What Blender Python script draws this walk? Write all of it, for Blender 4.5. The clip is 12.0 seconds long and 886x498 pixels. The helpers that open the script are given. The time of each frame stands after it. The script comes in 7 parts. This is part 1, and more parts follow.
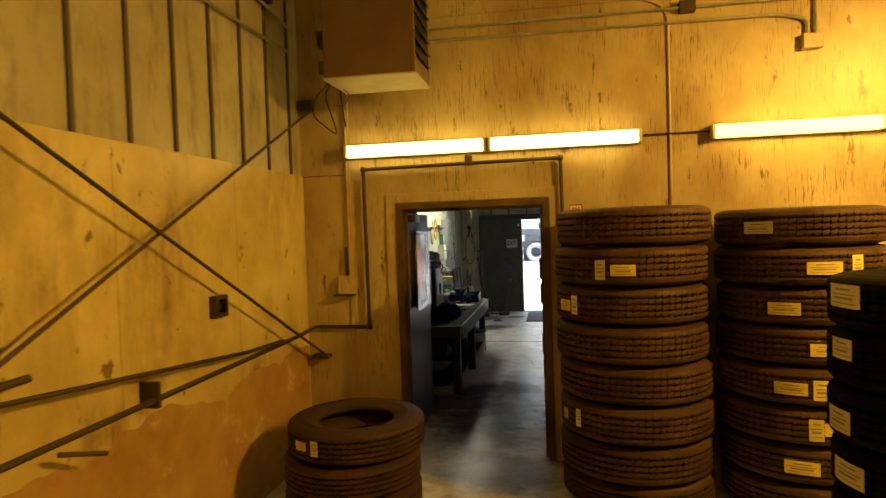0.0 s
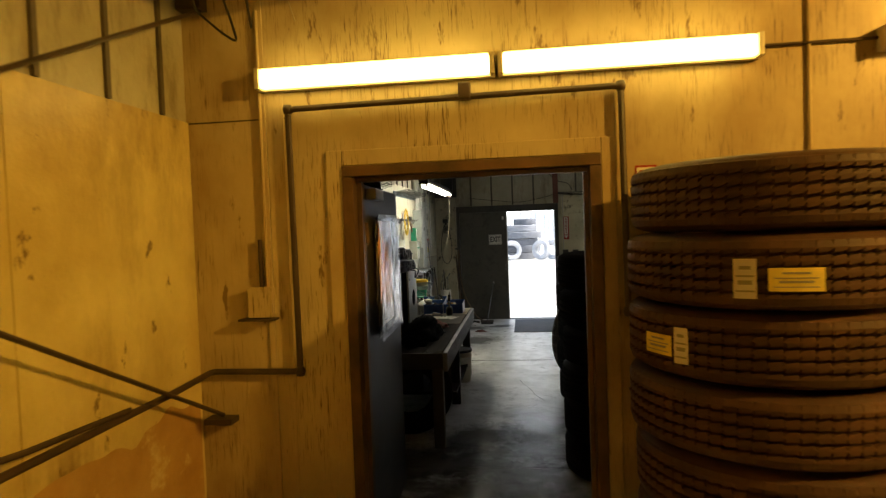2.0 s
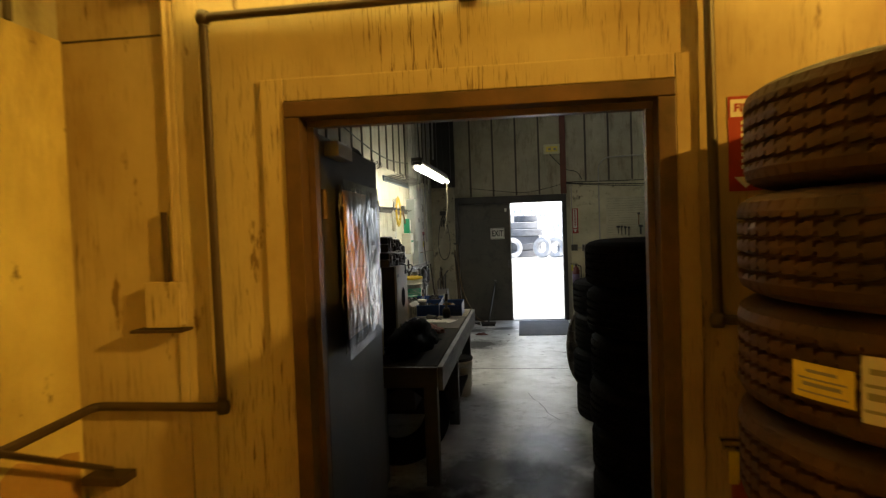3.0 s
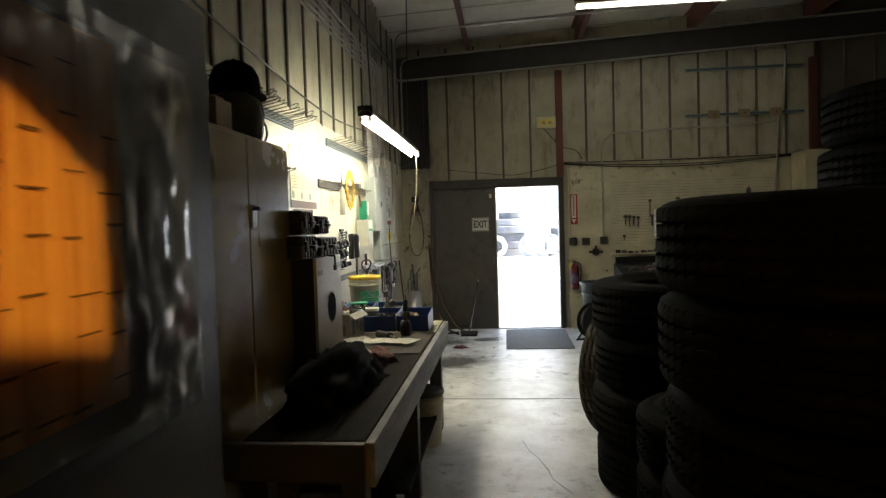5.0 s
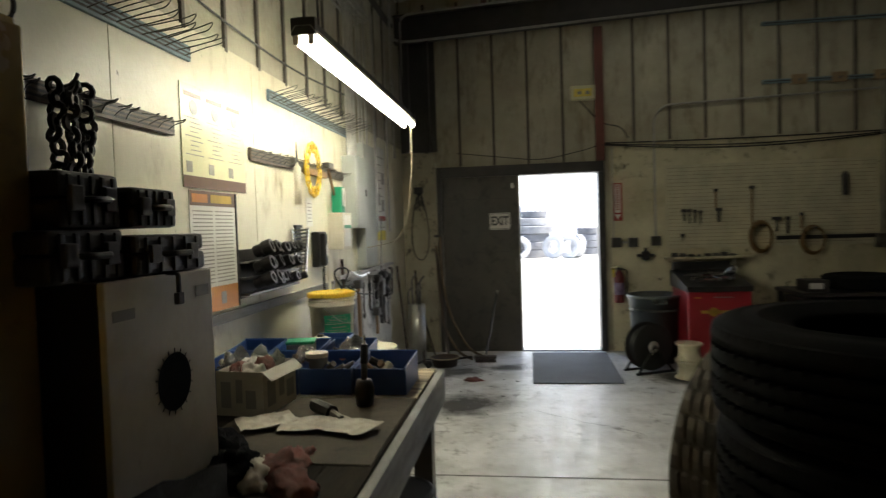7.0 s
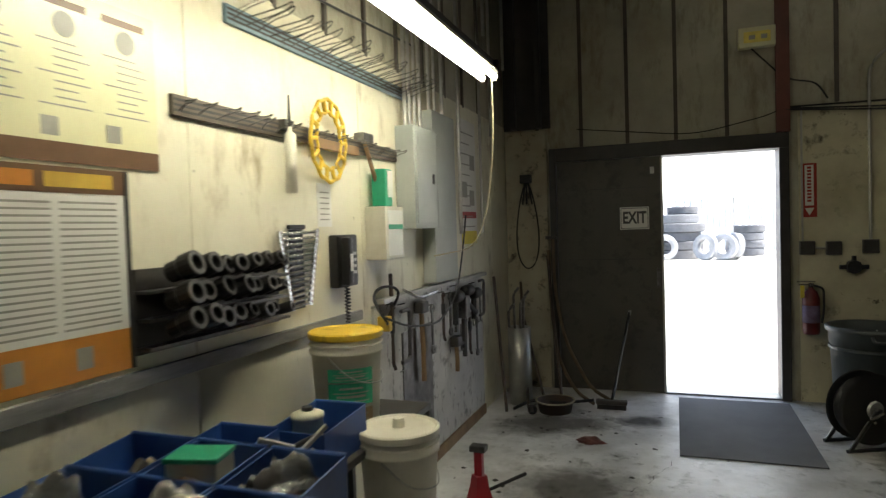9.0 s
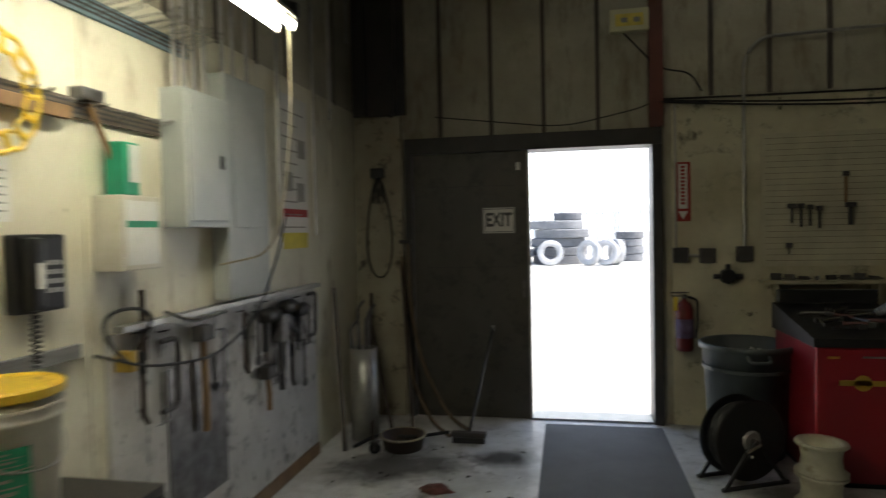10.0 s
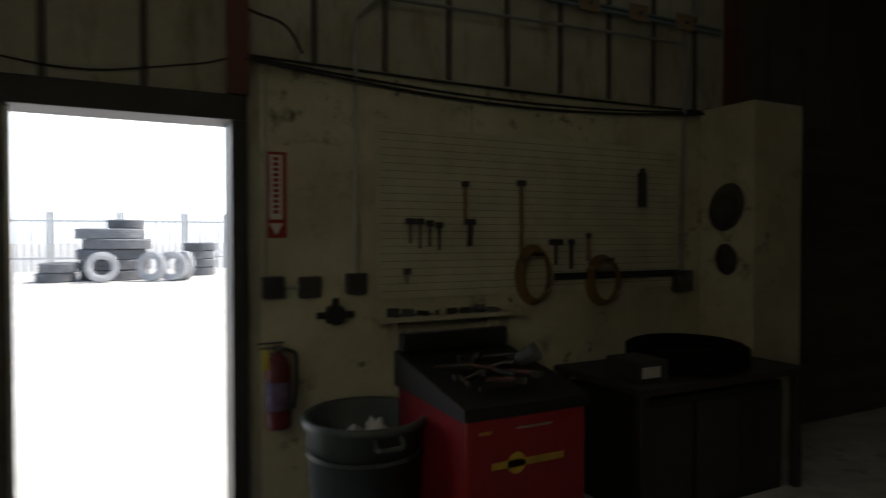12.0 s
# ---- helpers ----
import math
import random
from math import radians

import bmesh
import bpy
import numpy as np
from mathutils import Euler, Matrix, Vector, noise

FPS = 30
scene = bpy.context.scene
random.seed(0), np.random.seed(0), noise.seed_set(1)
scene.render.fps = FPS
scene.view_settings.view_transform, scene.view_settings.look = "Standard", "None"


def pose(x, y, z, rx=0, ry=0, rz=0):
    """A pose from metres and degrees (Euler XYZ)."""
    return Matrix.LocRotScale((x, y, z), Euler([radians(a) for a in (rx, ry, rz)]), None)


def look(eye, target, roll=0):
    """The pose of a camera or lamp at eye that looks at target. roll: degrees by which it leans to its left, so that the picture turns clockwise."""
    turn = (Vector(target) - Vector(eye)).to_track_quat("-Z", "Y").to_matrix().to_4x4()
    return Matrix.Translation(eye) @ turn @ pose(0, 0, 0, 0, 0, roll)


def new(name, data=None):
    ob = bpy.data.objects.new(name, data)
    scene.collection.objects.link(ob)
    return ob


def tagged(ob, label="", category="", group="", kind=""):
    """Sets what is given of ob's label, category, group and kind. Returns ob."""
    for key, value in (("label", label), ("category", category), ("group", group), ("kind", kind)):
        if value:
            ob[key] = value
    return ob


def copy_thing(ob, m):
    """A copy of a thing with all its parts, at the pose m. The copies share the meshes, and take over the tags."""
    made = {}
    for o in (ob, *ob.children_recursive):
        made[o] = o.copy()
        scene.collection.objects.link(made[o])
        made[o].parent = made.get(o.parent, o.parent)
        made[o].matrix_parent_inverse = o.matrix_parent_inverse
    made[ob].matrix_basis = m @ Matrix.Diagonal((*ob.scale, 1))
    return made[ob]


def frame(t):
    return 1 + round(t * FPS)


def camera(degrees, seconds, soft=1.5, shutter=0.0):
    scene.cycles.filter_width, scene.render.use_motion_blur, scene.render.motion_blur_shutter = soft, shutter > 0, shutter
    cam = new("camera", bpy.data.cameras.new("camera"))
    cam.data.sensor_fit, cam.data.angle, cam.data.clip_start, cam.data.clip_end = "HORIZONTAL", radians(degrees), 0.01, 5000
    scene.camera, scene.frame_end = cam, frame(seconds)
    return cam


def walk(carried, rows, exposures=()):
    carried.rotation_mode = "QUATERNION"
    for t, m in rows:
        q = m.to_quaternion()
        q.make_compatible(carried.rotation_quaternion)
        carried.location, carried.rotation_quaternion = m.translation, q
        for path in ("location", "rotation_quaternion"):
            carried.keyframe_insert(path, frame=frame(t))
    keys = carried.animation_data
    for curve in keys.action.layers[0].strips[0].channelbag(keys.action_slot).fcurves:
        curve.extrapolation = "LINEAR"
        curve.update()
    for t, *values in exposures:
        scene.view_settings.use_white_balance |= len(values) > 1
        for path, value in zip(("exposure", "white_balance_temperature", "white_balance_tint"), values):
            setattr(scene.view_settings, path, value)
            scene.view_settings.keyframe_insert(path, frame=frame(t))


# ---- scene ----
cam = camera(70.3, 12.0, soft=1.3, shutter=0.5)
PATH = [
    (0, (-0.011, -0.294, 1.949), (-0.365, 1.673, 1.886), -1.9),
    (0.5, (-0.148, 0.225, 1.894), (-0.442, 2.202, 1.827), -2.0),
    (1, (-0.294, 0.76, 1.858), (-0.579, 2.738, 1.79), -2.0),
    (1.5, (-0.374, 1.281, 1.865), (-0.632, 3.263, 1.794), -2.0),
    (2, (-0.438, 1.796, 1.85), (-0.696, 3.778, 1.781), -2.1),
    (2.5, (-0.528, 2.314, 1.794), (-0.788, 4.295, 1.723), -2.1),
    (3, (-0.551, 2.847, 1.736), (-0.805, 4.829, 1.664), -2.0),
    (3.2, (-0.563, 3.053, 1.734), (-0.816, 5.036, 1.658), -2.0),
    (4.8, (-0.613, 4.597, 1.583), (-0.818, 6.585, 1.509), -1.7),
    (5, (-0.622, 4.77, 1.568), (-0.825, 6.758, 1.494), -1.7),
    (5.5, (-0.623, 5.203, 1.521), (-0.806, 7.194, 1.446), -1.6),
    (6, (-0.644, 5.664, 1.517), (-0.806, 7.656, 1.444), -1.6),
    (6.5, (-0.692, 6.124, 1.532), (-0.875, 8.115, 1.459), -1.7),
    (7, (-0.668, 6.613, 1.519), (-0.94, 8.593, 1.45), -1.8),
    (7.2, (-0.659, 6.793, 1.534), (-1.048, 8.754, 1.472), -2.0),
    (8.8, (-0.655, 8.112, 1.524), (-1.343, 9.989, 1.464), -1.7),
    (9, (-0.658, 8.3, 1.528), (-1.355, 10.174, 1.464), -1.8),
    (9.5, (-0.543, 8.735, 1.515), (-1.172, 10.633, 1.459), -1.5),
    (10, (-0.49, 9.24, 1.5), (-0.875, 11.202, 1.441), -1.2),
    (10.5, (-0.477, 9.728, 1.467), (-0.581, 11.724, 1.412), -0.8),
    (11, (-0.422, 10.148, 1.453), (-0.186, 12.134, 1.395), -0.5),
    (11.5, (-0.365, 10.561, 1.488), (0.162, 12.489, 1.437), -0.5),
    (12, (-0.311, 10.918, 1.538), (0.583, 12.707, 1.498), -0.0),
]
walk(cam, [(t, look(eye, target, roll)) for t, eye, target, roll in PATH],
     exposures=[(0, 1.2), (2.5, 1.2), (3.2, 1.5), (4.8, 2.1), (5.5, 2.1), (6.5, 1.8), (9.0, 1.33), (10.0, 1.08), (10.5, 0.92), (11.0, 0.73), (12.0, 0.22)])

# ---- world, sun, lamps ----
world = bpy.data.worlds.new("overcast_sky")
scene.world = world
world.use_nodes = True
sky = world.node_tree.nodes.new("ShaderNodeTexSky")
sky.sky_type = "NISHITA"
sky.sun_disc = False
sky.sun_elevation = radians(50)
sky.sun_rotation = radians(90)
world.node_tree.nodes["Background"].inputs["Strength"].default_value = 0.15
world.node_tree.links.new(sky.outputs["Color"], world.node_tree.nodes["Background"].inputs["Color"])
sun = new("sun", bpy.data.lights.new("sun", "SUN"))
sun.data.energy = 5.0
sun.data.angle = radians(0.6)
sun.data.color = (1.0, 0.95, 0.88)
sun.matrix_world = look((14, 0.4, 20), (0, 0, 0))
# sodium lamp of the tyre store
sodium = new("sodium_lamp", bpy.data.lights.new("sodium_lamp", "POINT"))
sodium.data.energy = 265.0
sodium.data.color = (1.0, 0.52, 0.07)
sodium.data.shadow_soft_size = 0.06
sodium.location = (3.15, 2.65, 3.43)

# ---- materials ----
def material(name, color, rough=0.6, metal=0.0, color2=None, scale=6.0, stretch=(1, 1, 1), bump=0.1, grain=60.0,
             emit=None, strength=0.0, spots=None, spot_scale=3.0, spot_low=0.55, spot_high=0.7, each=0.0, gloss_var=0.1, spot_stretch=None, patch=0.0, spec=0.5, world_space=False, fleck=None, fleck_scale=(9, 9, 5), fleck_low=0.66):
    """A painted or raw surface: two noise scales of colour, optional stains, fine relief."""
    m = bpy.data.materials.new(name)
    m.use_nodes = True
    nt = m.node_tree
    n, k = nt.nodes, nt.links
    b = n["Principled BSDF"]
    b.inputs["Metallic"].default_value = metal
    b.inputs["Specular IOR Level"].default_value = spec
    if emit:
        b.inputs["Base Color"].default_value = (*color, 1)
        b.inputs["Emission Color"].default_value = (*emit, 1)
        b.inputs["Emission Strength"].default_value = strength
        return m
    co = n.new("ShaderNodeTexCoord")
    space = co.outputs["Object"]
    if world_space:
        space = n.new("ShaderNodeNewGeometry").outputs["Position"]
    mp = n.new("ShaderNodeMapping")
    mp.inputs["Scale"].default_value = stretch
    k.new(space, mp.inputs["Vector"])
    big = n.new("ShaderNodeTexNoise")
    big.inputs["Scale"].default_value = scale
    big.inputs["Detail"].default_value = 6
    big.inputs["Roughness"].default_value = 0.62
    k.new(mp.outputs[0], big.inputs["Vector"])
    ramp = n.new("ShaderNodeValToRGB")
    ramp.color_ramp.elements[0].position, ramp.color_ramp.elements[1].position = 0.33, 0.68
    c2 = color2 or tuple(c * 0.72 for c in color)
    ramp.color_ramp.elements[0].color = (*c2, 1)
    ramp.color_ramp.elements[1].color = (*color, 1)
    k.new(big.outputs["Fac"], ramp.inputs["Fac"])
    out = ramp.outputs["Color"]
    if spots:
        sp = n.new("ShaderNodeTexNoise")
        sp.inputs["Scale"].default_value = spot_scale
        sp.inputs["Detail"].default_value = 8
        sp.inputs["Roughness"].default_value = 0.7
        mq = mp
        if spot_stretch:
            mq = n.new("ShaderNodeMapping")
            mq.inputs["Scale"].default_value = spot_stretch
            k.new(space, mq.inputs["Vector"])
        k.new(mq.outputs[0], sp.inputs["Vector"])
        r2 = n.new("ShaderNodeValToRGB")
        r2.color_ramp.elements[0].position, r2.color_ramp.elements[1].position = spot_low, spot_high
        k.new(sp.outputs["Fac"], r2.inputs["Fac"])
        mx = n.new("ShaderNodeMix")
        mx.data_type = "RGBA"
        mask = r2.outputs["Color"]
        if patch:
            pn = n.new("ShaderNodeTexNoise")
            pn.inputs["Scale"].default_value = patch
            k.new(space, pn.inputs["Vector"])
            pr = n.new("ShaderNodeMapRange")
            pr.inputs["From Min"].default_value, pr.inputs["From Max"].default_value = 0.38, 0.62
            k.new(pn.outputs["Fac"], pr.inputs["Value"])
            mu = n.new("ShaderNodeMath")
            mu.operation = "MULTIPLY"
            k.new(mask, mu.inputs[0])
            k.new(pr.outputs[0], mu.inputs[1])
            mask = mu.outputs[0]
        k.new(mask, mx.inputs["Factor"])
        k.new(out, mx.inputs[6])
        mx.inputs[7].default_value = (*spots, 1)
        out = mx.outputs[2]
    if fleck:
        fm = n.new("ShaderNodeMapping")
        fm.inputs["Scale"].default_value = fleck_scale
        k.new(space, fm.inputs["Vector"])
        fn = n.new("ShaderNodeTexNoise")
        fn.inputs["Scale"].default_value = 1.0
        fn.inputs["Detail"].default_value = 5
        fn.inputs["Roughness"].default_value = 0.65
        k.new(fm.outputs[0], fn.inputs["Vector"])
        fr = n.new("ShaderNodeMapRange")
        fr.inputs["From Min"].default_value, fr.inputs["From Max"].default_value = fleck_low, fleck_low + 0.05
        fr.inputs["To Max"].default_value = 0.85
        k.new(fn.outputs["Fac"], fr.inputs["Value"])
        fx = n.new("ShaderNodeMix")
        fx.data_type = "RGBA"
        k.new(fr.outputs[0], fx.inputs["Factor"])
        k.new(out, fx.inputs[6])
        fx.inputs[7].default_value = (*fleck, 1)
        out = fx.outputs[2]
    if each:
        info = n.new("ShaderNodeObjectInfo")
        hsv = n.new("ShaderNodeHueSaturation")
        rng = n.new("ShaderNodeMapRange")
        rng.inputs["To Min"].default_value, rng.inputs["To Max"].default_value = 1 - each, 1 + each
        k.new(info.outputs["Random"], rng.inputs["Value"])
        k.new(rng.outputs[0], hsv.inputs["Value"])
        k.new(out, hsv.inputs["Color"])
        out = hsv.outputs["Color"]
    k.new(out, b.inputs["Base Color"])
    fine = n.new("ShaderNodeTexNoise")
    fine.inputs["Scale"].default_value = grain
    fine.inputs["Detail"].default_value = 4
    k.new(mp.outputs[0], fine.inputs["Vector"])
    rr = n.new("ShaderNodeMapRange")
    rr.inputs["To Min"].default_value, rr.inputs["To Max"].default_value = max(0.03, rough - gloss_var), min(1, rough + gloss_var)
    k.new(big.outputs["Fac"], rr.inputs["Value"])
    k.new(rr.outputs[0], b.inputs["Roughness"])
    if bump:
        bp = n.new("ShaderNodeBump")
        bp.inputs["Strength"].default_value = bump
        bp.inputs["Distance"].default_value = 0.01
        k.new(fine.outputs["Fac"], bp.inputs["Height"])
        k.new(bp.outputs[0], b.inputs["Normal"])
    return m


M = {}
M["wall_paint"] = material("stained_cream_paint", (0.71, 0.61, 0.26), 0.38, color2=(0.47, 0.36, 0.13), scale=1.5, bump=0.2, grain=40, world_space=True,
                           spots=(0.20, 0.12, 0.05), spot_scale=4.0, spot_low=0.43, spot_high=0.70, spot_stretch=(1, 1.6, 0.55), patch=1.2, fleck=(0.13, 0.075, 0.03), fleck_scale=(7, 8, 5), fleck_low=0.635)
M["drip_paint"] = material("drip_streaked_paint", (0.60, 0.52, 0.32), 0.42, color2=(0.33, 0.235, 0.12), scale=1.1, stretch=(1, 1, 0.7), bump=0.12, grain=30,
                           spots=(0.12, 0.07, 0.035), spot_scale=3, spot_low=0.53, spot_high=0.66, spot_stretch=(30, 30, 2.2), patch=2.4, fleck=(0.14, 0.085, 0.04), fleck_scale=(10, 10, 3), fleck_low=0.625)
M["rib_panel"] = material("embossed_white_facing", (0.46, 0.44, 0.34), 0.42, color2=(0.33, 0.30, 0.22), scale=2.5, bump=0.45, grain=35, spots=(0.20, 0.17, 0.11), spot_scale=3.0, spot_low=0.52, spot_high=0.72, spot_stretch=(2, 2, 0.6), world_space=True)
M["batten"] = material("dark_batten", (0.10, 0.085, 0.07), 0.6, scale=8)
M["floor"] = material("worn_concrete", (0.74, 0.74, 0.73), 0.34, color2=(0.45, 0.445, 0.43), scale=3.2, bump=0.09, grain=26,
                      spots=(0.12, 0.11, 0.095), spot_scale=7.0, spot_low=0.53, spot_high=0.68, patch=1.1, gloss_var=0.2, fleck=(0.05, 0.045, 0.04), fleck_scale=(16, 16, 1), fleck_low=0.70)
nt = M["floor"].node_tree
polish = nt.nodes.new("ShaderNodeTexNoise")
polish.inputs["Scale"].default_value = 9.0
polish.inputs["Detail"].default_value = 9
polish.inputs["Roughness"].default_value = 0.72
pol = nt.nodes.new("ShaderNodeMapRange")
pol.inputs["From Min"].default_value, pol.inputs["From Max"].default_value = 0.36, 0.64
pol.inputs["To Min"].default_value, pol.inputs["To Max"].default_value = 0.27, 0.62
nt.links.new(nt.nodes["Texture Coordinate"].outputs["Object"], polish.inputs["Vector"])
nt.links.new(polish.outputs["Fac"], pol.inputs["Value"])
nt.links.new(pol.outputs[0], nt.nodes["Principled BSDF"].inputs["Roughness"])
# The side bay's dimness is put into this dark wall colour.
M["dim_siding"] = material("shade_dark_siding", (0.13, 0.11, 0.085), 0.6, scale=1.5, bump=0.1)
M["joint"] = material("joint_dirt", (0.06, 0.055, 0.05), 0.9)
M["ceiling"] = material("insulation_facing", (0.78, 0.77, 0.72), 0.5, scale=2, bump=0.5, grain=10)
M["frame_steel"] = material("brown_painted_steel", (0.15, 0.085, 0.05), 0.45, color2=(0.06, 0.04, 0.028), scale=5, bump=0.08)
M["grey_door"] = material("grey_green_door_paint", (0.080, 0.075, 0.060), 0.5, color2=(0.055, 0.051, 0.041), scale=2, spots=(0.035, 0.03, 0.027), spot_scale=7, spot_low=0.52, spot_high=0.66, fleck=(0.20, 0.19, 0.16), fleck_scale=(6, 6, 26), fleck_low=0.70)
M["blue_grey_door"] = material("blue_grey_door_paint", (0.034, 0.036, 0.040), 0.4, color2=(0.02, 0.021, 0.023), scale=3)
M["red_steel"] = material("red_oxide_steel", (0.16, 0.05, 0.035), 0.55, color2=(0.10, 0.035, 0.025), scale=4)
M["dark_steel"] = material("dark_steel", (0.05, 0.045, 0.042), 0.5, color2=(0.03, 0.028, 0.026), scale=6)
M["conduit"] = material("galvanised_conduit", (0.45, 0.44, 0.41), 0.4, 0.7, scale=9, bump=0.05)
M["painted_pipe"] = material("grimy_painted_pipe", (0.06, 0.037, 0.024), 0.5, color2=(0.03, 0.02, 0.014), scale=8)
M["rubber"] = material("dusty_tyre_rubber", (0.080, 0.040, 0.026), 0.6, color2=(0.034, 0.018, 0.013), scale=4, bump=0.2, grain=90, each=0.25, spec=0.3)
M["black_rubber"] = material("black_tyre_rubber", (0.011, 0.011, 0.011), 0.8, color2=(0.007, 0.007, 0.007), scale=5, bump=0.2, grain=90, each=0.2, spec=0.06)
M["tan_rubber"] = material("mud_dusted_tyre", (0.12, 0.10, 0.07), 0.8, color2=(0.05, 0.043, 0.033), scale=9, bump=0.3, grain=60)
# Yard tyres: the sun's glare is put into the colour as pale rubber.
M["glare_rubber"] = material("tyre_pale_with_sun_glare", (0.55, 0.55, 0.56), 0.8, scale=3)
M["grey_rubber"] = material("tyre_greyed_with_sun_glare", (0.24, 0.245, 0.26), 0.85, scale=3, each=0.2)
M["lamp_lens"] = material("lit_warm_lens", (0.9, 0.85, 0.7), emit=(1.0, 0.66, 0.13), strength=4.4)
M["lamp_lens_yellow"] = material("lit_yellow_lens", (0.9, 0.8, 0.5), emit=(1.0, 0.60, 0.08), strength=3.9)
M["warm_tube"] = material("lit_warm_tube", (0.9, 0.85, 0.7), emit=(1.0, 0.50, 0.10), strength=9.0)
M["tube"] = material("lit_cool_tube", (0.95, 0.95, 0.9), emit=(1.0, 0.96, 0.76), strength=15.5)
M["roof_tube"] = material("lit_roof_tube", (0.95, 0.95, 0.9), emit=(1.0, 0.96, 0.80), strength=1.5)
M["white_metal"] = material("white_enamel", (0.70, 0.67, 0.58), 0.4, scale=5, bump=0.03)
M["label"] = material("paper_label", (0.75, 0.74, 0.70), 0.6, color2=(0.62, 0.60, 0.55), scale=10, bump=0.02)
M["ink"] = material("printing_ink", (0.06, 0.06, 0.06), 0.6, bump=0)
M["label_yellow"] = material("yellow_label_stock", (0.88, 0.74, 0.16), 0.55, scale=9, bump=0.02)
M["wood"] = material("worn_bench_wood", (0.040, 0.030, 0.020), 0.85, spec=0.1, color2=(0.015, 0.012, 0.009), scale=3, stretch=(6, 0.7, 6), bump=0.3, grain=20, spots=(0.03, 0.025, 0.02), spot_scale=2)
M["edge_wood"] = material("grey_painted_edge", (0.27, 0.27, 0.26), 0.6, color2=(0.11, 0.105, 0.10), scale=4, stretch=(4, 0.8, 4), bump=0.2)
M["yard"] = material("pale_gravel", (0.72, 0.70, 0.66), 0.9, scale=0.5, bump=0.4, grain=8)


# ---- mesh helpers ----
def mesh_of(name, bm, mat, smooth=False):
    me = bpy.data.meshes.new(name)
    bmesh.ops.recalc_face_normals(bm, faces=bm.faces)
    bm.to_mesh(me)
    bm.free()
    me.materials.append(mat)
    if smooth:
        for p in me.polygons:
            p.use_smooth = True
    return me


def part(name, bm, mat, parent=None, label="", smooth=False):
    ob = new(name, mesh_of(name, bm, mat, smooth))
    if parent is not None:
        ob.parent = parent
    if label:
        ob["label"] = label
    return ob


def thing(name, label, category, at=(0, 0, 0), rz=0.0, group=""):
    e = new(name)
    e.matrix_world = pose(*at, 0, 0, rz)
    return tagged(e, label, category, group)


def box(bm, x0, x1, y0, y1, z0, z1, bevel=0.0):
    vs = [bm.verts.new(p) for p in ((x0, y0, z0), (x1, y0, z0), (x1, y1, z0), (x0, y1, z0), (x0, y0, z1), (x1, y0, z1), (x1, y1, z1), (x0, y1, z1))]
    fs = [bm.faces.new([vs[i] for i in q]) for q in ((3, 2, 1, 0), (4, 5, 6, 7), (0, 1, 5, 4), (1, 2, 6, 5), (2, 3, 7, 6), (3, 0, 4, 7))]
    if bevel:
        es = {e for f in fs for e in f.edges}
        bmesh.ops.bevel(bm, geom=list(es), offset=bevel, segments=2, profile=0.6, affect="EDGES")
    return vs


def boxed(*a, bevel=0.0):
    bm = bmesh.new()
    box(bm, *a, bevel=bevel)
    return bm


def tube(bm, pts, r, seg=8, cap=True):
    """A round bar along a line of points."""
    pts = [Vector(p) for p in pts]
    rings = []
    for i, p in enumerate(pts):
        d = (pts[min(i + 1, len(pts) - 1)] - pts[max(i - 1, 0)]).normalized()
        up = Vector((0, 0, 1)) if abs(d.z) < 0.9 else Vector((1, 0, 0))
        a = d.cross(up).normalized()
        b = d.cross(a).normalized()
        rings.append([bm.verts.new(p + (a * math.cos(2 * math.pi * j / seg) + b * math.sin(2 * math.pi * j / seg)) * r) for j in range(seg)])
    for u, v in zip(rings, rings[1:]):
        for j in range(seg):
            bm.faces.new((u[j], u[(j + 1) % seg], v[(j + 1) % seg], v[j]))
    if cap:
        bm.faces.new(rings[0])
        bm.faces.new(rings[-1])


def tubed(pts, r, seg=8):
    bm = bmesh.new()
    tube(bm, pts, r, seg)
    return bm


def lathe(bm, profile, seg=32, origin=(0, 0, 0), closed=False, axis="z"):
    """Turns a profile of (radius, height) round an axis."""
    rings = []
    ox, oy, oz = origin
    for r, h in profile:
        ring = []
        for j in range(seg):
            a = 2 * math.pi * j / seg
            p = (r * math.cos(a), r * math.sin(a), h)
            if axis == "x":
                p = (h, r * math.cos(a), r * math.sin(a))
            elif axis == "y":
                p = (r * math.cos(a), h, r * math.sin(a))
            ring.append(bm.verts.new((p[0] + ox, p[1] + oy, p[2] + oz)))
        rings.append(ring)
    pairs = list(zip(rings, rings[1:])) + ([(rings[-1], rings[0])] if closed else [])
    for u, v in pairs:
        for j in range(seg):
            bm.faces.new((u[j], u[(j + 1) % seg], v[(j + 1) % seg], v[j]))
    if not closed:
        if profile[0][0] > 1e-4:
            bm.faces.new(rings[0])
        if profile[-1][0] > 1e-4:
            bm.faces.new(rings[-1])


def lathed(profile, seg=32, **kw):
    bm = bmesh.new()
    lathe(bm, profile, seg, **kw)
    bmesh.ops.remove_doubles(bm, verts=bm.verts, dist=1e-5)
    return bm


def setting(name, bm, mat, label, category, smooth=False):
    return tagged(part(name, bm, mat, None, "", smooth), label, category, kind="structure")


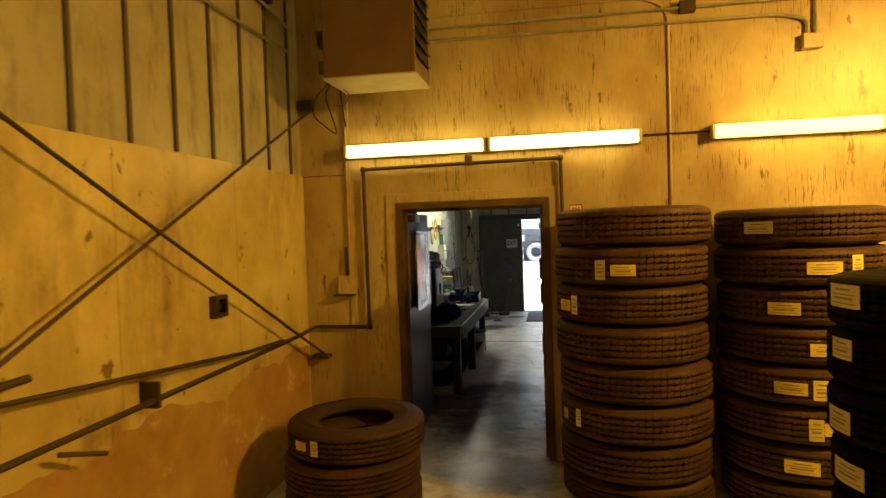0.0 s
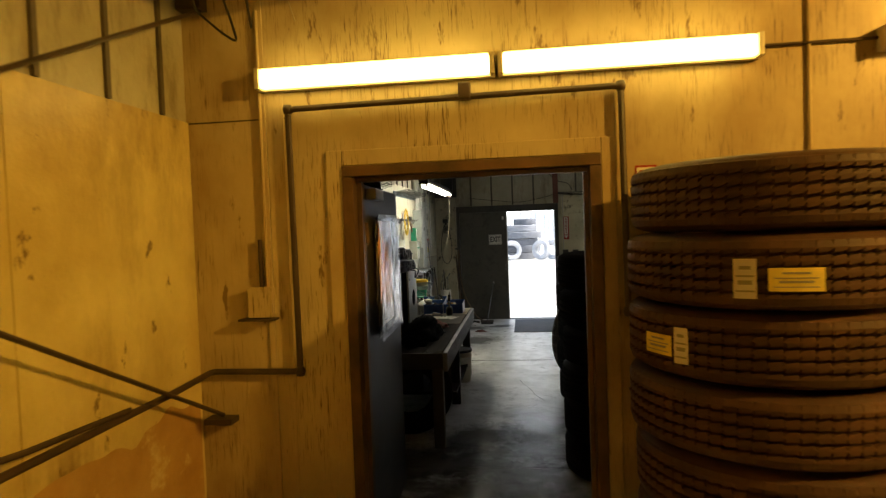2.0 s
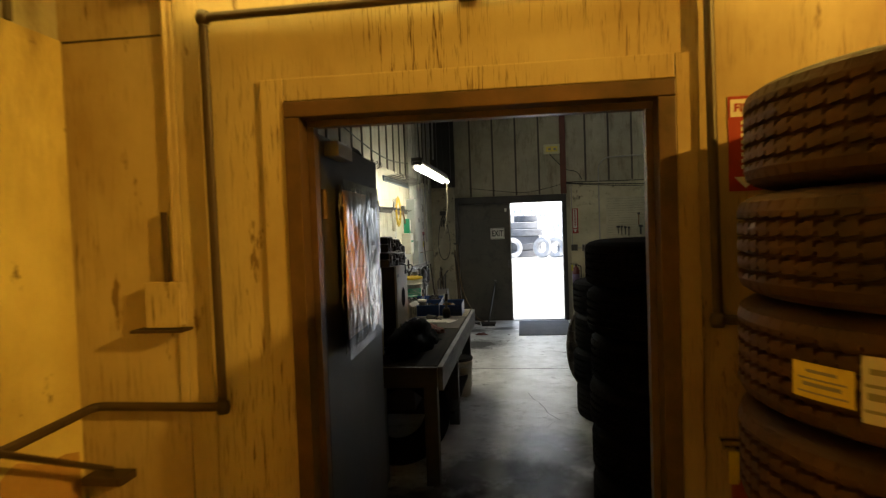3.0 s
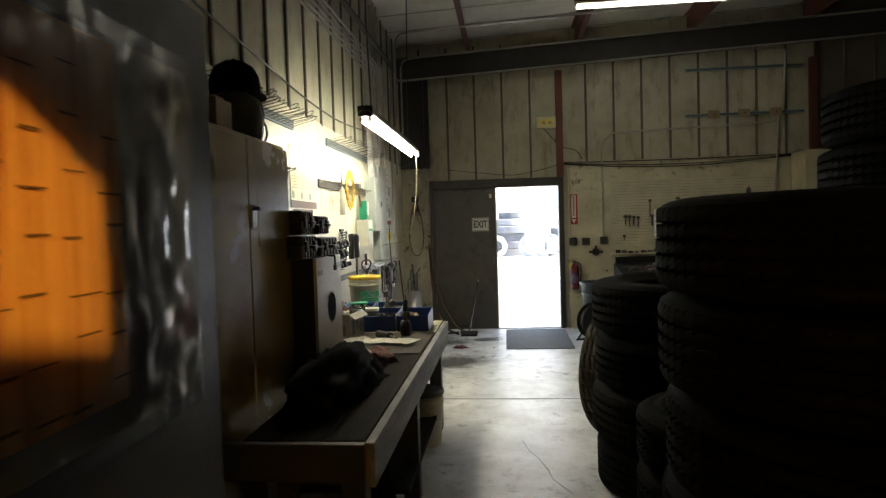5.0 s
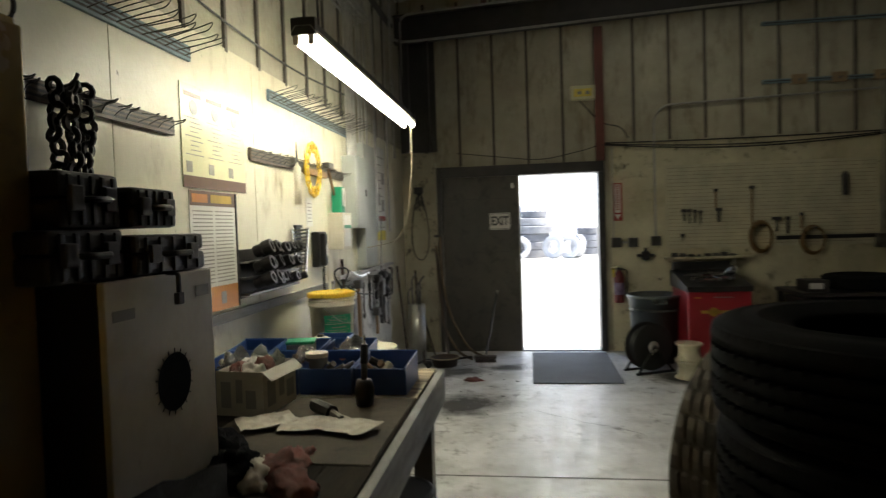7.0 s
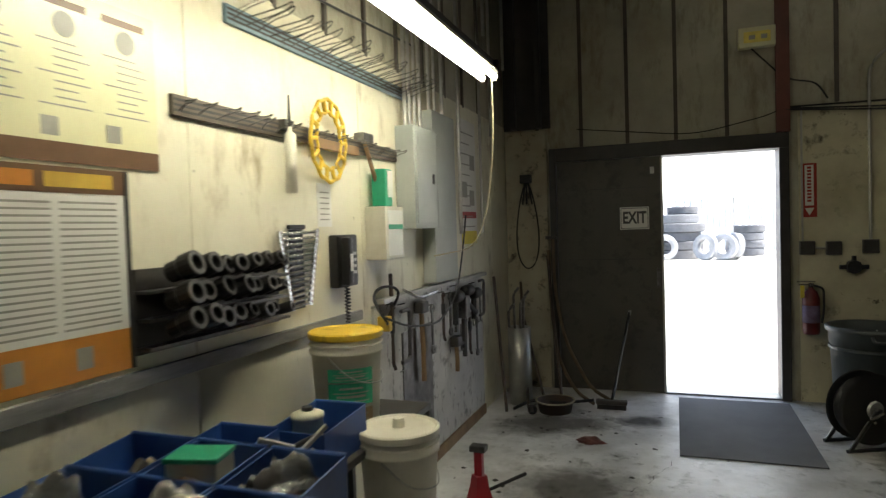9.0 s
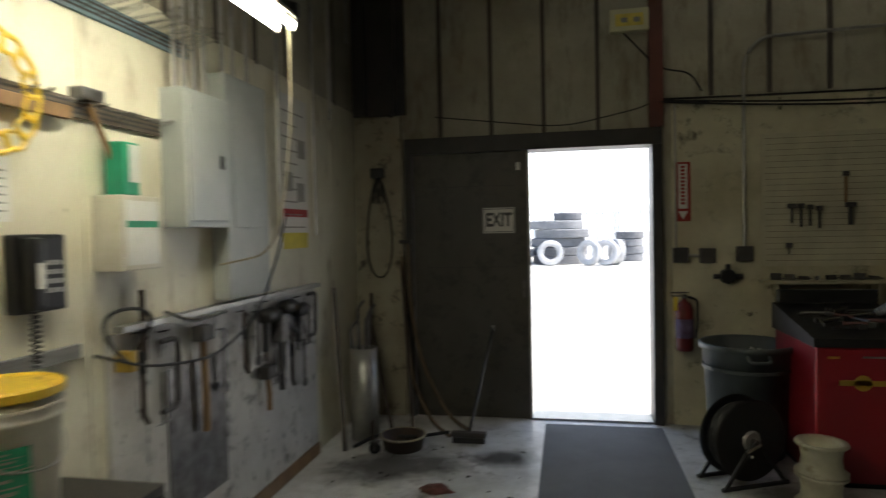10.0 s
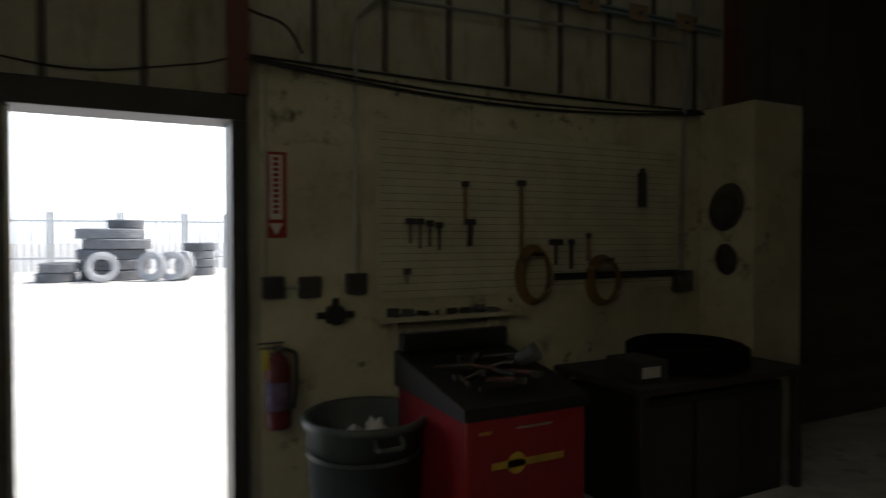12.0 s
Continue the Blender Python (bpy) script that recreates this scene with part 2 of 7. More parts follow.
def arc(points, radius=0.06, n=5):
    """A line of points with its corners rounded."""
    pts = [Vector(p) for p in points]
    out = [pts[0]]
    for a, b, c in zip(pts, pts[1:], pts[2:]):
        u, v = (a - b), (c - b)
        r = min(radius, u.length * 0.45, v.length * 0.45)
        p, q = b + u.normalized() * r, b + v.normalized() * r
        for i in range(n + 1):
            t = i / n
            out.append((1 - t) ** 2 * p + 2 * t * (1 - t) * b + t * t * q)
    out.append(pts[-1])
    return out


LEFT, DIV, DIV2, EXIT, RIGHT, BACK, TOP = -2.2, 4.96, 5.12, 14.2, 10.0, -3.2, 4.45
PITCH = 0.045


def roof(x):
    """Underside of the workshop roof, which rises from the side wall."""
    return 4.24 + PITCH * (x - LEFT)



# ---- structure ----
setting("floor", boxed(LEFT - 0.2, RIGHT + 0.2, BACK - 0.2, EXIT + 0.06, -0.2, 0), M["floor"], "worn grey concrete workshop floor with stains", "floor")
for nm, y in (("joint_1", 6.55), ("joint_2", 10.38), ("joint_3", 2.72)):
    setting(nm, boxed(LEFT, RIGHT, y - 0.004, y + 0.004, 0, 0.0025), M["joint"], "dark sawn joint in the concrete floor", "floor joint")
setting("ground", boxed(-400, 400, EXIT + 0.06, 600, -0.25, -0.03), M["yard"], "pale sunlit gravel yard outside the exit", "ground")
backdrop = material("hazy_bright_sky", (0.9, 0.92, 0.95), emit=(0.95, 0.98, 1.0), strength=1.1)
setting("backdrop", boxed(-260, 260, 170, 171, -1, 80), backdrop, "bright hazy sky beyond the yard", "backdrop")
setting("wall_left", boxed(LEFT - 0.2, LEFT, BACK - 0.2, EXIT + 0.2, 0, TOP + 0.6), M["rib_panel"], "cream insulated metal wall of the workshop", "wall")
setting("wall_back", boxed(LEFT, RIGHT, BACK - 0.2, BACK, 0, TOP + 0.6), M["wall_paint"], "stained cream painted wall", "wall")
setting("wall_right", boxed(RIGHT, RIGHT + 0.2, BACK - 0.2, EXIT + 0.2, 0, TOP + 0.6), M["dim_siding"], "metal wall with the side bay's dimness in its colour", "wall")
setting("ceiling_store", boxed(LEFT, RIGHT, BACK, DIV, TOP, TOP + 0.15), M["ceiling"], "white faced roof insulation over the tyre store", "ceiling")
# quilted facing: shallow pillows between the straps and the cross seams
bm = bmesh.new()
nx, ny = 122, 92
grid = []
for i in range(nx + 1):
    px = LEFT + (RIGHT - LEFT) * i / nx
    row = []
    for j in range(ny + 1):
        py = DIV2 + (EXIT - DIV2) * j / ny
        puff = 0.035 * abs(math.sin(math.pi * (px + 0.4) / 0.79)) ** 0.6 * (0.55 + 0.45 * abs(math.sin(math.pi * py / 0.55)))
        row.append(bm.verts.new((px, py, roof(px) + 0.04 - puff + 0.012 * noise.noise(Vector((px * 4, py * 4, 0))))))
    grid.append(row)
for i in range(nx):
    for j in range(ny):
        bm.faces.new((grid[i][j], grid[i][j + 1], grid[i + 1][j + 1], grid[i + 1][j]))
setting("ceiling", bm, M["ceiling"], "white quilted roof insulation over the workshop", "ceiling", True)
bm = boxed(LEFT, RIGHT, DIV2, EXIT, 0.09, 0.2)
for v in bm.verts:
    v.co.z += roof(v.co.x)
setting("roof", bm, M["dim_siding"], "sheet metal roof above the insulation", "roof")
bm = bmesh.new()
box(bm, LEFT, -1.355, DIV, DIV2, 0, TOP + 0.5)
box(bm, -0.058, RIGHT, DIV, DIV2, 0, TOP + 0.5)
box(bm, -1.355, -0.058, DIV, DIV2, 2.18, TOP + 0.5)
setting("wall_divide", bm, M["drip_paint"], "cream partition wall with dark drip stains", "wall")
bm = bmesh.new()
box(bm, LEFT, -1.72, EXIT, EXIT + 0.2, 0, TOP + 0.5)
box(bm, 0.2, 3.76, EXIT, EXIT + 0.2, 0, TOP + 0.5)
box(bm, -1.72, 0.2, EXIT, EXIT + 0.2, 2.23, TOP + 0.5)
setting("wall_exit", bm, M["rib_panel"], "cream end wall with insulation facing", "wall")

# End wall continued, painted dark because little light reaches the bay.
setting("wall_bay", boxed(3.76, RIGHT, EXIT, EXIT + 0.2, 0, TOP + 0.5), M["dim_siding"], "end wall of the side bay, its dimness painted in", "wall")

# more materials
M["board_cream"] = material("scuffed_cream_board", (0.62, 0.58, 0.41), 0.5, color2=(0.42, 0.38, 0.25), scale=2.2, bump=0.1, grain=45, spots=(0.07, 0.055, 0.04), spot_scale=6, spot_low=0.54, spot_high=0.68, patch=1.6, world_space=True, fleck=(0.05, 0.04, 0.03), fleck_scale=(8, 8, 8), fleck_low=0.66)
M["visor_grey"] = material("smoky_visor_plastic", (0.16, 0.16, 0.15), 0.12, color2=(0.08, 0.08, 0.078), scale=6, bump=0.05, gloss_var=0.06)
M["bag_film"] = material("cloudy_bag_film", (0.60, 0.62, 0.62), 0.18, color2=(0.42, 0.44, 0.44), scale=10, bump=0.7, grain=18)
M["bag_film"].node_tree.nodes["Principled BSDF"].inputs["Transmission Weight"].default_value = 0.7
M["bench_pale"] = material("scrubbed_bench_board", (0.46, 0.40, 0.27), 0.7, color2=(0.24, 0.19, 0.12), scale=3, stretch=(1, 5, 5), bump=0.25, spots=(0.07, 0.055, 0.04), spot_scale=5, spot_low=0.5, spot_high=0.66)
M["old_rope"] = material("dusty_tan_hose", (0.17, 0.12, 0.07), 0.7, color2=(0.09, 0.065, 0.04), scale=9)
M["black_socket"] = material("black_phosphate_steel", (0.03, 0.028, 0.026), 0.4, 0.4, color2=(0.015, 0.014, 0.013), scale=14)
# Darker copy of the cream board; the corner's dimness is in its colour.
M["dim_board"] = material("scuffed_board_dimmed_for_corner", (0.40, 0.37, 0.27), 0.6, color2=(0.27, 0.24, 0.17), scale=2.4, bump=0.15, spots=(0.05, 0.04, 0.03), spot_scale=7, spot_low=0.55, spot_high=0.66, fleck=(0.03, 0.025, 0.02), fleck_scale=(14, 14, 9), fleck_low=0.66)
# Dark copy of the lower boards, for the dimness of the side bay.
M["bay_shade_board"] = material("plywood_darkened_for_shade", (0.15, 0.12, 0.085), 0.7, color2=(0.08, 0.065, 0.05), scale=2.0, stretch=(0.6, 1, 5), bump=0.2)
M["board_white"] = material("scuffed_white_board", (0.58, 0.57, 0.54), 0.5, color2=(0.44, 0.43, 0.41), scale=3, bump=0.1, spots=(0.06, 0.055, 0.05), spot_scale=8, spot_low=0.53, spot_high=0.64, patch=2.0, fleck=(0.03, 0.028, 0.026), fleck_scale=(1, 22, 8), fleck_low=0.60)
M["panel_grey"] = material("grey_enamel_panel", (0.42, 0.44, 0.42), 0.35, color2=(0.34, 0.36, 0.34), scale=3, bump=0.03)
M["peg"] = material("cream_pegboard", (0.60, 0.56, 0.40), 0.55, scale=4, bump=0.05)
M["tan_cabinet"] = material("tan_enamel_cabinet", (0.28, 0.20, 0.06), 0.25, color2=(0.20, 0.135, 0.042), scale=2, bump=0.04, spots=(0.10, 0.07, 0.03), spot_scale=5, spot_low=0.60, spot_high=0.80)
M["black_plastic"] = material("black_plastic", (0.016, 0.016, 0.017), 0.42, scale=6, bump=0.05)
M["chrome"] = material("worn_chrome", (0.75, 0.75, 0.74), 0.22, 1.0, color2=(0.5, 0.5, 0.5), scale=12, bump=0.03)
M["tool_steel"] = material("oily_tool_steel", (0.20, 0.195, 0.19), 0.38, 0.9, color2=(0.08, 0.075, 0.07), scale=14, bump=0.05)
M["blue_plastic"] = material("blue_plastic_bin", (0.022, 0.075, 0.27), 0.42, color2=(0.016, 0.05, 0.19), scale=5, bump=0.04)
M["yellow_plastic"] = material("yellow_plastic", (0.75, 0.50, 0.03), 0.45, color2=(0.55, 0.36, 0.03), scale=6, bump=0.04, spots=(0.12, 0.08, 0.02), spot_scale=12)
M["green_plastic"] = material("green_plastic", (0.02, 0.32, 0.17), 0.45, scale=6, bump=0.04)
M["white_plastic"] = material("dirty_white_plastic", (0.66, 0.63, 0.54), 0.45, color2=(0.52, 0.48, 0.38), scale=5, bump=0.03, spots=(0.22, 0.18, 0.12), spot_scale=6, spot_low=0.62, spot_high=0.78)
M["grey_plastic"] = material("grey_bin_plastic", (0.085, 0.10, 0.098), 0.45, color2=(0.05, 0.06, 0.06), scale=4, bump=0.06)
M["red_paint"] = material("red_enamel", (0.28, 0.014, 0.024), 0.35, color2=(0.26, 0.014, 0.022), scale=3, bump=0.03)
M["sign_red"] = material("sign_red_print", (0.36, 0.025, 0.018), 0.5, scale=5, bump=0.02)
M["gold"] = material("gold_decal", (0.55, 0.36, 0.05), 0.45, scale=5, bump=0.02)
M["poster_cream"] = material("pale_yellow_poster", (0.68, 0.66, 0.42), 0.3, color2=(0.62, 0.60, 0.38), scale=3, bump=0.02)
M["poster_brown"] = material("brown_poster_band", (0.16, 0.09, 0.05), 0.35, scale=4, bump=0.02)
M["poster_orange"] = material("orange_poster_print", (0.60, 0.24, 0.04), 0.4, scale=4, bump=0.02)
M["paper"] = material("white_paper", (0.72, 0.71, 0.67), 0.5, color2=(0.64, 0.63, 0.58), scale=4, bump=0.03)
M["grey_print"] = material("grey_printed_lines", (0.34, 0.33, 0.29), 0.5, bump=0.0)
M["yellow_print"] = material("yellow_print", (0.75, 0.62, 0.06), 0.5, scale=6, bump=0.0)
M["tool_wood"] = material("worn_tool_handle", (0.28, 0.17, 0.08), 0.55, color2=(0.15, 0.085, 0.04), scale=8, stretch=(1, 1, 0.2))
M["cord"] = material("pale_cord", (0.45, 0.40, 0.28), 0.8, scale=20)
M["black_cable"] = material("black_cable", (0.012, 0.012, 0.012), 0.5, scale=9)
M["yellow_hose"] = material("dull_yellow_hose", (0.20, 0.115, 0.03), 0.55, scale=9)
M["mat_rubber"] = material("grey_rubber_mat", (0.13, 0.135, 0.145), 0.85, color2=(0.095, 0.10, 0.105), scale=3, bump=0.5, grain=120)
M["cloth_dark"] = material("dark_cloth", (0.007, 0.007, 0.009), 0.95, spec=0.1, scale=12, bump=0.6, grain=200)
M["cloth_red"] = material("grubby_red_glove_cloth", (0.22, 0.075, 0.06), 0.9, color2=(0.12, 0.06, 0.05), scale=14, bump=0.6, grain=200)
M["cardboard"] = material("dirty_cardboard", (0.33, 0.24, 0.14), 0.8, scale=6, bump=0.1)
M["blue_strut"] = material("blue_grey_strut", (0.16, 0.24, 0.28), 0.5, color2=(0.12, 0.17, 0.20), scale=6)
M["brown_strut"] = material("brown_grooved_rail", (0.12, 0.095, 0.07), 0.5, scale=8)
M["cream_wheel"] = material("cream_painted_wheel", (0.60, 0.57, 0.42), 0.5, spots=(0.25, 0.18, 0.10), spot_scale=9)
M["fence"] = material("pale_fence_sheet", (0.78, 0.79, 0.80), 0.7, scale=1)
M["heater_body"] = material("brown_enamel_heater", (0.17, 0.115, 0.075), 0.45, color2=(0.13, 0.085, 0.055), scale=3, bump=0.05)
M["heater_floor"] = material("pale_heater_base", (0.55, 0.50, 0.38), 0.45, scale=4, bump=0.05)
M["foil"] = material("crumpled_clear_film", (0.50, 0.49, 0.47), 0.2, 0.5, scale=5, bump=1.0, grain=7, gloss_var=0.1)
M["sheet_print"] = material("faded_printed_sheet", (0.80, 0.50, 0.26), 0.3, color2=(0.60, 0.32, 0.15), scale=3, stretch=(7, 1, 0.35), bump=0.3, grain=12, spots=(0.42, 0.16, 0.05), spot_scale=2.5, spot_low=0.52, spot_high=0.60)

# ---- wall linings ----
wl = bpy.data.objects["wall_left"]
we = bpy.data.objects["wall_exit"]
wd = bpy.data.objects["wall_divide"]
sheet = mesh_of("plywood_sheet", boxed(0, 0.014, 0.002, 1.216, 0.0, 2.452, bevel=0.003), M["wall_paint"])


def piece(name, me, parent, at, rz=0.0):
    o = new(name, me)
    o.parent = parent
    o.matrix_basis = pose(*at, 0, 0, rz)
    return o


y = BACK
while y < DIV - 0.3:
    w = min(1.218, DIV - y)
    piece("plywood_sheet", sheet, wl, (LEFT, DIV - 1.218 - (y - BACK), 0))
    y += 1.218
M["lining"] = material("pale_cream_lining", (0.72, 0.69, 0.55), 0.42, color2=(0.60, 0.56, 0.42), scale=1.2, bump=0.1, grain=40,
                       spots=(0.30, 0.24, 0.14), spot_scale=5.0, spot_low=0.53, spot_high=0.70, spot_stretch=(1, 1.2, 0.5), patch=1.3, world_space=True, fleck=(0.10, 0.075, 0.045), fleck_scale=(13, 13, 9), fleck_low=0.69)
sheet_2 = mesh_of("plywood_sheet", boxed(0, 0.014, 0.002, 1.216, 0.0, 2.47, bevel=0.003), M["lining"])
for i in range(7):
    piece("plywood_sheet", sheet_2, wl, (LEFT, DIV2 + 1.218 * i, 0))
part("plywood_sheet", boxed(LEFT, LEFT + 0.014, DIV2 + 1.218 * 7, EXIT, 0, 2.47), M["lining"], wl)
batten = mesh_of("batten", boxed(0, 0.018, -0.014, 0.014, 2.455, TOP, bevel=0.004), M["batten"])
for i in range(19):
    piece("batten", batten, wl, (LEFT, 4.725 - 0.408 * i, 0))
for i in range(22):
    piece("batten", batten, wl, (LEFT, 5.25 + 0.405 * i, 0))
stud = mesh_of("batten", boxed(-0.016, 0.016, -0.02, 0, 2.24, 4.2, bevel=0.004), M["batten"])
stud2 = mesh_of("batten", boxed(-0.016, 0.016, -0.02, 0, 2.45, 4.2, bevel=0.004), M["batten"])
for i in range(5):
    piece("batten", stud, we, (-1.87 + 0.4075 * i, EXIT, 0))
for i in range(22):
    piece("batten", stud2, we, (0.57 + 0.3975 * i, EXIT, 0))
# Sheets past the casing take the shade-darkened board colour.
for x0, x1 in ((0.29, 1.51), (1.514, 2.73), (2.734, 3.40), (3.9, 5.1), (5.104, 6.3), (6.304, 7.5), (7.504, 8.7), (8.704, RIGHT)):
    part("plywood_sheet", boxed(x0, x1, EXIT - 0.016, EXIT, 0, 2.42, bevel=0.003), M["board_cream" if x0 < 3.5 else "bay_shade_board"], we)

# partition: seam board, casing and steel door frame
setting("trim_seam", boxed(-1.785, -1.755, DIV - 0.012, DIV, 0, TOP, bevel=0.003), M["drip_paint"], "painted seam board on the partition", "trim")
bm = bmesh.new()
box(bm, -1.44, -1.357, DIV - 0.016, DIV, 0, 2.262, bevel=0.004)
box(bm, -0.056, 0.012, DIV - 0.016, DIV, 0, 2.262, bevel=0.004)
box(bm, -1.355, -0.058, DIV - 0.016, DIV, 2.184, 2.262, bevel=0.004)
setting("trim_door", bm, M["drip_paint"], "painted casing round the partition doorway", "trim")
frame_1 = tagged(new("door_frame_1"), "brown painted steel frame of the partition doorway", "door frame", kind="structure")
part("jamb", boxed(-1.355, -1.30, DIV - 0.026, DIV2 + 0.02, 0, 2.125, bevel=0.004), M["frame_steel"], frame_1)
part("jamb", boxed(-0.113, -0.058, DIV - 0.026, DIV2 + 0.02, 0, 2.125, bevel=0.004), M["frame_steel"], frame_1)
part("head", boxed(-1.355, -0.058, DIV - 0.026, DIV2 + 0.02, 2.127, 2.18, bevel=0.004), M["frame_steel"], frame_1)
part("stop", boxed(-1.298, -1.275, DIV + 0.05, DIV + 0.10, 0, 2.10), M["frame_steel"], frame_1)
part("stop", boxed(-0.138, -0.115, DIV + 0.05, DIV + 0.10, 0, 2.10), M["frame_steel"], frame_1)
part("stop", boxed(-1.298, -0.115, DIV + 0.05, DIV + 0.10, 2.102, 2.125), M["frame_steel"], frame_1)

setting("trim_sheet_seam", boxed(LEFT + 0.016, -1.62, DIV - 0.004, DIV, 2.443, 2.449), M["joint"], "dark seam between two sheets of the partition", "seam")
setting("trim_rough_board", boxed(-1.752, -1.66, DIV - 0.007, DIV, 0, 2.58, bevel=0.002), M["drip_paint"], "narrow painted filler board on the partition", "trim")

# roof: rafter along the end wall, purlins, insulation seams
raf = tagged(new("rafter"), "dark red-brown steel rafter under the roof", "beam", kind="structure")
for nm, z0, z1, y0, y1 in (("bottom_flange", 0, 0.014, -0.08, 0.08), ("web", 0.014, 0.30, -0.006, 0.006), ("top_flange", 0.30, 0.314, -0.08, 0.08)):
    bm = bmesh.new()
    for v in box(bm, LEFT, RIGHT, 14.06 + y0, 14.06 + y1, 3.715 + z0, 3.715 + z1):
        v.co.z += (v.co.x - LEFT) * PITCH
    part(nm, bm, M["dark_steel"], raf)
for i in range(7):
    px = -1.14 + 1.58 * i
    bm = bmesh.new()
    box(bm, px - 0.006, px + 0.006, DIV2, EXIT, -0.205, 0.03)
    box(bm, px + 0.006, px + 0.06, DIV2, EXIT, -0.205, -0.195)
    box(bm, px - 0.06, px - 0.006, DIV2, EXIT, 0.02, 0.03)
    for v in bm.verts:
        v.co.z += roof(px)
    setting("purlin_%d" % (i + 1), bm, M["red_steel"], "dark red steel roof purlin", "beam")
for i in range(14):
    yy = 5.5 + 0.66 * i
    bm = boxed(LEFT, RIGHT, yy - 0.008, yy + 0.008, -0.002, 0.004)
    for v in bm.verts:
        v.co.z += roof(v.co.x)
    setting("roof_strap_%d" % (i + 1), bm, M["conduit"], "thin strap under the roof insulation", "strap")
for nm, x in (("post_1", 0.13), ("post_2", 3.66)):
    z0 = 2.24 if nm == "post_1" else 0
    bm = bmesh.new()
    box(bm, x, x + 0.1, EXIT - 0.06, EXIT - 0.05, z0, 3.78)
    box(bm, x, x + 0.1, EXIT - 0.012, EXIT - 0.001, z0, 3.78)
    box(bm, x + 0.045, x + 0.055, EXIT - 0.05, EXIT - 0.012, z0, 3.78)
    setting(nm, bm, M["red_steel"], "red oxide steel post on the end wall", "post")

# ---- exit doors ----
setting("door_head", boxed(-1.70, 0.22, EXIT - 0.05, EXIT + 0.2, 2.11, 2.235, bevel=0.006), M["dark_steel"], "dark steel head over the double exit door", "door frame")
setting("door_jamb_1", boxed(-1.76, -1.70, EXIT - 0.05, EXIT + 0.2, 0, 2.235, bevel=0.006), M["dark_steel"], "dark steel door jamb", "door frame")
setting("door_jamb_2", boxed(0.145, 0.22, EXIT - 0.05, EXIT + 0.2, 0, 2.11, bevel=0.006), M["dark_steel"], "dark steel door jamb", "door frame")
setting("threshold", boxed(-0.77, 0.145, EXIT - 0.02, EXIT + 0.2, 0, 0.014, bevel=0.004), M["conduit"], "worn metal threshold of the exit", "threshold")
door_2 = tagged(new("door_2"), "closed grey-green steel leaf of the exit door", "door", kind="structure")
part("leaf", boxed(-1.697, -0.775, EXIT + 0.0, EXIT + 0.045, 0.0005, 2.109, bevel=0.001), M["grey_door"], door_2)
part("bolt_plate", boxed(-0.87, -0.835, EXIT - 0.012, EXIT, 1.96, 2.02, bevel=0.003), M["label"], door_2)
part("handle_plate", boxed(-0.83, -0.80, EXIT - 0.012, EXIT, 0.95, 1.12, bevel=0.003), M["tool_steel"], door_2)
part("edge_strip", boxed(-0.785, -0.765, EXIT - 0.01, EXIT, 0.01, 2.1), M["conduit"], door_2)
part("seam_rib", boxed(-1.6, -0.88, EXIT - 0.003, EXIT, 1.84, 1.846), M["dark_steel"], door_2)
part("seam_rib", boxed(-1.6, -0.88, EXIT - 0.003, EXIT, 1.20, 1.206), M["dark_steel"], door_2)


def lettering(parent, text, size, m, mat, name="lettering"):
    """Raised lettering with the built-in font, in its own x-y plane."""
    cu = bpy.data.curves.new(name, "FONT")
    cu.body, cu.size, cu.align_x, cu.align_y, cu.extrude, cu.offset = text, size, "CENTER", "CENTER", 0.0008, size * 0.03
    tmp = bpy.data.objects.new(name, cu)
    scene.collection.objects.link(tmp)
    me = bpy.data.meshes.new_from_object(tmp)
    bpy.data.objects.remove(tmp)
    me.materials.clear()
    me.materials.append(mat)
    o = new(name, me)
    o.parent = parent
    o.matrix_basis = m
    return o


# sign on the closed leaf
s = thing("exit_sign", "white sign with dark red EXIT on the grey door", "sign", (-1.01, EXIT - 0.003, 1.57))
part("plate", boxed(-0.125, 0.125, -0.003, 0.0, -0.10, 0.10), M["paper"], s)
for a in (boxed(-0.118, 0.118, -0.004, -0.0032, 0.087, 0.092), boxed(-0.118, 0.118, -0.004, -0.0032, -0.092, -0.087), boxed(-0.118, -0.113, -0.004, -0.0032, -0.0865, 0.0865), boxed(0.113, 0.118, -0.004, -0.0032, -0.0865, 0.0865)):
    part("border", a, M["ink"], s)
t = lettering(s, "EXIT", 0.128, pose(0, -0.0045, 0, 90, 0, 0) @ Matrix.Diagonal((0.78, 1.15, 1, 1)), M["ink"])

# open door leaf of the partition with a film-covered sheet
d = tagged(new("door_1"), "open blue-grey steel door with plastic film on it", "door", kind="structure")
d.matrix_world = pose(-1.30, 5.14, 0, 0, 0, 92.6)
part("leaf", boxed(0, 1.14, -0.0, 0.045, 0.012, 2.10, bevel=0.003), M["blue_grey_door"], d)
part("hinge", tubed([(0.0, -0.012, 0.22), (0.0, -0.012, 0.33)], 0.011), M["frame_steel"], d)
part("hinge", tubed([(0.0, -0.012, 1.78), (0.0, -0.012, 1.89)], 0.011), M["frame_steel"], d)
part("door_closer", boxed(0.06, 0.30, -0.06, -0.002, 2.02, 2.08, bevel=0.006), M["conduit"], d)
rnd = random.Random(4)


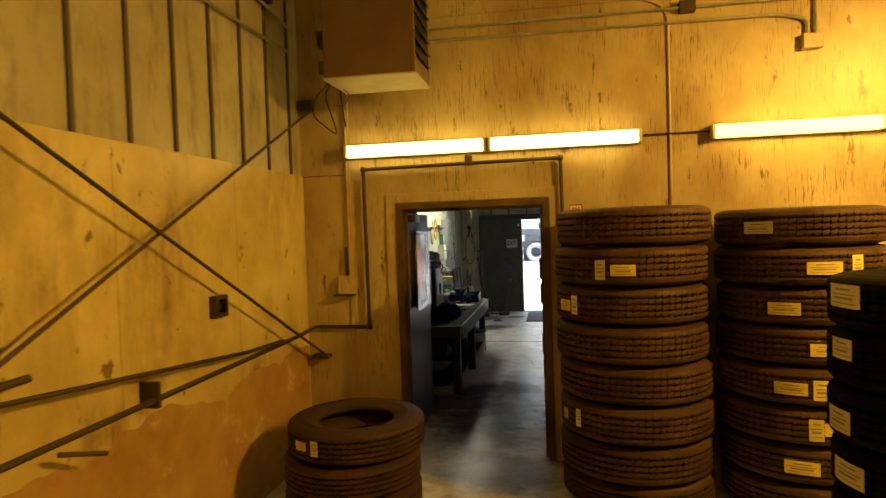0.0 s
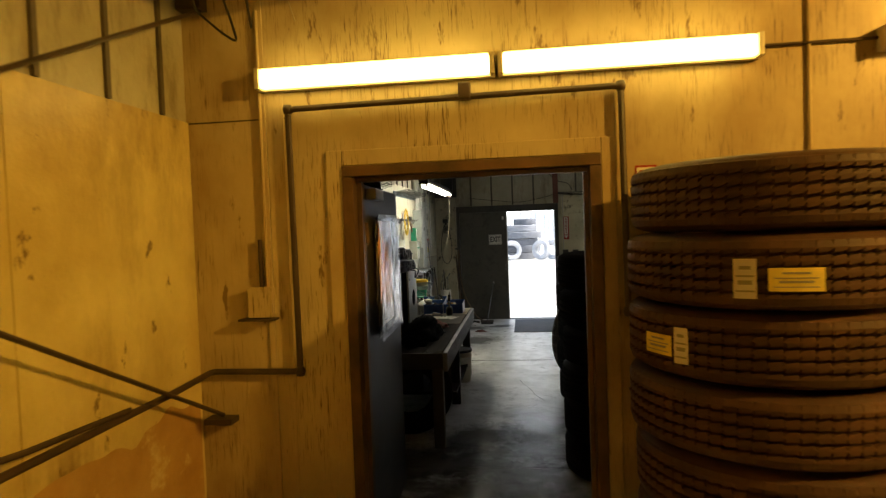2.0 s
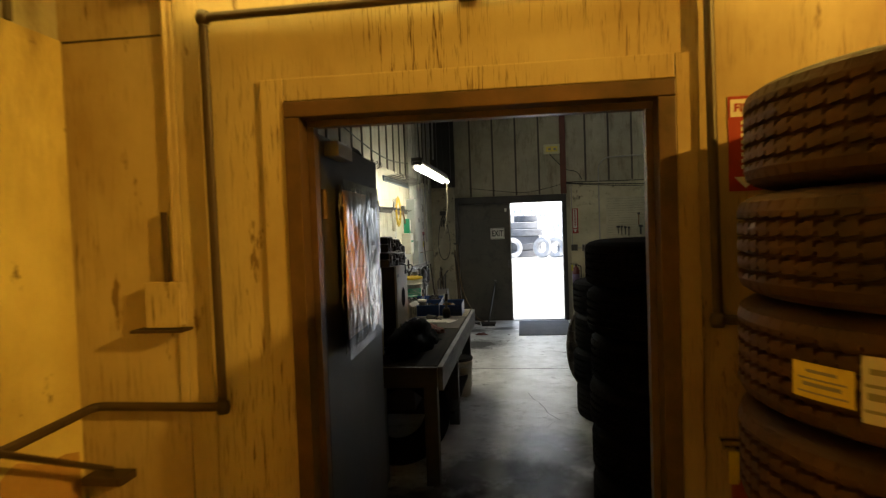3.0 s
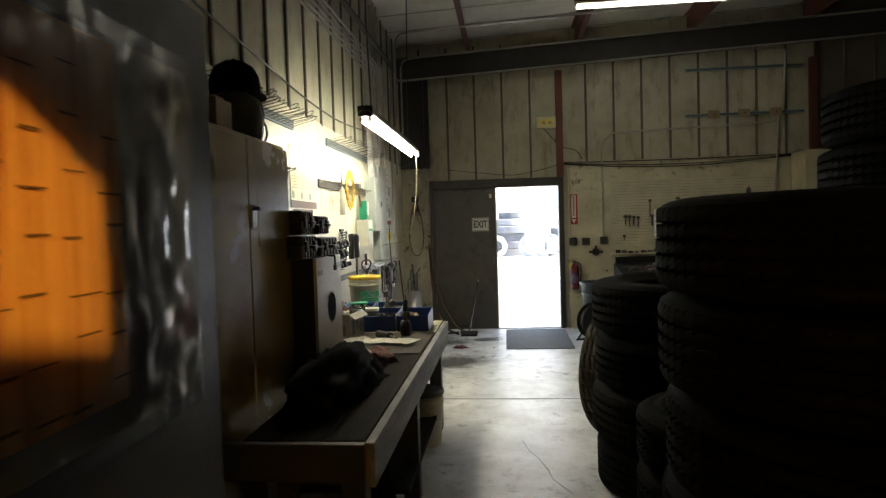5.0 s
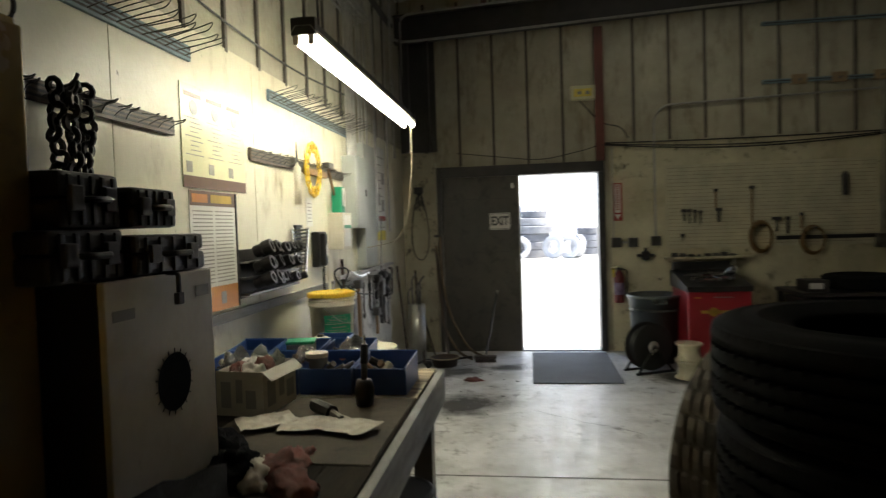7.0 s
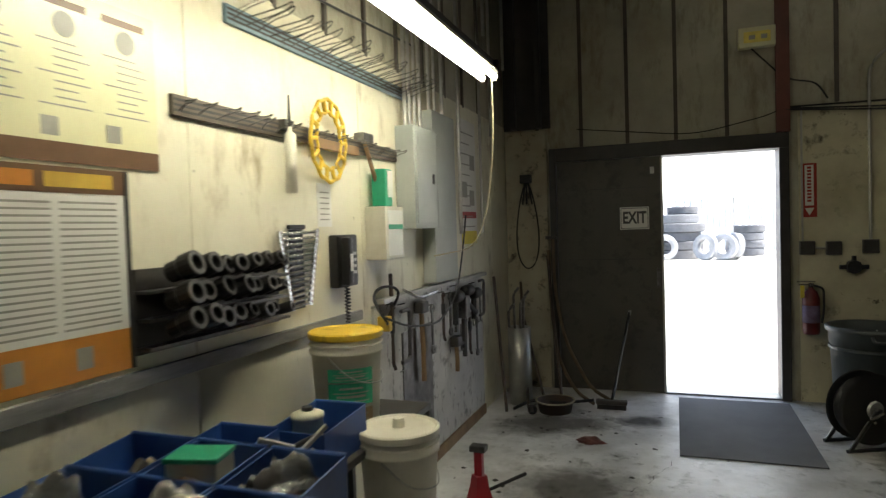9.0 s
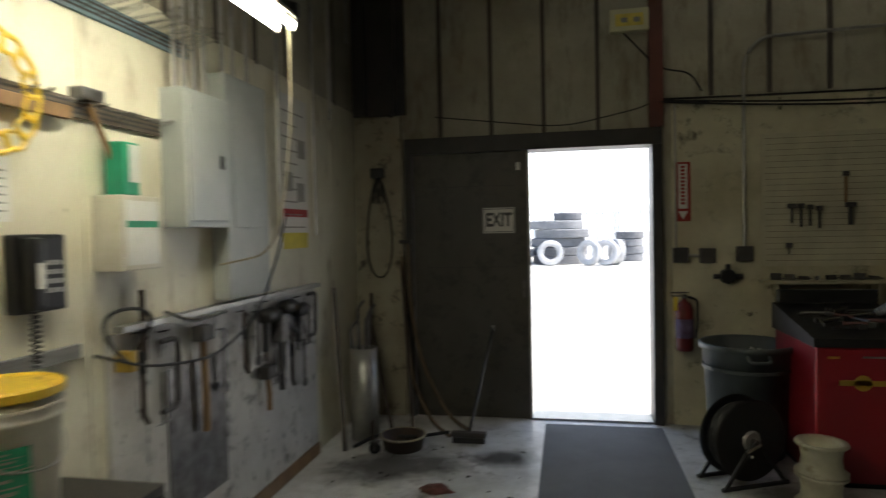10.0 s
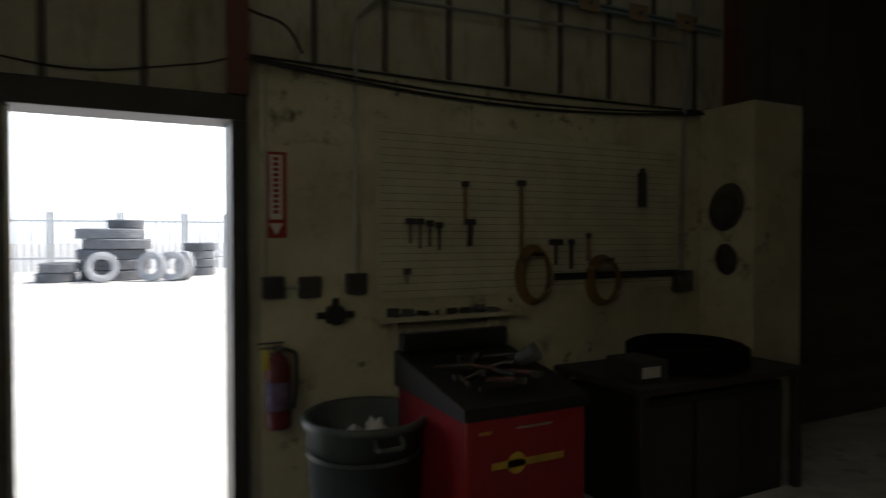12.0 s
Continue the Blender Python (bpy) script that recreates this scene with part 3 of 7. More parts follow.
def crumple(w, h, nx, nz, depth, y0):
    """A wrinkled sheet in x-z with a back face."""
    bm = bmesh.new()
    g = [[bm.verts.new((w * i / nx, y0 - depth * (0.5 + 0.5 * noise.noise(Vector((i * 0.55, j * 0.32, 3.1)))) - 0.002, h * j / nz)) for i in range(nx + 1)] for j in range(nz + 1)]
    for j in range(nz):
        for i in range(nx):
            bm.faces.new((g[j][i], g[j][i + 1], g[j + 1][i + 1], g[j + 1][i]))
    return bm


fs = thing("plastic_film", "crumpled clear film and a faded printed sheet on the door", "plastic sheet")
fs.matrix_world = d.matrix_world.copy()
o = part("film", crumple(0.78, 0.70, 34, 34, 0.022, -0.006), M["foil"], fs, smooth=True)
o.matrix_basis = pose(0.20, 0, 1.22)
wrap = bpy.data.materials.new("clear_stretch_wrap")
wrap.use_nodes = True
wt = wrap.node_tree
wt.nodes.remove(wt.nodes["Principled BSDF"])
see, shine, mix_, fres = (wt.nodes.new(s_) for s_ in ("ShaderNodeBsdfTransparent", "ShaderNodeBsdfGlossy", "ShaderNodeMixShader", "ShaderNodeFresnel"))
see.inputs["Color"].default_value = (0.93, 0.93, 0.92, 1)
shine.inputs["Roughness"].default_value = 0.16
fres.inputs["IOR"].default_value = 1.55
wt.links.new(fres.outputs[0], mix_.inputs[0])
wt.links.new(see.outputs[0], mix_.inputs[1])
wt.links.new(shine.outputs[0], mix_.inputs[2])
wt.links.new(mix_.outputs[0], wt.nodes["Material Output"].inputs["Surface"])
o = part("wrap", crumple(0.76, 0.74, 44, 30, 0.010, -0.037), wrap, fs, "clear crumpled wrap", smooth=True)
o.matrix_basis = pose(0.19, 0, 1.20)
o.visible_shadow = False
o = part("printed_sheet", crumple(0.46, 0.62, 14, 14, 0.006, -0.026), M["sheet_print"], fs, "orange-brown printed sheet", smooth=True)
o.matrix_basis = pose(0.22, 0, 1.28)
for i in range(34):
    px, pz = 0.24 + 0.095 * (i % 5) + rnd.uniform(-0.012, 0.012), 1.31 + 0.085 * (i // 5) + rnd.uniform(-0.02, 0.02)
    o = part("print_line", boxed(px, min(px + rnd.uniform(0.04, 0.085), 0.675), -0.0365, -0.0355, pz, pz + rnd.uniform(0.003, 0.006)), M["poster_brown"], fs)
setting("corner_plate", boxed(-2.18, -1.74, EXIT - 0.05, EXIT - 0.022, 2.43, 3.84, bevel=0.004), M["dark_steel"], "dark steel plate of the corner column", "column")
for nm, px in (("corner_flange_1", -2.10), ("corner_flange_2", -1.86)):
    setting(nm, boxed(px, px + 0.05, EXIT - 0.13, EXIT - 0.0505, 2.43, 3.84, bevel=0.004), M["dark_steel"], "dark steel flange of the corner column", "column")
M["clear_film"] = material("clear_bag_film", (0.50, 0.51, 0.50), 0.15, color2=(0.36, 0.37, 0.36), scale=14, bump=0.8, grain=25)


def ragged(y0, y1, z1, seed, step=0.035):
    """A worn coat of paint with an uneven upper edge, on the side wall."""
    bm = bmesh.new()
    n = int((y1 - y0) / step)
    lo, hi = [], []
    for i in range(n + 1):
        y = y0 + (y1 - y0) * i / n
        z = z1 + 0.16 * noise.noise(Vector((y * 1.6, seed, 0))) + 0.06 * noise.noise(Vector((y * 7.0, seed, 2)))
        lo.append(bm.verts.new((LEFT + 0.0165, y, 0.004)))
        hi.append(bm.verts.new((LEFT + 0.0165, y, z)))
    for i in range(n):
        bm.faces.new((lo[i], lo[i + 1], hi[i + 1], hi[i]))
    return bm


M["old_coat"] = material("old_brown_wash", (0.50, 0.33, 0.13), 0.5, color2=(0.34, 0.19, 0.06), scale=2.6, bump=0.2, grain=30, world_space=True,
                         spots=(0.58, 0.46, 0.22), spot_scale=3.5, spot_low=0.56, spot_high=0.64)
setting("trim_wash", ragged(BACK + 0.1, DIV - 0.03, 0.95, 2.0), M["old_coat"], "worn brown wash along the foot of the wall", "paint")

M["clear_film"].node_tree.nodes["Principled BSDF"].inputs["Transmission Weight"].default_value = 0.75

# ---- tyres ----
def tyre_parts(parent, R, W, mat, lug=False):
    """Tread with zigzag grooves and sipes, and two moulded sidewalls."""
    bm = bmesh.new()
    n = 5
    edge = 0.030
    span = (W - 2 * edge) / n
    g, deep, nick = 0.0062, 0.020, 0.012
    # (height, radius, wave, nick depth) row by row across the tread
    rows = [(edge * 0.8, R - 0.016, 0, 0), (edge * 0.95, R - 0.007, 0, 0.004)]
    for i in range(n):
        a, b = edge + span * i, edge + span * (i + 1)
        if i:
            rows += [(a + g * 0.7, R - deep, 1, 0), (a + g, R - 0.001, 1, 0.013), (a + g + nick, R, 0.5, 0)]
        rows.append(((a + b) / 2, R, 0, 0))
        if i < n - 1:
            rows += [(b - g - nick, R, 0.5, 0), (b - g, R - 0.001, 1, 0.013), (b - g * 0.7, R - deep, 1, 0)]
    rows += [(W - edge * 0.95, R - 0.007, 0, 0.004), (W - edge * 0.8, R - 0.016, 0, 0)]
    ticks = max(24, round(2 * math.pi * R / (0.11 if lug else 0.046)))
    cuts = (0.0, 0.10, 0.20, 0.6)
    rings = []
    for k, (h, r, wave, cut) in enumerate(rows):
        ring = []
        slant = 0.22 * (h / W - 0.5)
        for j in range(ticks * 4):
            a = 2 * math.pi * (j // 4 + cuts[j % 4] + slant) / ticks
            rr = r - (cut if j % 4 == 1 else 0)
            if lug and r > R - 0.005 and j % 4 in (0, 1):
                rr -= 0.016
            dh = (0.003, 0.0, -0.003, 0.0)[j % 4] * wave
            ring.append(bm.verts.new((rr * math.cos(a), rr * math.sin(a), h + dh)))
        rings.append(ring)
    seg = ticks * 4
    for u, v in zip(rings, rings[1:]):
        for j in range(seg):
            bm.faces.new((u[j], u[(j + 1) % seg], v[(j + 1) % seg], v[j]))
    part("tread", bm, mat, parent)
    rb = R * 0.545
    prof = [(R - 0.016, 0.016), (R - 0.024, 0.009), (R - 0.045, 0.001), (R - 0.075, -0.005), (R - 0.08, -0.002), (R * 0.83, -0.004), (R * 0.76, -0.004), (R * 0.75, -0.007),
            (R * 0.735, -0.004), (R * 0.66, 0.006), (rb + 0.02, 0.022), (rb, 0.03), (rb + 0.005, 0.055), (rb + 0.05, W * 0.3), (rb + 0.09, W * 0.5)]
    prof = [(r, h + 0.008) for r, h in prof]
    for flip in (False, True):
        bm = bmesh.new()
        lathe_open(bm, [(r, W - h if flip else h) for r, h in prof], 48)
        part("sidewall", bm, mat, parent, smooth=True)


def lathe_open(bm, prof, seg):
    rings = [[bm.verts.new((r * math.cos(2 * math.pi * j / seg), r * math.sin(2 * math.pi * j / seg), h)) for j in range(seg)] for r, h in prof]
    for u, v in zip(rings, rings[1:]):
        for j in range(seg):
            bm.faces.new((u[j], u[(j + 1) % seg], v[(j + 1) % seg], v[j]))


def curved_label(parent, R, a0, w, z0, h, mat, lines=True, name="label"):
    """A paper label that follows the tread; a0 in degrees."""
    bm = bmesh.new()
    k = 6
    da = w / R
    g = [[bm.verts.new(((R + 0.0025) * math.cos(radians(a0) + da * (i / k - 0.5)), (R + 0.0025) * math.sin(radians(a0) + da * (i / k - 0.5)), z0 + h * j)) for i in range(k + 1)] for j in (0, 1)]
    for i in range(k):
        bm.faces.new((g[0][i], g[0][i + 1], g[1][i + 1], g[1][i]))
    o = part(name, bm, mat, parent, "printed paper label")
    if lines:
        for q in range(4):
            bm = bmesh.new()
            zz = z0 + h * (0.16 + 0.19 * q)
            g = [[bm.verts.new(((R + 0.0032) * math.cos(radians(a0) + da * (0.8, 0.62, 0.78, 0.5)[q] * (i / k - 0.5)), (R + 0.0032) * math.sin(radians(a0) + da * (0.8, 0.62, 0.78, 0.5)[q] * (i / k - 0.5)), zz + h * (0.05, 0.11, 0.05, 0.09)[q] * j)) for i in range(k + 1)] for j in (0, 1)]
            for i in range(k):
                bm.faces.new((g[0][i], g[0][i + 1], g[1][i + 1], g[1][i]))
            part("print_bar", bm, M["grey_print"], o)
    return o


KINDS = {}


def tyre(kind, m, label, group):
    R, W, mat, lug = kind
    key = (R, W, mat.name, lug)
    if key in KINDS:
        t = copy_thing(KINDS[key], m)
    else:
        t = new("tyre")
        t.matrix_world = m
        tyre_parts(t, R, W, mat, lug=lug)
        KINDS[key] = t
    return tagged(t, label, "tyre", group)


def stack(x, y, count, kind, label, group, seed, jitter=0.012, base=None):
    """Tyres lying on one another, each turned a little off the last; base: the width of a narrower lowest tyre."""
    r = random.Random(seed)
    R, W = kind[0], kind[1]
    made = []
    for i in range(count):
        spin = r.uniform(0, 360)
        z = W * i + 0.002 if base is None or i == 0 else base + W * (i - 1) + 0.002
        this = (R, base, kind[2], kind[3]) if base is not None and i == 0 else kind
        t = tyre(this, pose(x + r.uniform(-jitter, jitter), y + r.uniform(-jitter, jitter), z, 0, 0, spin), label, group)
        made.append((t, spin))
    return made


dusty = (0.53, 0.264, M["rubber"], False)
sA = stack(0.52, 4.43, 8, dusty, "dusty new truck tyre lying in a tall stack", "stacked tyres by the doorway", 1, base=0.21)
sB = stack(1.635, 4.43, 8, (0.53, 0.252, M["rubber"], False), "dusty new truck tyre lying in a tall stack", "stacked tyres along the partition", 2)
sC = stack(1.55, 2.70, 7, (0.38, 0.242, M["black_rubber"], False), "black light truck tyre with a pale label in a stack", "stacked black tyres", 3)
sL = stack(-1.44, 3.91, 3, (0.475, 0.225, M["rubber"], False), "dusty truck tyre in a low stack", "low tyre stack beside the doorway", 4, jitter=0.02)
sD = stack(0.344, 6.58, 6, (0.53, 0.271, M["black_rubber"], False), "black truck tyre in a dark stack by the aisle", "tyres beside the aisle", 5)
sE = stack(0.41, 8.55, 4, (0.53, 0.305, M["black_rubber"], False), "wide black truck tyre in a stack by the aisle", "wide tyres beside the aisle", 6)
sG = stack(1.45, 7.95, 8, (0.53, 0.27, M["black_rubber"], False), "black truck tyre in a tall dark stack", "tall tyre stack in the back", 7)
sF = stack(0.36, 7.54, 3, (0.43, 0.25, M["black_rubber"], False), "smaller black truck tyre in a low stack", "small tyres beside the aisle", 8)
for st, i, ang, w, z, h, mat in (
        (sA, 6, -101, 0.16, 0.075, 0.075, "label_yellow"), (sA, 6, -117, 0.07, 0.05, 0.13, "label"), (sA, 5, -153, 0.14, 0.085, 0.075, "label_yellow"), (sA, 5, -141, 0.06, 0.065, 0.13, "label"),
        (sA, 2, -160, 0.08, 0.10, 0.075, "label_yellow"), (sA, 2, -142, 0.05, 0.085, 0.12, "label"), (sA, 7, -8, 0.09, 0.08, 0.11, "label_yellow"), (sA, 4, -12, 0.08, 0.08, 0.10, "label_yellow"),
        (sB, 7, -134, 0.18, 0.085, 0.075, "label"), (sB, 6, -93, 0.19, 0.08, 0.075, "label_yellow"), (sB, 6, -72, 0.07, 0.06, 0.13, "label_yellow"), (sB, 5, -119, 0.18, 0.075, 0.075, "label_yellow"),
        (sB, 4, -92, 0.18, 0.075, 0.075, "label_yellow"), (sB, 3, -115, 0.18, 0.08, 0.075, "label_yellow"), (sB, 3, -96, 0.10, 0.055, 0.12, "label_yellow"), (sB, 2, -99, 0.08, 0.05, 0.13, "label_yellow"),
        (sB, 2, -84, 0.18, 0.085, 0.075, "label_yellow"), (sB, 1, -109, 0.19, 0.08, 0.08, "label_yellow"),
        (sC, 6, -169, 0.19, 0.105, 0.10, "label"), (sC, 5, -170, 0.13, 0.125, 0.09, "label"), (sC, 4, -174, 0.16, 0.05, 0.10, "label"), (sC, 3, -169, 0.19, 0.07, 0.10, "label"), (sC, 2, -174, 0.19, 0.08, 0.10, "label"),
        (sL, 2, -122, 0.11, 0.09, 0.06, "label_yellow"), (sL, 2, -107, 0.06, 0.07, 0.10, "label"), (sD, 5, 170, 0.10, 0.16, 0.08, "label"), (sG, 5, -152, 0.10, 0.10, 0.08, "label")):
    t, spin = st[i]
    if st is sB:
        w, h = w * 1.05, h * 1.05
    curved_label(t, {id(sC): 0.38, id(sL): 0.475}.get(id(st), 0.53), ang - spin, w, z, h, M[mat])
# wheel with a rim lying on the small stack
t, spin = sF[2]
part("rim", lathed([(0.235, 0.20), (0.245, 0.245), (0.235, 0.25), (0.22, 0.235), (0.205, 0.12), (0.06, 0.10), (0.05, 0.13), (0.0, 0.13)], 40), M["chrome"], t, "bright steel rim", smooth=True)
# lugged tyre standing upright behind the wide stack
up = tyre((0.50, 0.26, M["tan_rubber"], True), pose(0.13, 9.46, 0.50, 0, 90, -40), "dusty lugged tyre standing on its tread", "")

# ---- room 1: wall lamps ----
def wall_lamp(x, lens="lamp_lens", label="lit warm fluorescent batten on the stained partition"):
    e = thing("fluorescent_light", label, "wall lamp", (x, DIV, 2.635), group="lamps along the partition")
    part("housing", boxed(0, 1.215, -0.045, -0.0, -0.055, 0.055, bevel=0.006), M["white_metal"], e)
    bm = boxed(0.025, 1.19, -0.1, -0.046, -0.05, 0.05, bevel=0.018)
    part("diffuser", bm, M[lens], e, "glowing yellowish diffuser")
    for a in (0.0, 1.191):
        part("end_cap", boxed(a, a + 0.024, -0.102, -0.046, -0.053, 0.053, bevel=0.004), M["white_metal"], e)
    return e


l0 = wall_lamp(-1.77)
copy_thing(l0, pose(-0.54, DIV, 2.635))
l1 = wall_lamp(1.195, "lamp_lens_yellow", "lit yellow fluorescent batten on the stained partition")
for x in (2.43, 3.9):
    copy_thing(l1, pose(x, DIV, 2.635))


def ceiling_lamp(x, y, z, rz, length, mat, label, group):
    """A strip fitting hung on two rods, with two tubes and a folded reflector."""
    e = thing("strip_light", label, "ceiling lamp", (x, y, z), rz, group)
    h = length / 2
    bm = bmesh.new()
    pr = [(-0.10, 0.015), (-0.05, 0.06), (0.05, 0.06), (0.10, 0.015), (0.096, 0.012), (0.048, 0.052), (-0.048, 0.052), (-0.096, 0.012)]
    a = [bm.verts.new((px, -h, pz)) for px, pz in pr]
    b = [bm.verts.new((px, h, pz)) for px, pz in pr]
    for i in range(8):
        bm.faces.new((a[i], a[(i + 1) % 8], b[(i + 1) % 8], b[i]))
    bm.faces.new(a)
    bm.faces.new(b)
    part("reflector", bm, M["white_metal"], e)
    part("ballast_box", boxed(-0.04, 0.04, -h, h, 0.062, 0.10, bevel=0.005), M["dark_steel"], e)
    for px in (-0.035, 0.035):
        part("tube", tubed([(px, -h + 0.03, 0.012), (px, h - 0.03, 0.012)], 0.019, 12), mat, e, "glowing tube")
    for py in (-h, h):
        s = 1 if py < 0 else -1
        part("end_plate", boxed(-0.075, 0.075, min(py, py + 0.02 * s), max(py, py + 0.02 * s), -0.012, 0.05, bevel=0.003), M["white_metal"], e)
    for py in (-h * 0.75, h * 0.75):
        part("hanger", tubed([(0, py, 0.1), (0, py, roof(x) - z)], 0.004, 6), M["dark_steel"], e)
    return e


hb = thing("high_bay_lamp", "lit orange sodium high bay lamp under the roof", "ceiling lamp", (3.15, 2.65, 3.43))
part("reflector", lathed([(0.06, 0.20), (0.10, 0.16), (0.16, 0.10), (0.20, 0.02), (0.205, 0.02), (0.165, 0.105), (0.105, 0.165), (0.06, 0.21)], 32, closed=True), M["conduit"], hb, smooth=True)
part("bulb", lathed([(0, 0.075), (0.03, 0.08), (0.045, 0.11), (0.03, 0.15), (0.02, 0.18), (0, 0.18)], 18), M["warm_tube"], hb, "glowing orange bulb", smooth=True)
part("ballast", boxed(-0.08, 0.08, -0.08, 0.08, 0.21, 0.38, bevel=0.01), M["dark_steel"], hb)
part("stem", tubed([(0, 0, 0.38), (0, 0, TOP - 3.43 - 0.001)], 0.01), M["dark_steel"], hb)

# ---- room 1: gas heater ----
h = thing("unit_heater", "brown steel unit heater hung near the corner", "heater", (-1.665, 4.165, 3.08))
part("casing", boxed(0, 0.69, 0, 0.53, 0.012, 0.80, bevel=0.008), M["heater_body"], h)
part("base_pan", boxed(-0.004, 0.694, -0.004, 0.534, 0, 0.012), M["heater_floor"], h, "pale base pan")
for i in range(6):
    bm = boxed(0.69, 0.715, 0.05, 0.48, 0.16 + 0.095 * i, 0.172 + 0.095 * i)
    for v in bm.verts:
        if v.co.x > 0.70:
            v.co.z -= 0.03
    part("louver", bm, M["dark_steel"], h)
part("outlet", boxed(0.6902, 0.693, 0.04, 0.49, 0.13, 0.74), M["black_plastic"], h)
part("gas_valve", boxed(-0.12, -0.02, 0.22, 0.34, 0.10, 0.20, bevel=0.01), M["tool_steel"], h)
part("motor", lathed([(0.0, -0.14), (0.07, -0.13), (0.075, 0.0), (0.0, 0.0)], 16, origin=(0.0, 0.30, 0.38), axis="x"), M["black_plastic"], h)
for px, py in ((0.06, 0.06), (0.63, 0.06), (0.06, 0.47), (0.63, 0.47)):
    part("hanger", tubed([(px, py, 0.80), (px, py, TOP - 3.08 - 0.001)], 0.006, 6), M["dark_steel"], h)
w = thing("loose_wires", "tangled dark and red wires hanging below the heater", "wires", (-1.79, 4.51, 3.1))
part("wire", tubed(arc([(0.12, 0, 0.15), (0.02, 0, 0.02), (-0.10, 0.02, -0.08), (-0.13, 0.05, -0.2), (0.0, 0.08, -0.32), (0.06, 0.1, -0.36), (0.03, 0.1, -0.25), (-0.02, 0.06, -0.05), (0.06, 0.02, 0.08)], 0.05), 0.006, 6), M["black_cable"], w)
part("wire", tubed(arc([(0.12, 0.02, 0.02), (0.12, 0.06, -0.12), (0.13, 0.1, -0.3)], 0.05), 0.006, 6), M["black_cable"], w)
part("wire", tubed(arc([(0.14, 0.0, 0.0), (0.2, 0.04, -0.06), (0.13, 0.08, -0.14), (0.05, 0.08, -0.12)], 0.04), 0.003, 6), M["sign_red"], w, "thin red wire")
part("wire", tubed(arc([(0.22, 0.06, -0.1), (0.30, 0.1, -0.15), (0.34, 0.1, -0.28)], 0.04), 0.003, 6), M["cord"], w)

# ---- room 1: bracing rods and pipes on the left wall ----
r1 = thing("brace_rod", "dark steel bracing rod crossing the wall", "bracing rod", group="crossed wall bracing")
part("rod", tubed([(-2.05, 0.24, 3.16), (-2.05, 1.74, 2.44), (-2.05, 2.69, 1.98), (-2.05, 4.92, 0.90)], 0.011, 8), M["painted_pipe"], r1)
part("anchor", boxed(-2.13, -1.98, 4.86, 4.957, 0.86, 0.89, bevel=0.003), M["painted_pipe"], r1)
r2 = thing("brace_rod", "dark steel bracing rod crossing the wall", "bracing rod", group="crossed wall bracing")
part("rod", tubed([(-2.075, 4.95, 3.03), (-2.075, 2.73, 1.98), (-2.075, 0.68, 1.0)], 0.011, 8), M["painted_pipe"], r2)
part("anchor", boxed(-2.186, -2.05, 4.88, 4.957, 3.02, 3.10, bevel=0.003), M["painted_pipe"], r2)
p = thing("wall_pipe", "grimy painted pipe running low round the doorway", "pipe")
part("run", tubed(arc([(-2.10, -1.5, 1.08), (-2.10, 4.55, 1.115), (-2.10, 4.92, 1.13), (-1.615, 4.92, 1.128), (-1.622, 4.92, 2.482), (0.042, 4.925, 2.498), (0.05, 4.915, 1.41), (0.25, 4.915, 1.41)], 0.04), 0.016, 10), M["painted_pipe"], p)
for q in ((-1.622, 4.92, 2.482), (0.042, 4.925, 2.498), (-1.615, 4.92, 1.128), (0.05, 4.915, 1.41)):
    part("elbow", lathed([(0, -0.026), (0.02, -0.022), (0.026, 0), (0.02, 0.022), (0, 0.026)], 14, origin=q), M["painted_pipe"], p, smooth=True)
part("tee", boxed(-0.74, -0.68, 4.895, 4.958, 2.475, 2.56, bevel=0.008), M["painted_pipe"], p)
for y in (2.66, 0.9):
    part("bracket", boxed(-2.186, -2.075, y - 0.013, y + 0.013, 1.06, 1.20, bevel=0.004), M["painted_pipe"], p)
part("stub", tubed([(-2.10, 2.0, 1.05), (-2.04, 2.21, 0.985)], 0.012, 8), M["painted_pipe"], p)
b = thing("slanting_bar", "dark steel bar slanting along the wall above the pipe", "steel bar")
part("bar", tubed([(-2.075, -0.6, 1.57), (-2.075, 1.70, 1.345), (-2.075, 3.63, 1.165), (-2.09, 4.2, 1.137)], 0.012, 8), M["painted_pipe"], b)
part("clip", boxed(-2.186, -2.06, 1.62, 1.66, 1.31, 1.37, bevel=0.004), M["painted_pipe"], b)
b = thing("steel_bar", "short dark bar end fixed to the wall", "steel bar")
part("bar", tubed([(-2.10, -0.5, 1.36), (-2.09, 1.86, 1.41)], 0.018, 8), M["painted_pipe"], b)
part("clip", boxed(-2.186, -2.08, 0.9, 0.94, 1.37, 1.42, bevel=0.004), M["painted_pipe"], b)
j = thing("junction_box", "open dark junction box on the plywood wall", "junction box", (LEFT + 0.014, 3.43, 1.50))
part("box_rim", boxed(0, 0.05, -0.075, -0.05, -0.07, 0.07, bevel=0.004), M["painted_pipe"], j)
part("box_rim", boxed(0, 0.05, 0.05, 0.075, -0.07, 0.07, bevel=0.004), M["painted_pipe"], j)
part("box_rim", boxed(0, 0.05, -0.049, 0.049, 0.045, 0.07, bevel=0.004), M["painted_pipe"], j)
part("box_rim", boxed(0, 0.05, -0.049, 0.049, -0.07, -0.045, bevel=0.004), M["painted_pipe"], j)
part("back", boxed(0, 0.006, -0.049, 0.049, -0.044, 0.044), M["black_plastic"], j)
part("switch", boxed(0.006, 0.03, -0.01, 0.03, -0.02, 0.02, bevel=0.004), M["tool_steel"], j)
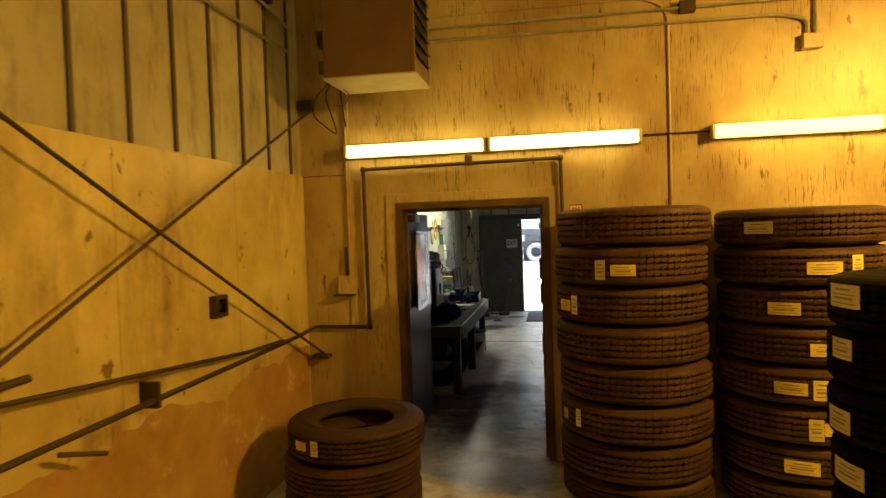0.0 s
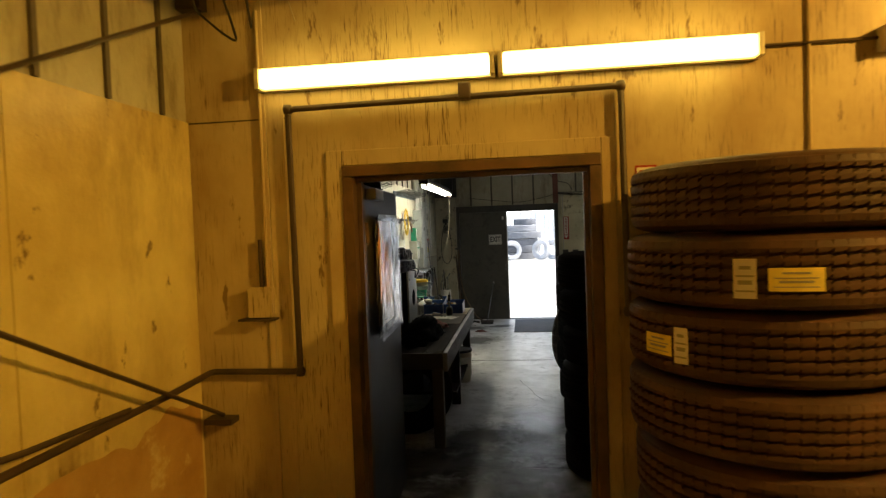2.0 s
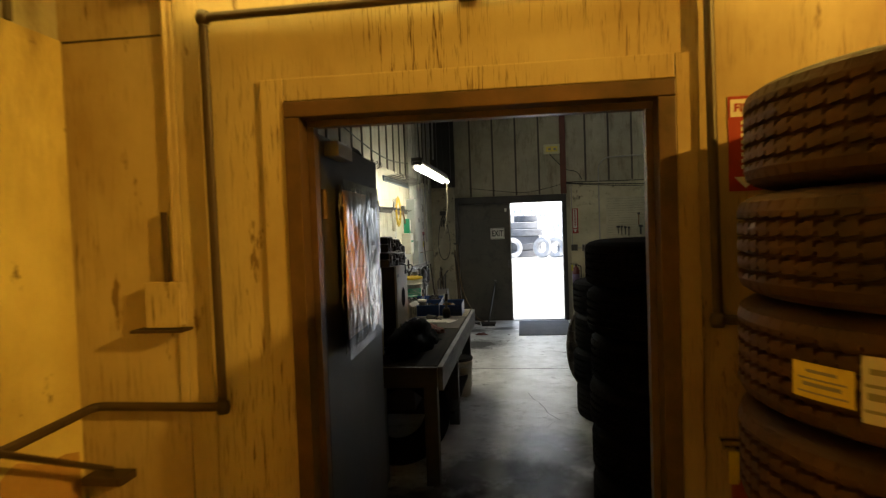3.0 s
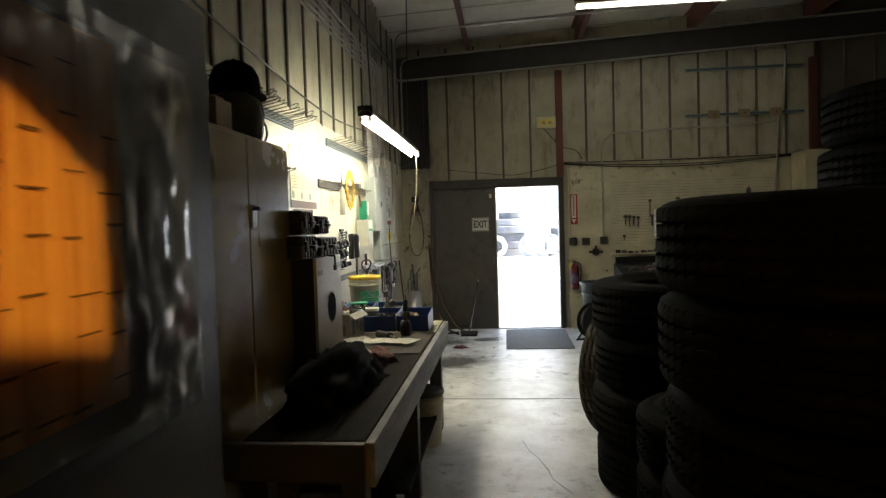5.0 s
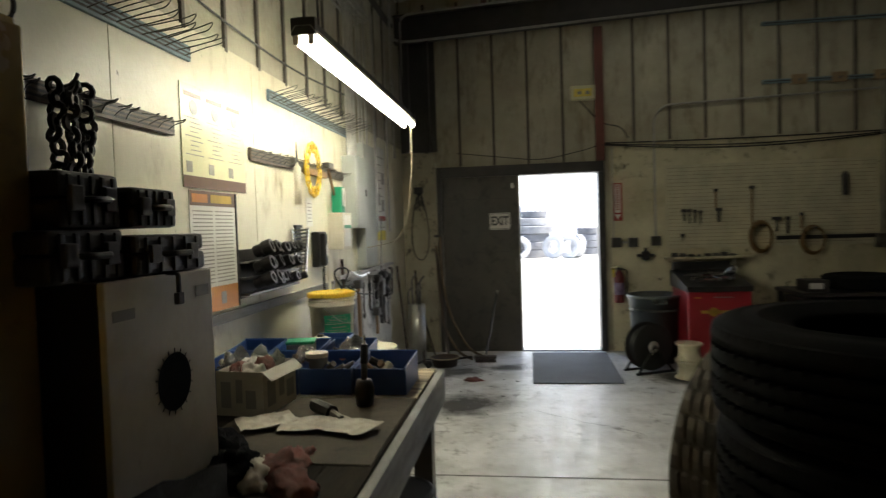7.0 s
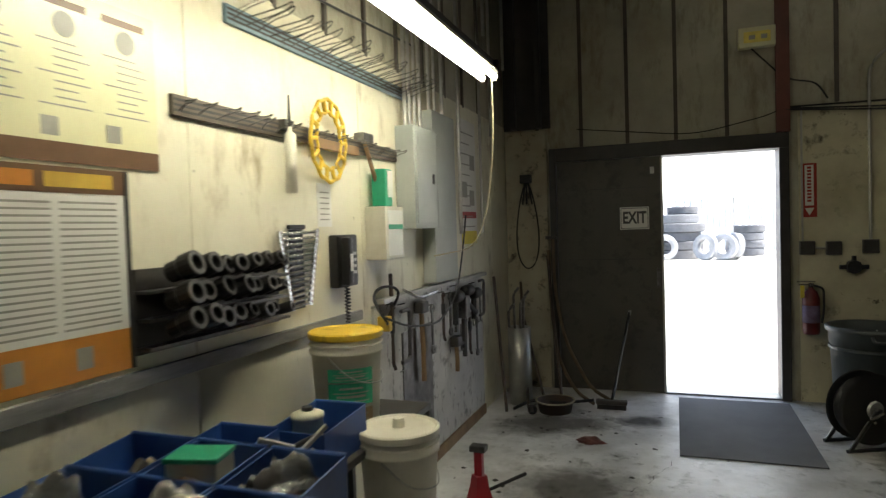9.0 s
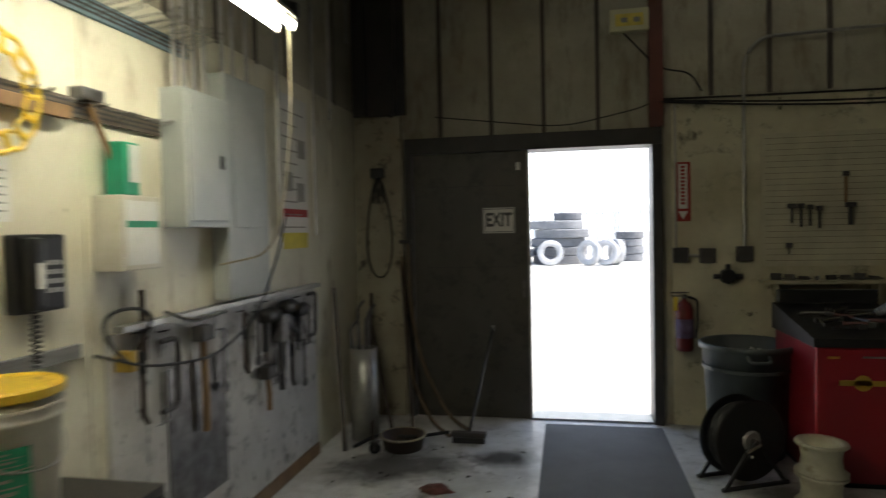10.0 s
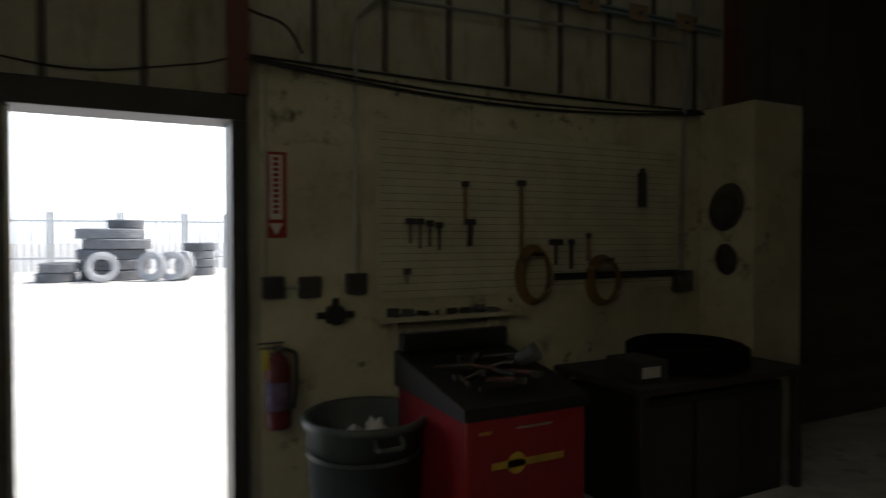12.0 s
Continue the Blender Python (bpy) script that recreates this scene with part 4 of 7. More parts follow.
j = thing("conduit_box", "painted outlet box with a conduit on the partition", "junction box", (-1.81, DIV, 1.50))
part("body", boxed(-0.06, 0.06, -0.055, 0, -0.08, 0.07, bevel=0.008), M["drip_paint"], j)
part("lid", boxed(-0.065, 0.065, -0.062, -0.056, -0.085, 0.075, bevel=0.003), M["drip_paint"], j)
part("conduit", tubed([(0.0, -0.025, 0.07), (0.0, -0.025, 0.32)], 0.012), M["painted_pipe"], j)
part("conduit", tubed([(0.03, -0.02, 0.07), (0.03, -0.02, 1.5)], 0.009), M["drip_paint"], j)
part("shelf_plate", boxed(-0.11, 0.08, -0.09, -0.0, -0.10, -0.09), M["painted_pipe"], j)
c = thing("wall_conduit", "thin galvanised conduits on the upper partition", "conduit")
part("pipe", tubed(arc([(-1.6, 4.949, 3.73), (0.72, 4.949, 3.72), (0.90, 4.949, 3.62), (0.90, 4.949, 2.05)], 0.1), 0.010), M["drip_paint"], c)
part("pipe", tubed(arc([(-1.6, 4.93, 3.53), (1.70, 4.93, 3.50), (1.90, 4.93, 3.45), (1.90, 4.93, 3.33)], 0.1), 0.012), M["conduit"], c)
part("pipe", tubed([(-1.6, 4.915, 3.62), (5.0, 4.915, 3.60)], 0.011), M["conduit"], c)
part("pipe", tubed([(1.96, 4.93, TOP - 0.01), (1.96, 4.93, 3.33)], 0.012), M["conduit"], c)
part("box", boxed(1.86, 2.0, 4.89, 4.958, 3.22, 3.33, bevel=0.006), M["drip_paint"], c)
part("box", boxed(0.98, 1.10, 4.89, 4.958, 3.57, 3.66, bevel=0.006), M["painted_pipe"], c)
part("box", boxed(1.93, 2.07, 4.89, 4.958, 3.6, 3.75, bevel=0.006), M["painted_pipe"], c)
part("link", tubed([(0.70, 4.945, 2.645), (1.2, 4.945, 2.645)], 0.008), M["painted_pipe"], c)
c = thing("wall_conduit", "thin conduit sloping along the upper side wall", "conduit")
part("pipe", tubed([(-2.16, 1.0, 3.43), (-2.16, 4.7, 3.46)], 0.012), M["conduit"], c)
part("pipe", tubed(arc([(-2.16, 2.6, 3.95), (-2.16, 4.2, 3.72), (-2.12, 4.7, 3.62)], 0.2), 0.012), M["conduit"], c)
part("box", boxed(-2.19, -2.10, 4.15, 4.3, 3.72, 3.88, bevel=0.006), M["black_plastic"], c)

# ---- room 1: fire sign and extinguisher ----
s = thing("fire_sign", "red and white fire extinguisher sign on the partition", "sign", (0.155, DIV, 1.965))
part("plate", boxed(-0.05, 0.05, -0.003, 0, -0.15, 0.15), M["sign_red"], s)
part("panel", boxed(-0.043, 0.043, -0.004, -0.0032, 0.085, 0.14), M["paper"], s)
lettering(s, "FIRE", 0.036, pose(0, -0.0045, 0.112, 90, 0, 0), M["sign_red"])
for i in range(8):
    part("print_bar", boxed(-0.012, 0.012, -0.0042, -0.0032, 0.06 - 0.02 * i, 0.072 - 0.02 * i), M["paper"], s)
bm = bmesh.new()
vs = [bm.verts.new(p) for p in ((-0.035, -0.004, -0.105), (0.035, -0.004, -0.105), (0, -0.004, -0.142))]
bm.faces.new(vs)
part("arrow", bm, M["paper"], s)


M["cylinder_red"] = material("grimy_red_cylinder", (0.17, 0.014, 0.014), 0.4, color2=(0.09, 0.01, 0.01), scale=9, bump=0.03)
M["faded_label"] = material("faded_purple_label", (0.17, 0.13, 0.22), 0.5, color2=(0.10, 0.05, 0.10), scale=18, bump=0.02)


def extinguisher(x, y, z, label):
    e = thing("fire_extinguisher", label, "fire extinguisher", (x, y, z))
    part("cylinder", lathed([(0.0, 0), (0.055, 0.004), (0.063, 0.02), (0.063, 0.30), (0.045, 0.35), (0.02, 0.37), (0.018, 0.385), (0.0, 0.385)], 24), M["cylinder_red"], e, smooth=True)
    part("label", lathed([(0.0636, 0.10), (0.0640, 0.10), (0.0640, 0.24), (0.0636, 0.24)], 24, closed=True), M["faded_label"], e, "faded purple printed label", smooth=True)
    part("valve", boxed(-0.018, 0.018, -0.018, 0.018, 0.385, 0.42, bevel=0.004), M["chrome"], e)
    part("lever", boxed(-0.10, 0.03, -0.010, 0.010, 0.425, 0.435, bevel=0.003), M["chrome"], e)
    part("handle", boxed(-0.09, 0.02, -0.010, 0.010, 0.40, 0.41, bevel=0.003), M["chrome"], e)
    part("hose", tubed(arc([(0.02, -0.02, 0.40), (0.085, -0.03, 0.38), (0.085, -0.03, 0.2), (0.07, -0.03, 0.10)], 0.04), 0.009), M["black_cable"], e)
    part("wall_hook", boxed(-0.02, 0.02, 0.06, 0.10, 0.30, 0.36), M["tool_steel"], e)
    part("tag", boxed(-0.08, -0.05, -0.03, -0.028, 0.30, 0.40), M["yellow_print"], e, "yellow inspection tag")
    return e


extinguisher(0.13, DIV - 0.10, 0.62, "red fire extinguisher on the partition beside the doorway")

# ---- room 2: lamps ----
def chain_lamp():
    e = thing("shop_light", "lit twin tube shop light hung on chains over the bench", "ceiling lamp", (-1.62, 10.50, 2.365))
    bm = bmesh.new()
    pr = [(-0.058, 0.022), (-0.036, 0.055), (0.036, 0.055), (0.058, 0.022), (0.055, 0.019), (0.034, 0.049), (-0.034, 0.049), (-0.055, 0.019)]
    a = [bm.verts.new((px, -1.22, pz)) for px, pz in pr]
    b = [bm.verts.new((px, 1.22, pz)) for px, pz in pr]
    for i in range(8):
        bm.faces.new((a[i], a[(i + 1) % 8], b[(i + 1) % 8], b[i]))
    bm.faces.new(a)
    bm.faces.new(b)
    part("reflector", bm, M["white_metal"], e)
    part("ballast_box", boxed(-0.034, 0.034, -1.22, 1.22, 0.057, 0.09, bevel=0.006), M["dark_steel"], e)
    for px in (-0.036, 0.036):
        part("tube", tubed([(px, -1.188, -0.006), (px, 1.188, -0.006)], 0.017, 12), M["tube"], e, "glowing white tube")
    for py in (-1.22, 1.19):
        part("end_plate", boxed(-0.056, 0.056, py, py + 0.03, 0.012, 0.088, bevel=0.004), M["dark_steel"], e)
        for px in (-0.034, 0.034):
            part("socket", boxed(px - 0.012, px + 0.012, py, py + 0.012, -0.03, 0.0115, bevel=0.003), M["white_metal"], e)
    for py in (-1.0, 1.0):
        part("chain", tubed([(0, py, 0.10), (-0.02, py, 0.8), (0, py, roof(-1.62) - 2.365)], 0.006, 6), M["dark_steel"], e)
    part("pull_cord", tubed(arc([(0.02, 1.19, 0.0), (0.02, 1.20, -0.35), (-0.03, 1.22, -0.72), (-0.12, 1.26, -0.95), (-0.42, 1.36, -1.0)], 0.2), 0.005, 6), M["cord"], e, "pale pull cord")
    return e


chain_lamp()
ceiling_lamp(1.44, 12.42, 4.09, 90, 2.4, M["roof_tube"], "lit strip light under the workshop roof", "strip lights in the workshop")

# ---- room 2: workbench ----
M["work_pad"] = material("stained_work_pad", (0.10, 0.08, 0.052), 0.85, color2=(0.045, 0.036, 0.024), scale=5, bump=0.15, spots=(0.03, 0.025, 0.02), spot_scale=6)
b = thing("workbench", "heavy worn wooden workbench with a pale front edge", "workbench")
for i in range(7):
    x0 = -2.18 + 0.149 * i
    part("plank", boxed(x0, x0 + 0.146, 7.79 if x0 < -1.66 else 6.92, 9.66, 0.775, 0.82, bevel=0.004), M["wood"], b)
part("front_edge", boxed(-1.135, -1.10, 6.90, 9.68, 0.66, 0.818, bevel=0.004), M["edge_wood"], b, "pale scuffed front board")
part("end_edge", boxed(-2.18, -1.136, 9.662, 9.69, 0.68, 0.816, bevel=0.004), M["edge_wood"], b)
# The shade on the bench's near end is put in as a dark colour.
part("near_edge", boxed(-1.65, -1.136, 6.885, 6.918, 0.68, 0.816, bevel=0.004), M["dark_steel"], b)
for lx, ly in ((-1.24, 6.95), (-1.60, 6.95), (-1.24, 9.52), (-2.12, 9.52), (-1.24, 8.25), (-2.12, 8.25)):
    part("leg", boxed(lx, lx + 0.09, ly, ly + 0.09, 0, 0.774, bevel=0.004), M["dark_steel"], b)
part("lower_shelf", boxed(-2.1, -1.15, 7.9, 9.5, 0.20, 0.225), M["wood"], b)
part("end_board", boxed(-2.02, -1.14, 9.12, 9.655, 0.8205, 0.826, bevel=0.002), M["bench_pale"], b, "pale scrubbed board")
part("work_pad", boxed(-1.78, -1.15, 8.40, 9.115, 0.8205, 0.825), M["work_pad"], b, "dark stained work pad")

tyre((0.36, 0.20, M["black_rubber"], False), pose(-1.52, 7.45, 0.365, 90, 0, 20), "black tyre standing in the dark under the bench", "")
# Added crate, itself unseen, that keeps the space under the bench black.
x = thing("storage_crate", "added dark crate filling the shade under the bench", "crate", (-2.08, 7.92, 0.226))
for a in ((0, 0.60, 0, 0.01, 0, 0.36), (0, 0.60, 1.39, 1.40, 0, 0.36), (0, 0.01, 0.0102, 1.3898, 0, 0.36), (0.59, 0.60, 0.0102, 1.3898, 0, 0.36)):
    part("side", boxed(*a, bevel=0.002), M["dark_steel"], x)
part("lid", boxed(-0.005, 0.605, -0.005, 1.405, 0.361, 0.38, bevel=0.003), M["black_plastic"], x)

# ---- room 2: tall cabinet with things on it ----
c = thing("tall_cabinet", "tall tan steel cabinet with two closed doors", "cabinet", (-2.18, 6.82, 0))
part("body", boxed(0, 0.47, 0, 0.98, 0.06, 1.98, bevel=0.006), M["tan_cabinet"], c)
part("plinth", boxed(0.02, 0.44, 0.02, 0.96, 0, 0.06), M["dark_steel"], c)
for i, y0 in enumerate((0.005, 0.493)):
    dr = part("door", boxed(0.4705, 0.49, y0, y0 + 0.482, 0.08, 1.96, bevel=0.005), M["tan_cabinet"], c)
hd = part("handle", boxed(0.491, 0.50, 0.50, 0.55, 1.58, 1.68, bevel=0.004), M["chrome"], dr)
part("lever", boxed(0.50, 0.53, 0.505, 0.535, 1.655, 1.672, bevel=0.004), M["black_plastic"], dr)
part("label_patch", boxed(0.4905, 0.4915, 0.58, 0.86, 1.50, 1.74), M["tan_cabinet"], c)
part("label_patch", boxed(0.4905, 0.4915, 0.10, 0.19, 1.76, 1.86), M["cardboard"], c, "faded paper label")
x = thing("equipment_case", "dark grey equipment case with a blue panel on the cabinet", "case", (-2.05, 6.85, 1.98))
part("body", boxed(0, 0.30, 0, 0.27, 0, 0.20, bevel=0.012), M["black_plastic"], x)
part("panel", boxed(0.3005, 0.304, 0.03, 0.24, 0.03, 0.16, bevel=0.0), M["blue_grey_door"], x, "dark blue-grey panel")
part("strip", boxed(0.3045, 0.307, 0.16, 0.21, 0.06, 0.12), M["conduit"], x)
x = thing("paper_carton", "small worn brown carton on the cabinet", "carton", (-1.98, 7.15, 1.98))
part("body", boxed(0, 0.24, 0, 0.14, 0, 0.12, bevel=0.003), M["cardboard"], x)
part("flap", boxed(0.0, 0.24, -0.02, 0.07, 0.121, 0.125), M["cardboard"], x)
x = thing("welding_visor", "glossy dark face shield standing on the cabinet", "face shield", (-1.90, 7.72, 1.98))
bm = bmesh.new()
rings = []
for h, r in ((0.0, 0.10), (0.05, 0.115), (0.14, 0.125), (0.21, 0.115), (0.25, 0.08)):
    rings.append([bm.verts.new((r * math.cos(a), r * math.sin(a), h)) for a in [radians(-105 + 15 * k) for k in range(15)]])
for u, v in zip(rings, rings[1:]):
    for k in range(14):
        bm.faces.new((u[k], u[k + 1], v[k + 1], v[k]))
bmesh.ops.solidify(bm, geom=bm.faces[:], thickness=0.004)
part("visor", bm, M["visor_grey"], x, "smoky curved visor", smooth=True)
part("shell", lathed([(0.0, 0.0), (0.095, 0.0), (0.105, 0.06), (0.115, 0.15), (0.10, 0.22), (0.05, 0.26), (0.0, 0.27)], 28, origin=(-0.03, 0, 0)), M["black_plastic"], x, smooth=True)
part("headband", tubed(arc([(0.02, 0.10, 0.12), (0.05, 0.21, 0.16), (0.05, 0.25, 0.08), (0.03, 0.20, 0.02), (0.0, 0.10, 0.03)], 0.07), 0.006, 6), M["black_cable"], x)
part("knob", lathed([(0, 0.0), (0.022, 0.0), (0.02, 0.014), (0, 0.016)], 14, origin=(-0.02, 0.125, 0.13), axis="y"), M["tool_steel"], x)
x = thing("baseball_cap", "black cloth cap hung over the face shield", "cap", (-1.91, 7.72, 2.245))
part("crown", lathed([(0.118, -0.01), (0.122, 0.02), (0.115, 0.07), (0.09, 0.115), (0.05, 0.14), (0.0, 0.15)], 26), M["cloth_dark"], x, smooth=True)
bm = bmesh.new()
inner = [bm.verts.new((0.118 * math.cos(a), 0.118 * math.sin(a), 0.0)) for a in [radians(10 + 9.4 * k) for k in range(15)]]
outer = [bm.verts.new((0.118 * math.cos(a) + 0.055 * math.cos(radians(76)) * w_, 0.118 * math.sin(a) + 0.10 * w_, -0.012 * w_)) for a, w_ in [(radians(10 + 9.4 * k), math.sin(math.pi * k / 14) ** 0.6) for k in range(15)]]
for k in range(14):
    bm.faces.new((inner[k], inner[k + 1], outer[k + 1], outer[k]))
bmesh.ops.solidify(bm, geom=bm.faces[:], thickness=0.004)
part("brim", bm, M["cloth_dark"], x, smooth=True)
part("button", lathed([(0, 0.149), (0.009, 0.15), (0.006, 0.157), (0, 0.158)], 10), M["cloth_dark"], x)

# ---- room 2: white cabinet box and tool cases on the bench ----
x = thing("white_box", "white painted box with a round black port on the bench", "box", (-2.10, 7.86, 0.82))
part("carcass", boxed(0, 0.50, 0, 0.46, 0.0, 0.60, bevel=0.004), M["black_plastic"], x)
part("front_panel", boxed(0.5005, 0.518, -0.002, 0.462, 0.0, 0.602, bevel=0.004), M["white_plastic"], x, "scuffed white front panel")
# Flat disc for the hole; the shade inside it is put into its colour.
part("port", lathed([(0.0, 0.0), (0.072, 0.0), (0.075, 0.003), (0.0, 0.003)], 28, origin=(0.5185, 0.25, 0.325), axis="x"), M["cloth_dark"], x, "round black port")
for a in range(18):
    an = a * 20 + 7
    q0 = (0.520, 0.25 + 0.07 * math.cos(radians(an)), 0.325 + 0.07 * math.sin(radians(an)))
    q1 = (0.520, 0.25 + 0.085 * math.cos(radians(an)), 0.325 + 0.085 * math.sin(radians(an)))
    part("bristle", tubed([q0, q1], 0.0018, 4), M["black_plastic"], x)
part("print_bar", boxed(0.5185, 0.5195, 0.02, 0.10, 0.51, 0.535), M["grey_print"], x)
part("print_bar", boxed(0.5185, 0.5195, 0.37, 0.44, 0.53, 0.56), M["grey_print"], x)


def tool_case(at, w, dd, hh):
    e = thing("tool_case", "black moulded plastic tool case stacked on the white box", "tool case", at, group="tool cases on the white box")
    part("lower_shell", boxed(0, w, 0, dd, 0, hh * 0.52, bevel=0.014), M["black_plastic"], e)
    part("lid", boxed(0.002, w - 0.002, 0.002, dd - 0.002, hh * 0.54, hh, bevel=0.014), M["black_plastic"], e)
    for k in range(5):
        yy = dd * (0.12 + 0.18 * k)
        part("rib", boxed(w - 0.004, w + 0.005, yy, yy + 0.012, hh * 0.06, hh * 0.46, bevel=0.002), M["black_plastic"], e)
        part("rib", boxed(w - 0.006, w + 0.003, yy, yy + 0.012, hh * 0.6, hh * 0.93, bevel=0.002), M["black_plastic"], e)
    for yy in (dd * 0.2, dd * 0.75):
        part("latch", boxed(w, w + 0.014, yy - 0.02, yy + 0.02, hh * 0.30, hh * 0.75, bevel=0.004), M["dark_steel"], e)
    part("handle", tubed(arc([(w, dd * 0.36, hh * 0.5), (w + 0.03, dd * 0.36, hh * 0.5), (w + 0.03, dd * 0.62, hh * 0.5), (w, dd * 0.62, hh * 0.5)], 0.015), 0.008), M["black_plastic"], e)
    return e


tool_case((-2.03, 7.74, 1.424), 0.42, 0.24, 0.115)
tool_case((-2.03, 7.99, 1.424), 0.44, 0.32, 0.10)
tool_case((-2.03, 7.80, 1.541), 0.40, 0.20, 0.125)
tool_case((-2.03, 8.015, 1.541), 0.42, 0.19, 0.10)
x = thing("hanging_strap", "black strap with a clip hung over the box edge", "strap", (-1.56, 8.10, 1.42))
part("webbing", tubed(arc([(-0.06, 0, 0.005), (0.008, 0, 0.004), (0.008, 0, -0.05)], 0.01), 0.006, 6), M["black_plastic"], x)
part("clip", boxed(0.0, 0.016, -0.012, 0.012, -0.075, -0.045, bevel=0.003), M["dark_steel"], x)


def lump(w, dd, hh, seed):
    """A heap of cloth: a low uneven mound."""
    bm = bmesh.new()
    bmesh.ops.create_icosphere(bm, subdivisions=4, radius=1.0)
    for v in bm.verts:
        k = 1 + 0.38 * noise.noise(v.co * 1.9 + Vector((seed, 0, 0))) + 0.24 * noise.noise(v.co * 4.5 + Vector((0, seed, 0))) + 0.08 * noise.noise(v.co * 11.0)
        v.co = Vector((v.co.x * w * k, v.co.y * dd * k, max(0.0, v.co.z) * hh * k))
    return bm


x = thing("work_jacket", "black work jacket thrown in a heap on the bench", "jacket", (-1.44, 7.56, 0.821))
part("body", lump(0.18, 0.46, 0.19, 3.0), M["cloth_dark"], x, smooth=True)
o = part("sleeve", lump(0.09, 0.22, 0.09, 5.0), M["cloth_dark"], x, smooth=True)
o.matrix_basis = pose(0.10, 0.22, 0)
x = thing("work_gloves", "grubby red and grey work gloves on the bench", "gloves", (-1.40, 8.34, 0.826))
part("glove", lump(0.07, 0.10, 0.045, 1.0), M["cloth_red"], x, smooth=True)
o = part("glove", lump(0.06, 0.11, 0.04, 2.0), M["cloth_red"], x, smooth=True)
o.matrix_basis = pose(0.07, -0.11, 0, 0, 0, 40)
for i, (dx, rz) in enumerate(((-0.03, 10), (0.0, 0), (0.03, -12))):
    o = part("finger", lump(0.016, 0.05, 0.02, 4.0 + i), M["cloth_red"], x, smooth=True)
    o.matrix_basis = pose(dx, 0.12, 0, 0, 0, rz)
M["grubby_paper"] = material("grubby_bag_paper", (0.60, 0.57, 0.48), 0.6, color2=(0.36, 0.31, 0.24), scale=12, bump=0.3, grain=30)
x = thing("loose_papers", "creased paper bags and sheets on the bench", "papers", (-1.54, 8.64, 0.8255))
for i, (dx, dy, rz) in enumerate(((0, 0, 12), (0.12, 0.03, -20), (-0.12, -0.02, 35))):
    o = part("sheet", crumple(0.20, 0.14, 10, 7, 0.02, 0.0), M["grubby_paper"], x)
    o.matrix_basis = pose(dx, dy, 0.003 + 0.003 * i, -88, 0, rz)
x = thing("small_carton", "open printed white carton of rags on the bench", "carton", (-1.87, 8.86, 0.826), -6)
for a in ((0, 0.20, 0, 0.004, 0.004, 0.17), (0, 0.20, 0.256, 0.26, 0.004, 0.17), (0, 0.004, 0.0042, 0.2558, 0.004, 0.17), (0.196, 0.20, 0.0042, 0.2558, 0.004, 0.17)):
    part("side", boxed(*a), M["white_plastic"], x)
part("base", boxed(0, 0.20, 0, 0.26, 0, 0.0038), M["white_plastic"], x)
bm = boxed(0.2, 0.235, 0.0, 0.26, 0.166, 0.169)
for v in bm.verts:
    v.co.z -= (v.co.x - 0.2) * 0.9
part("flap", bm, M["white_plastic"], x)
for y0, y1, z0, z1 in ((0.03, 0.09, 0.03, 0.13), (0.12, 0.16, 0.05, 0.14), (0.18, 0.24, 0.03, 0.10)):
    part("print_panel", boxed(0.2004, 0.2012, y0, y1, z0, z1), M["grey_print"], x, "grey printed patch")
    part("print_panel", boxed(y0 * 0.7, y1 * 0.7, -0.0012, -0.0004, z0, z1), M["grey_print"], x, "grey printed patch")
for k, (dx, dy, mt, sd) in enumerate(((0.07, 0.07, "cloth_red", 9.0), (0.12, 0.15, "cloth_red", 12.0), (0.06, 0.19, "paper", 14.0), (0.13, 0.06, "paper", 15.0))):
    part("rag", lump(0.055, 0.06, 0.07, sd), M[mt], x, smooth=True).matrix_basis = pose(dx, dy, 0.12, 0, 0, 40 * k)
x = thing("clear_bag", "large cloudy plastic bag slumped against the bins", "plastic bag", (-1.77, 9.08, 0.826))
part("bag", lump(0.10, 0.07, 0.20, 21.0), M["bag_film"], x, smooth=True)
x = thing("grey_rag", "pale grey work glove lying by the jacket", "glove", (-1.45, 8.27, 0.821), 30)
part("palm", lump(0.055, 0.085, 0.05, 31.0), M["grubby_paper"], x, smooth=True)
for k in range(4):
    part("finger", lump(0.013, 0.045, 0.022, 33.0 + k), M["grubby_paper"], x, smooth=True).matrix_basis = pose(-0.036 + 0.024 * k, 0.11, 0, 0, 0, 14 - 9 * k)
x = thing("dark_rags", "heap of dark oily rags on the bench", "rags", (-1.62, 8.36, 0.821))
for k, (dx, dy) in enumerate(((0, 0), (0.10, -0.08), (-0.06, 0.10))):
    part("rag", lump(0.085, 0.10, 0.085, 41.0 + k), M["cloth_dark"], x, smooth=True).matrix_basis = pose(dx, dy, 0, 0, 0, 50 * k)


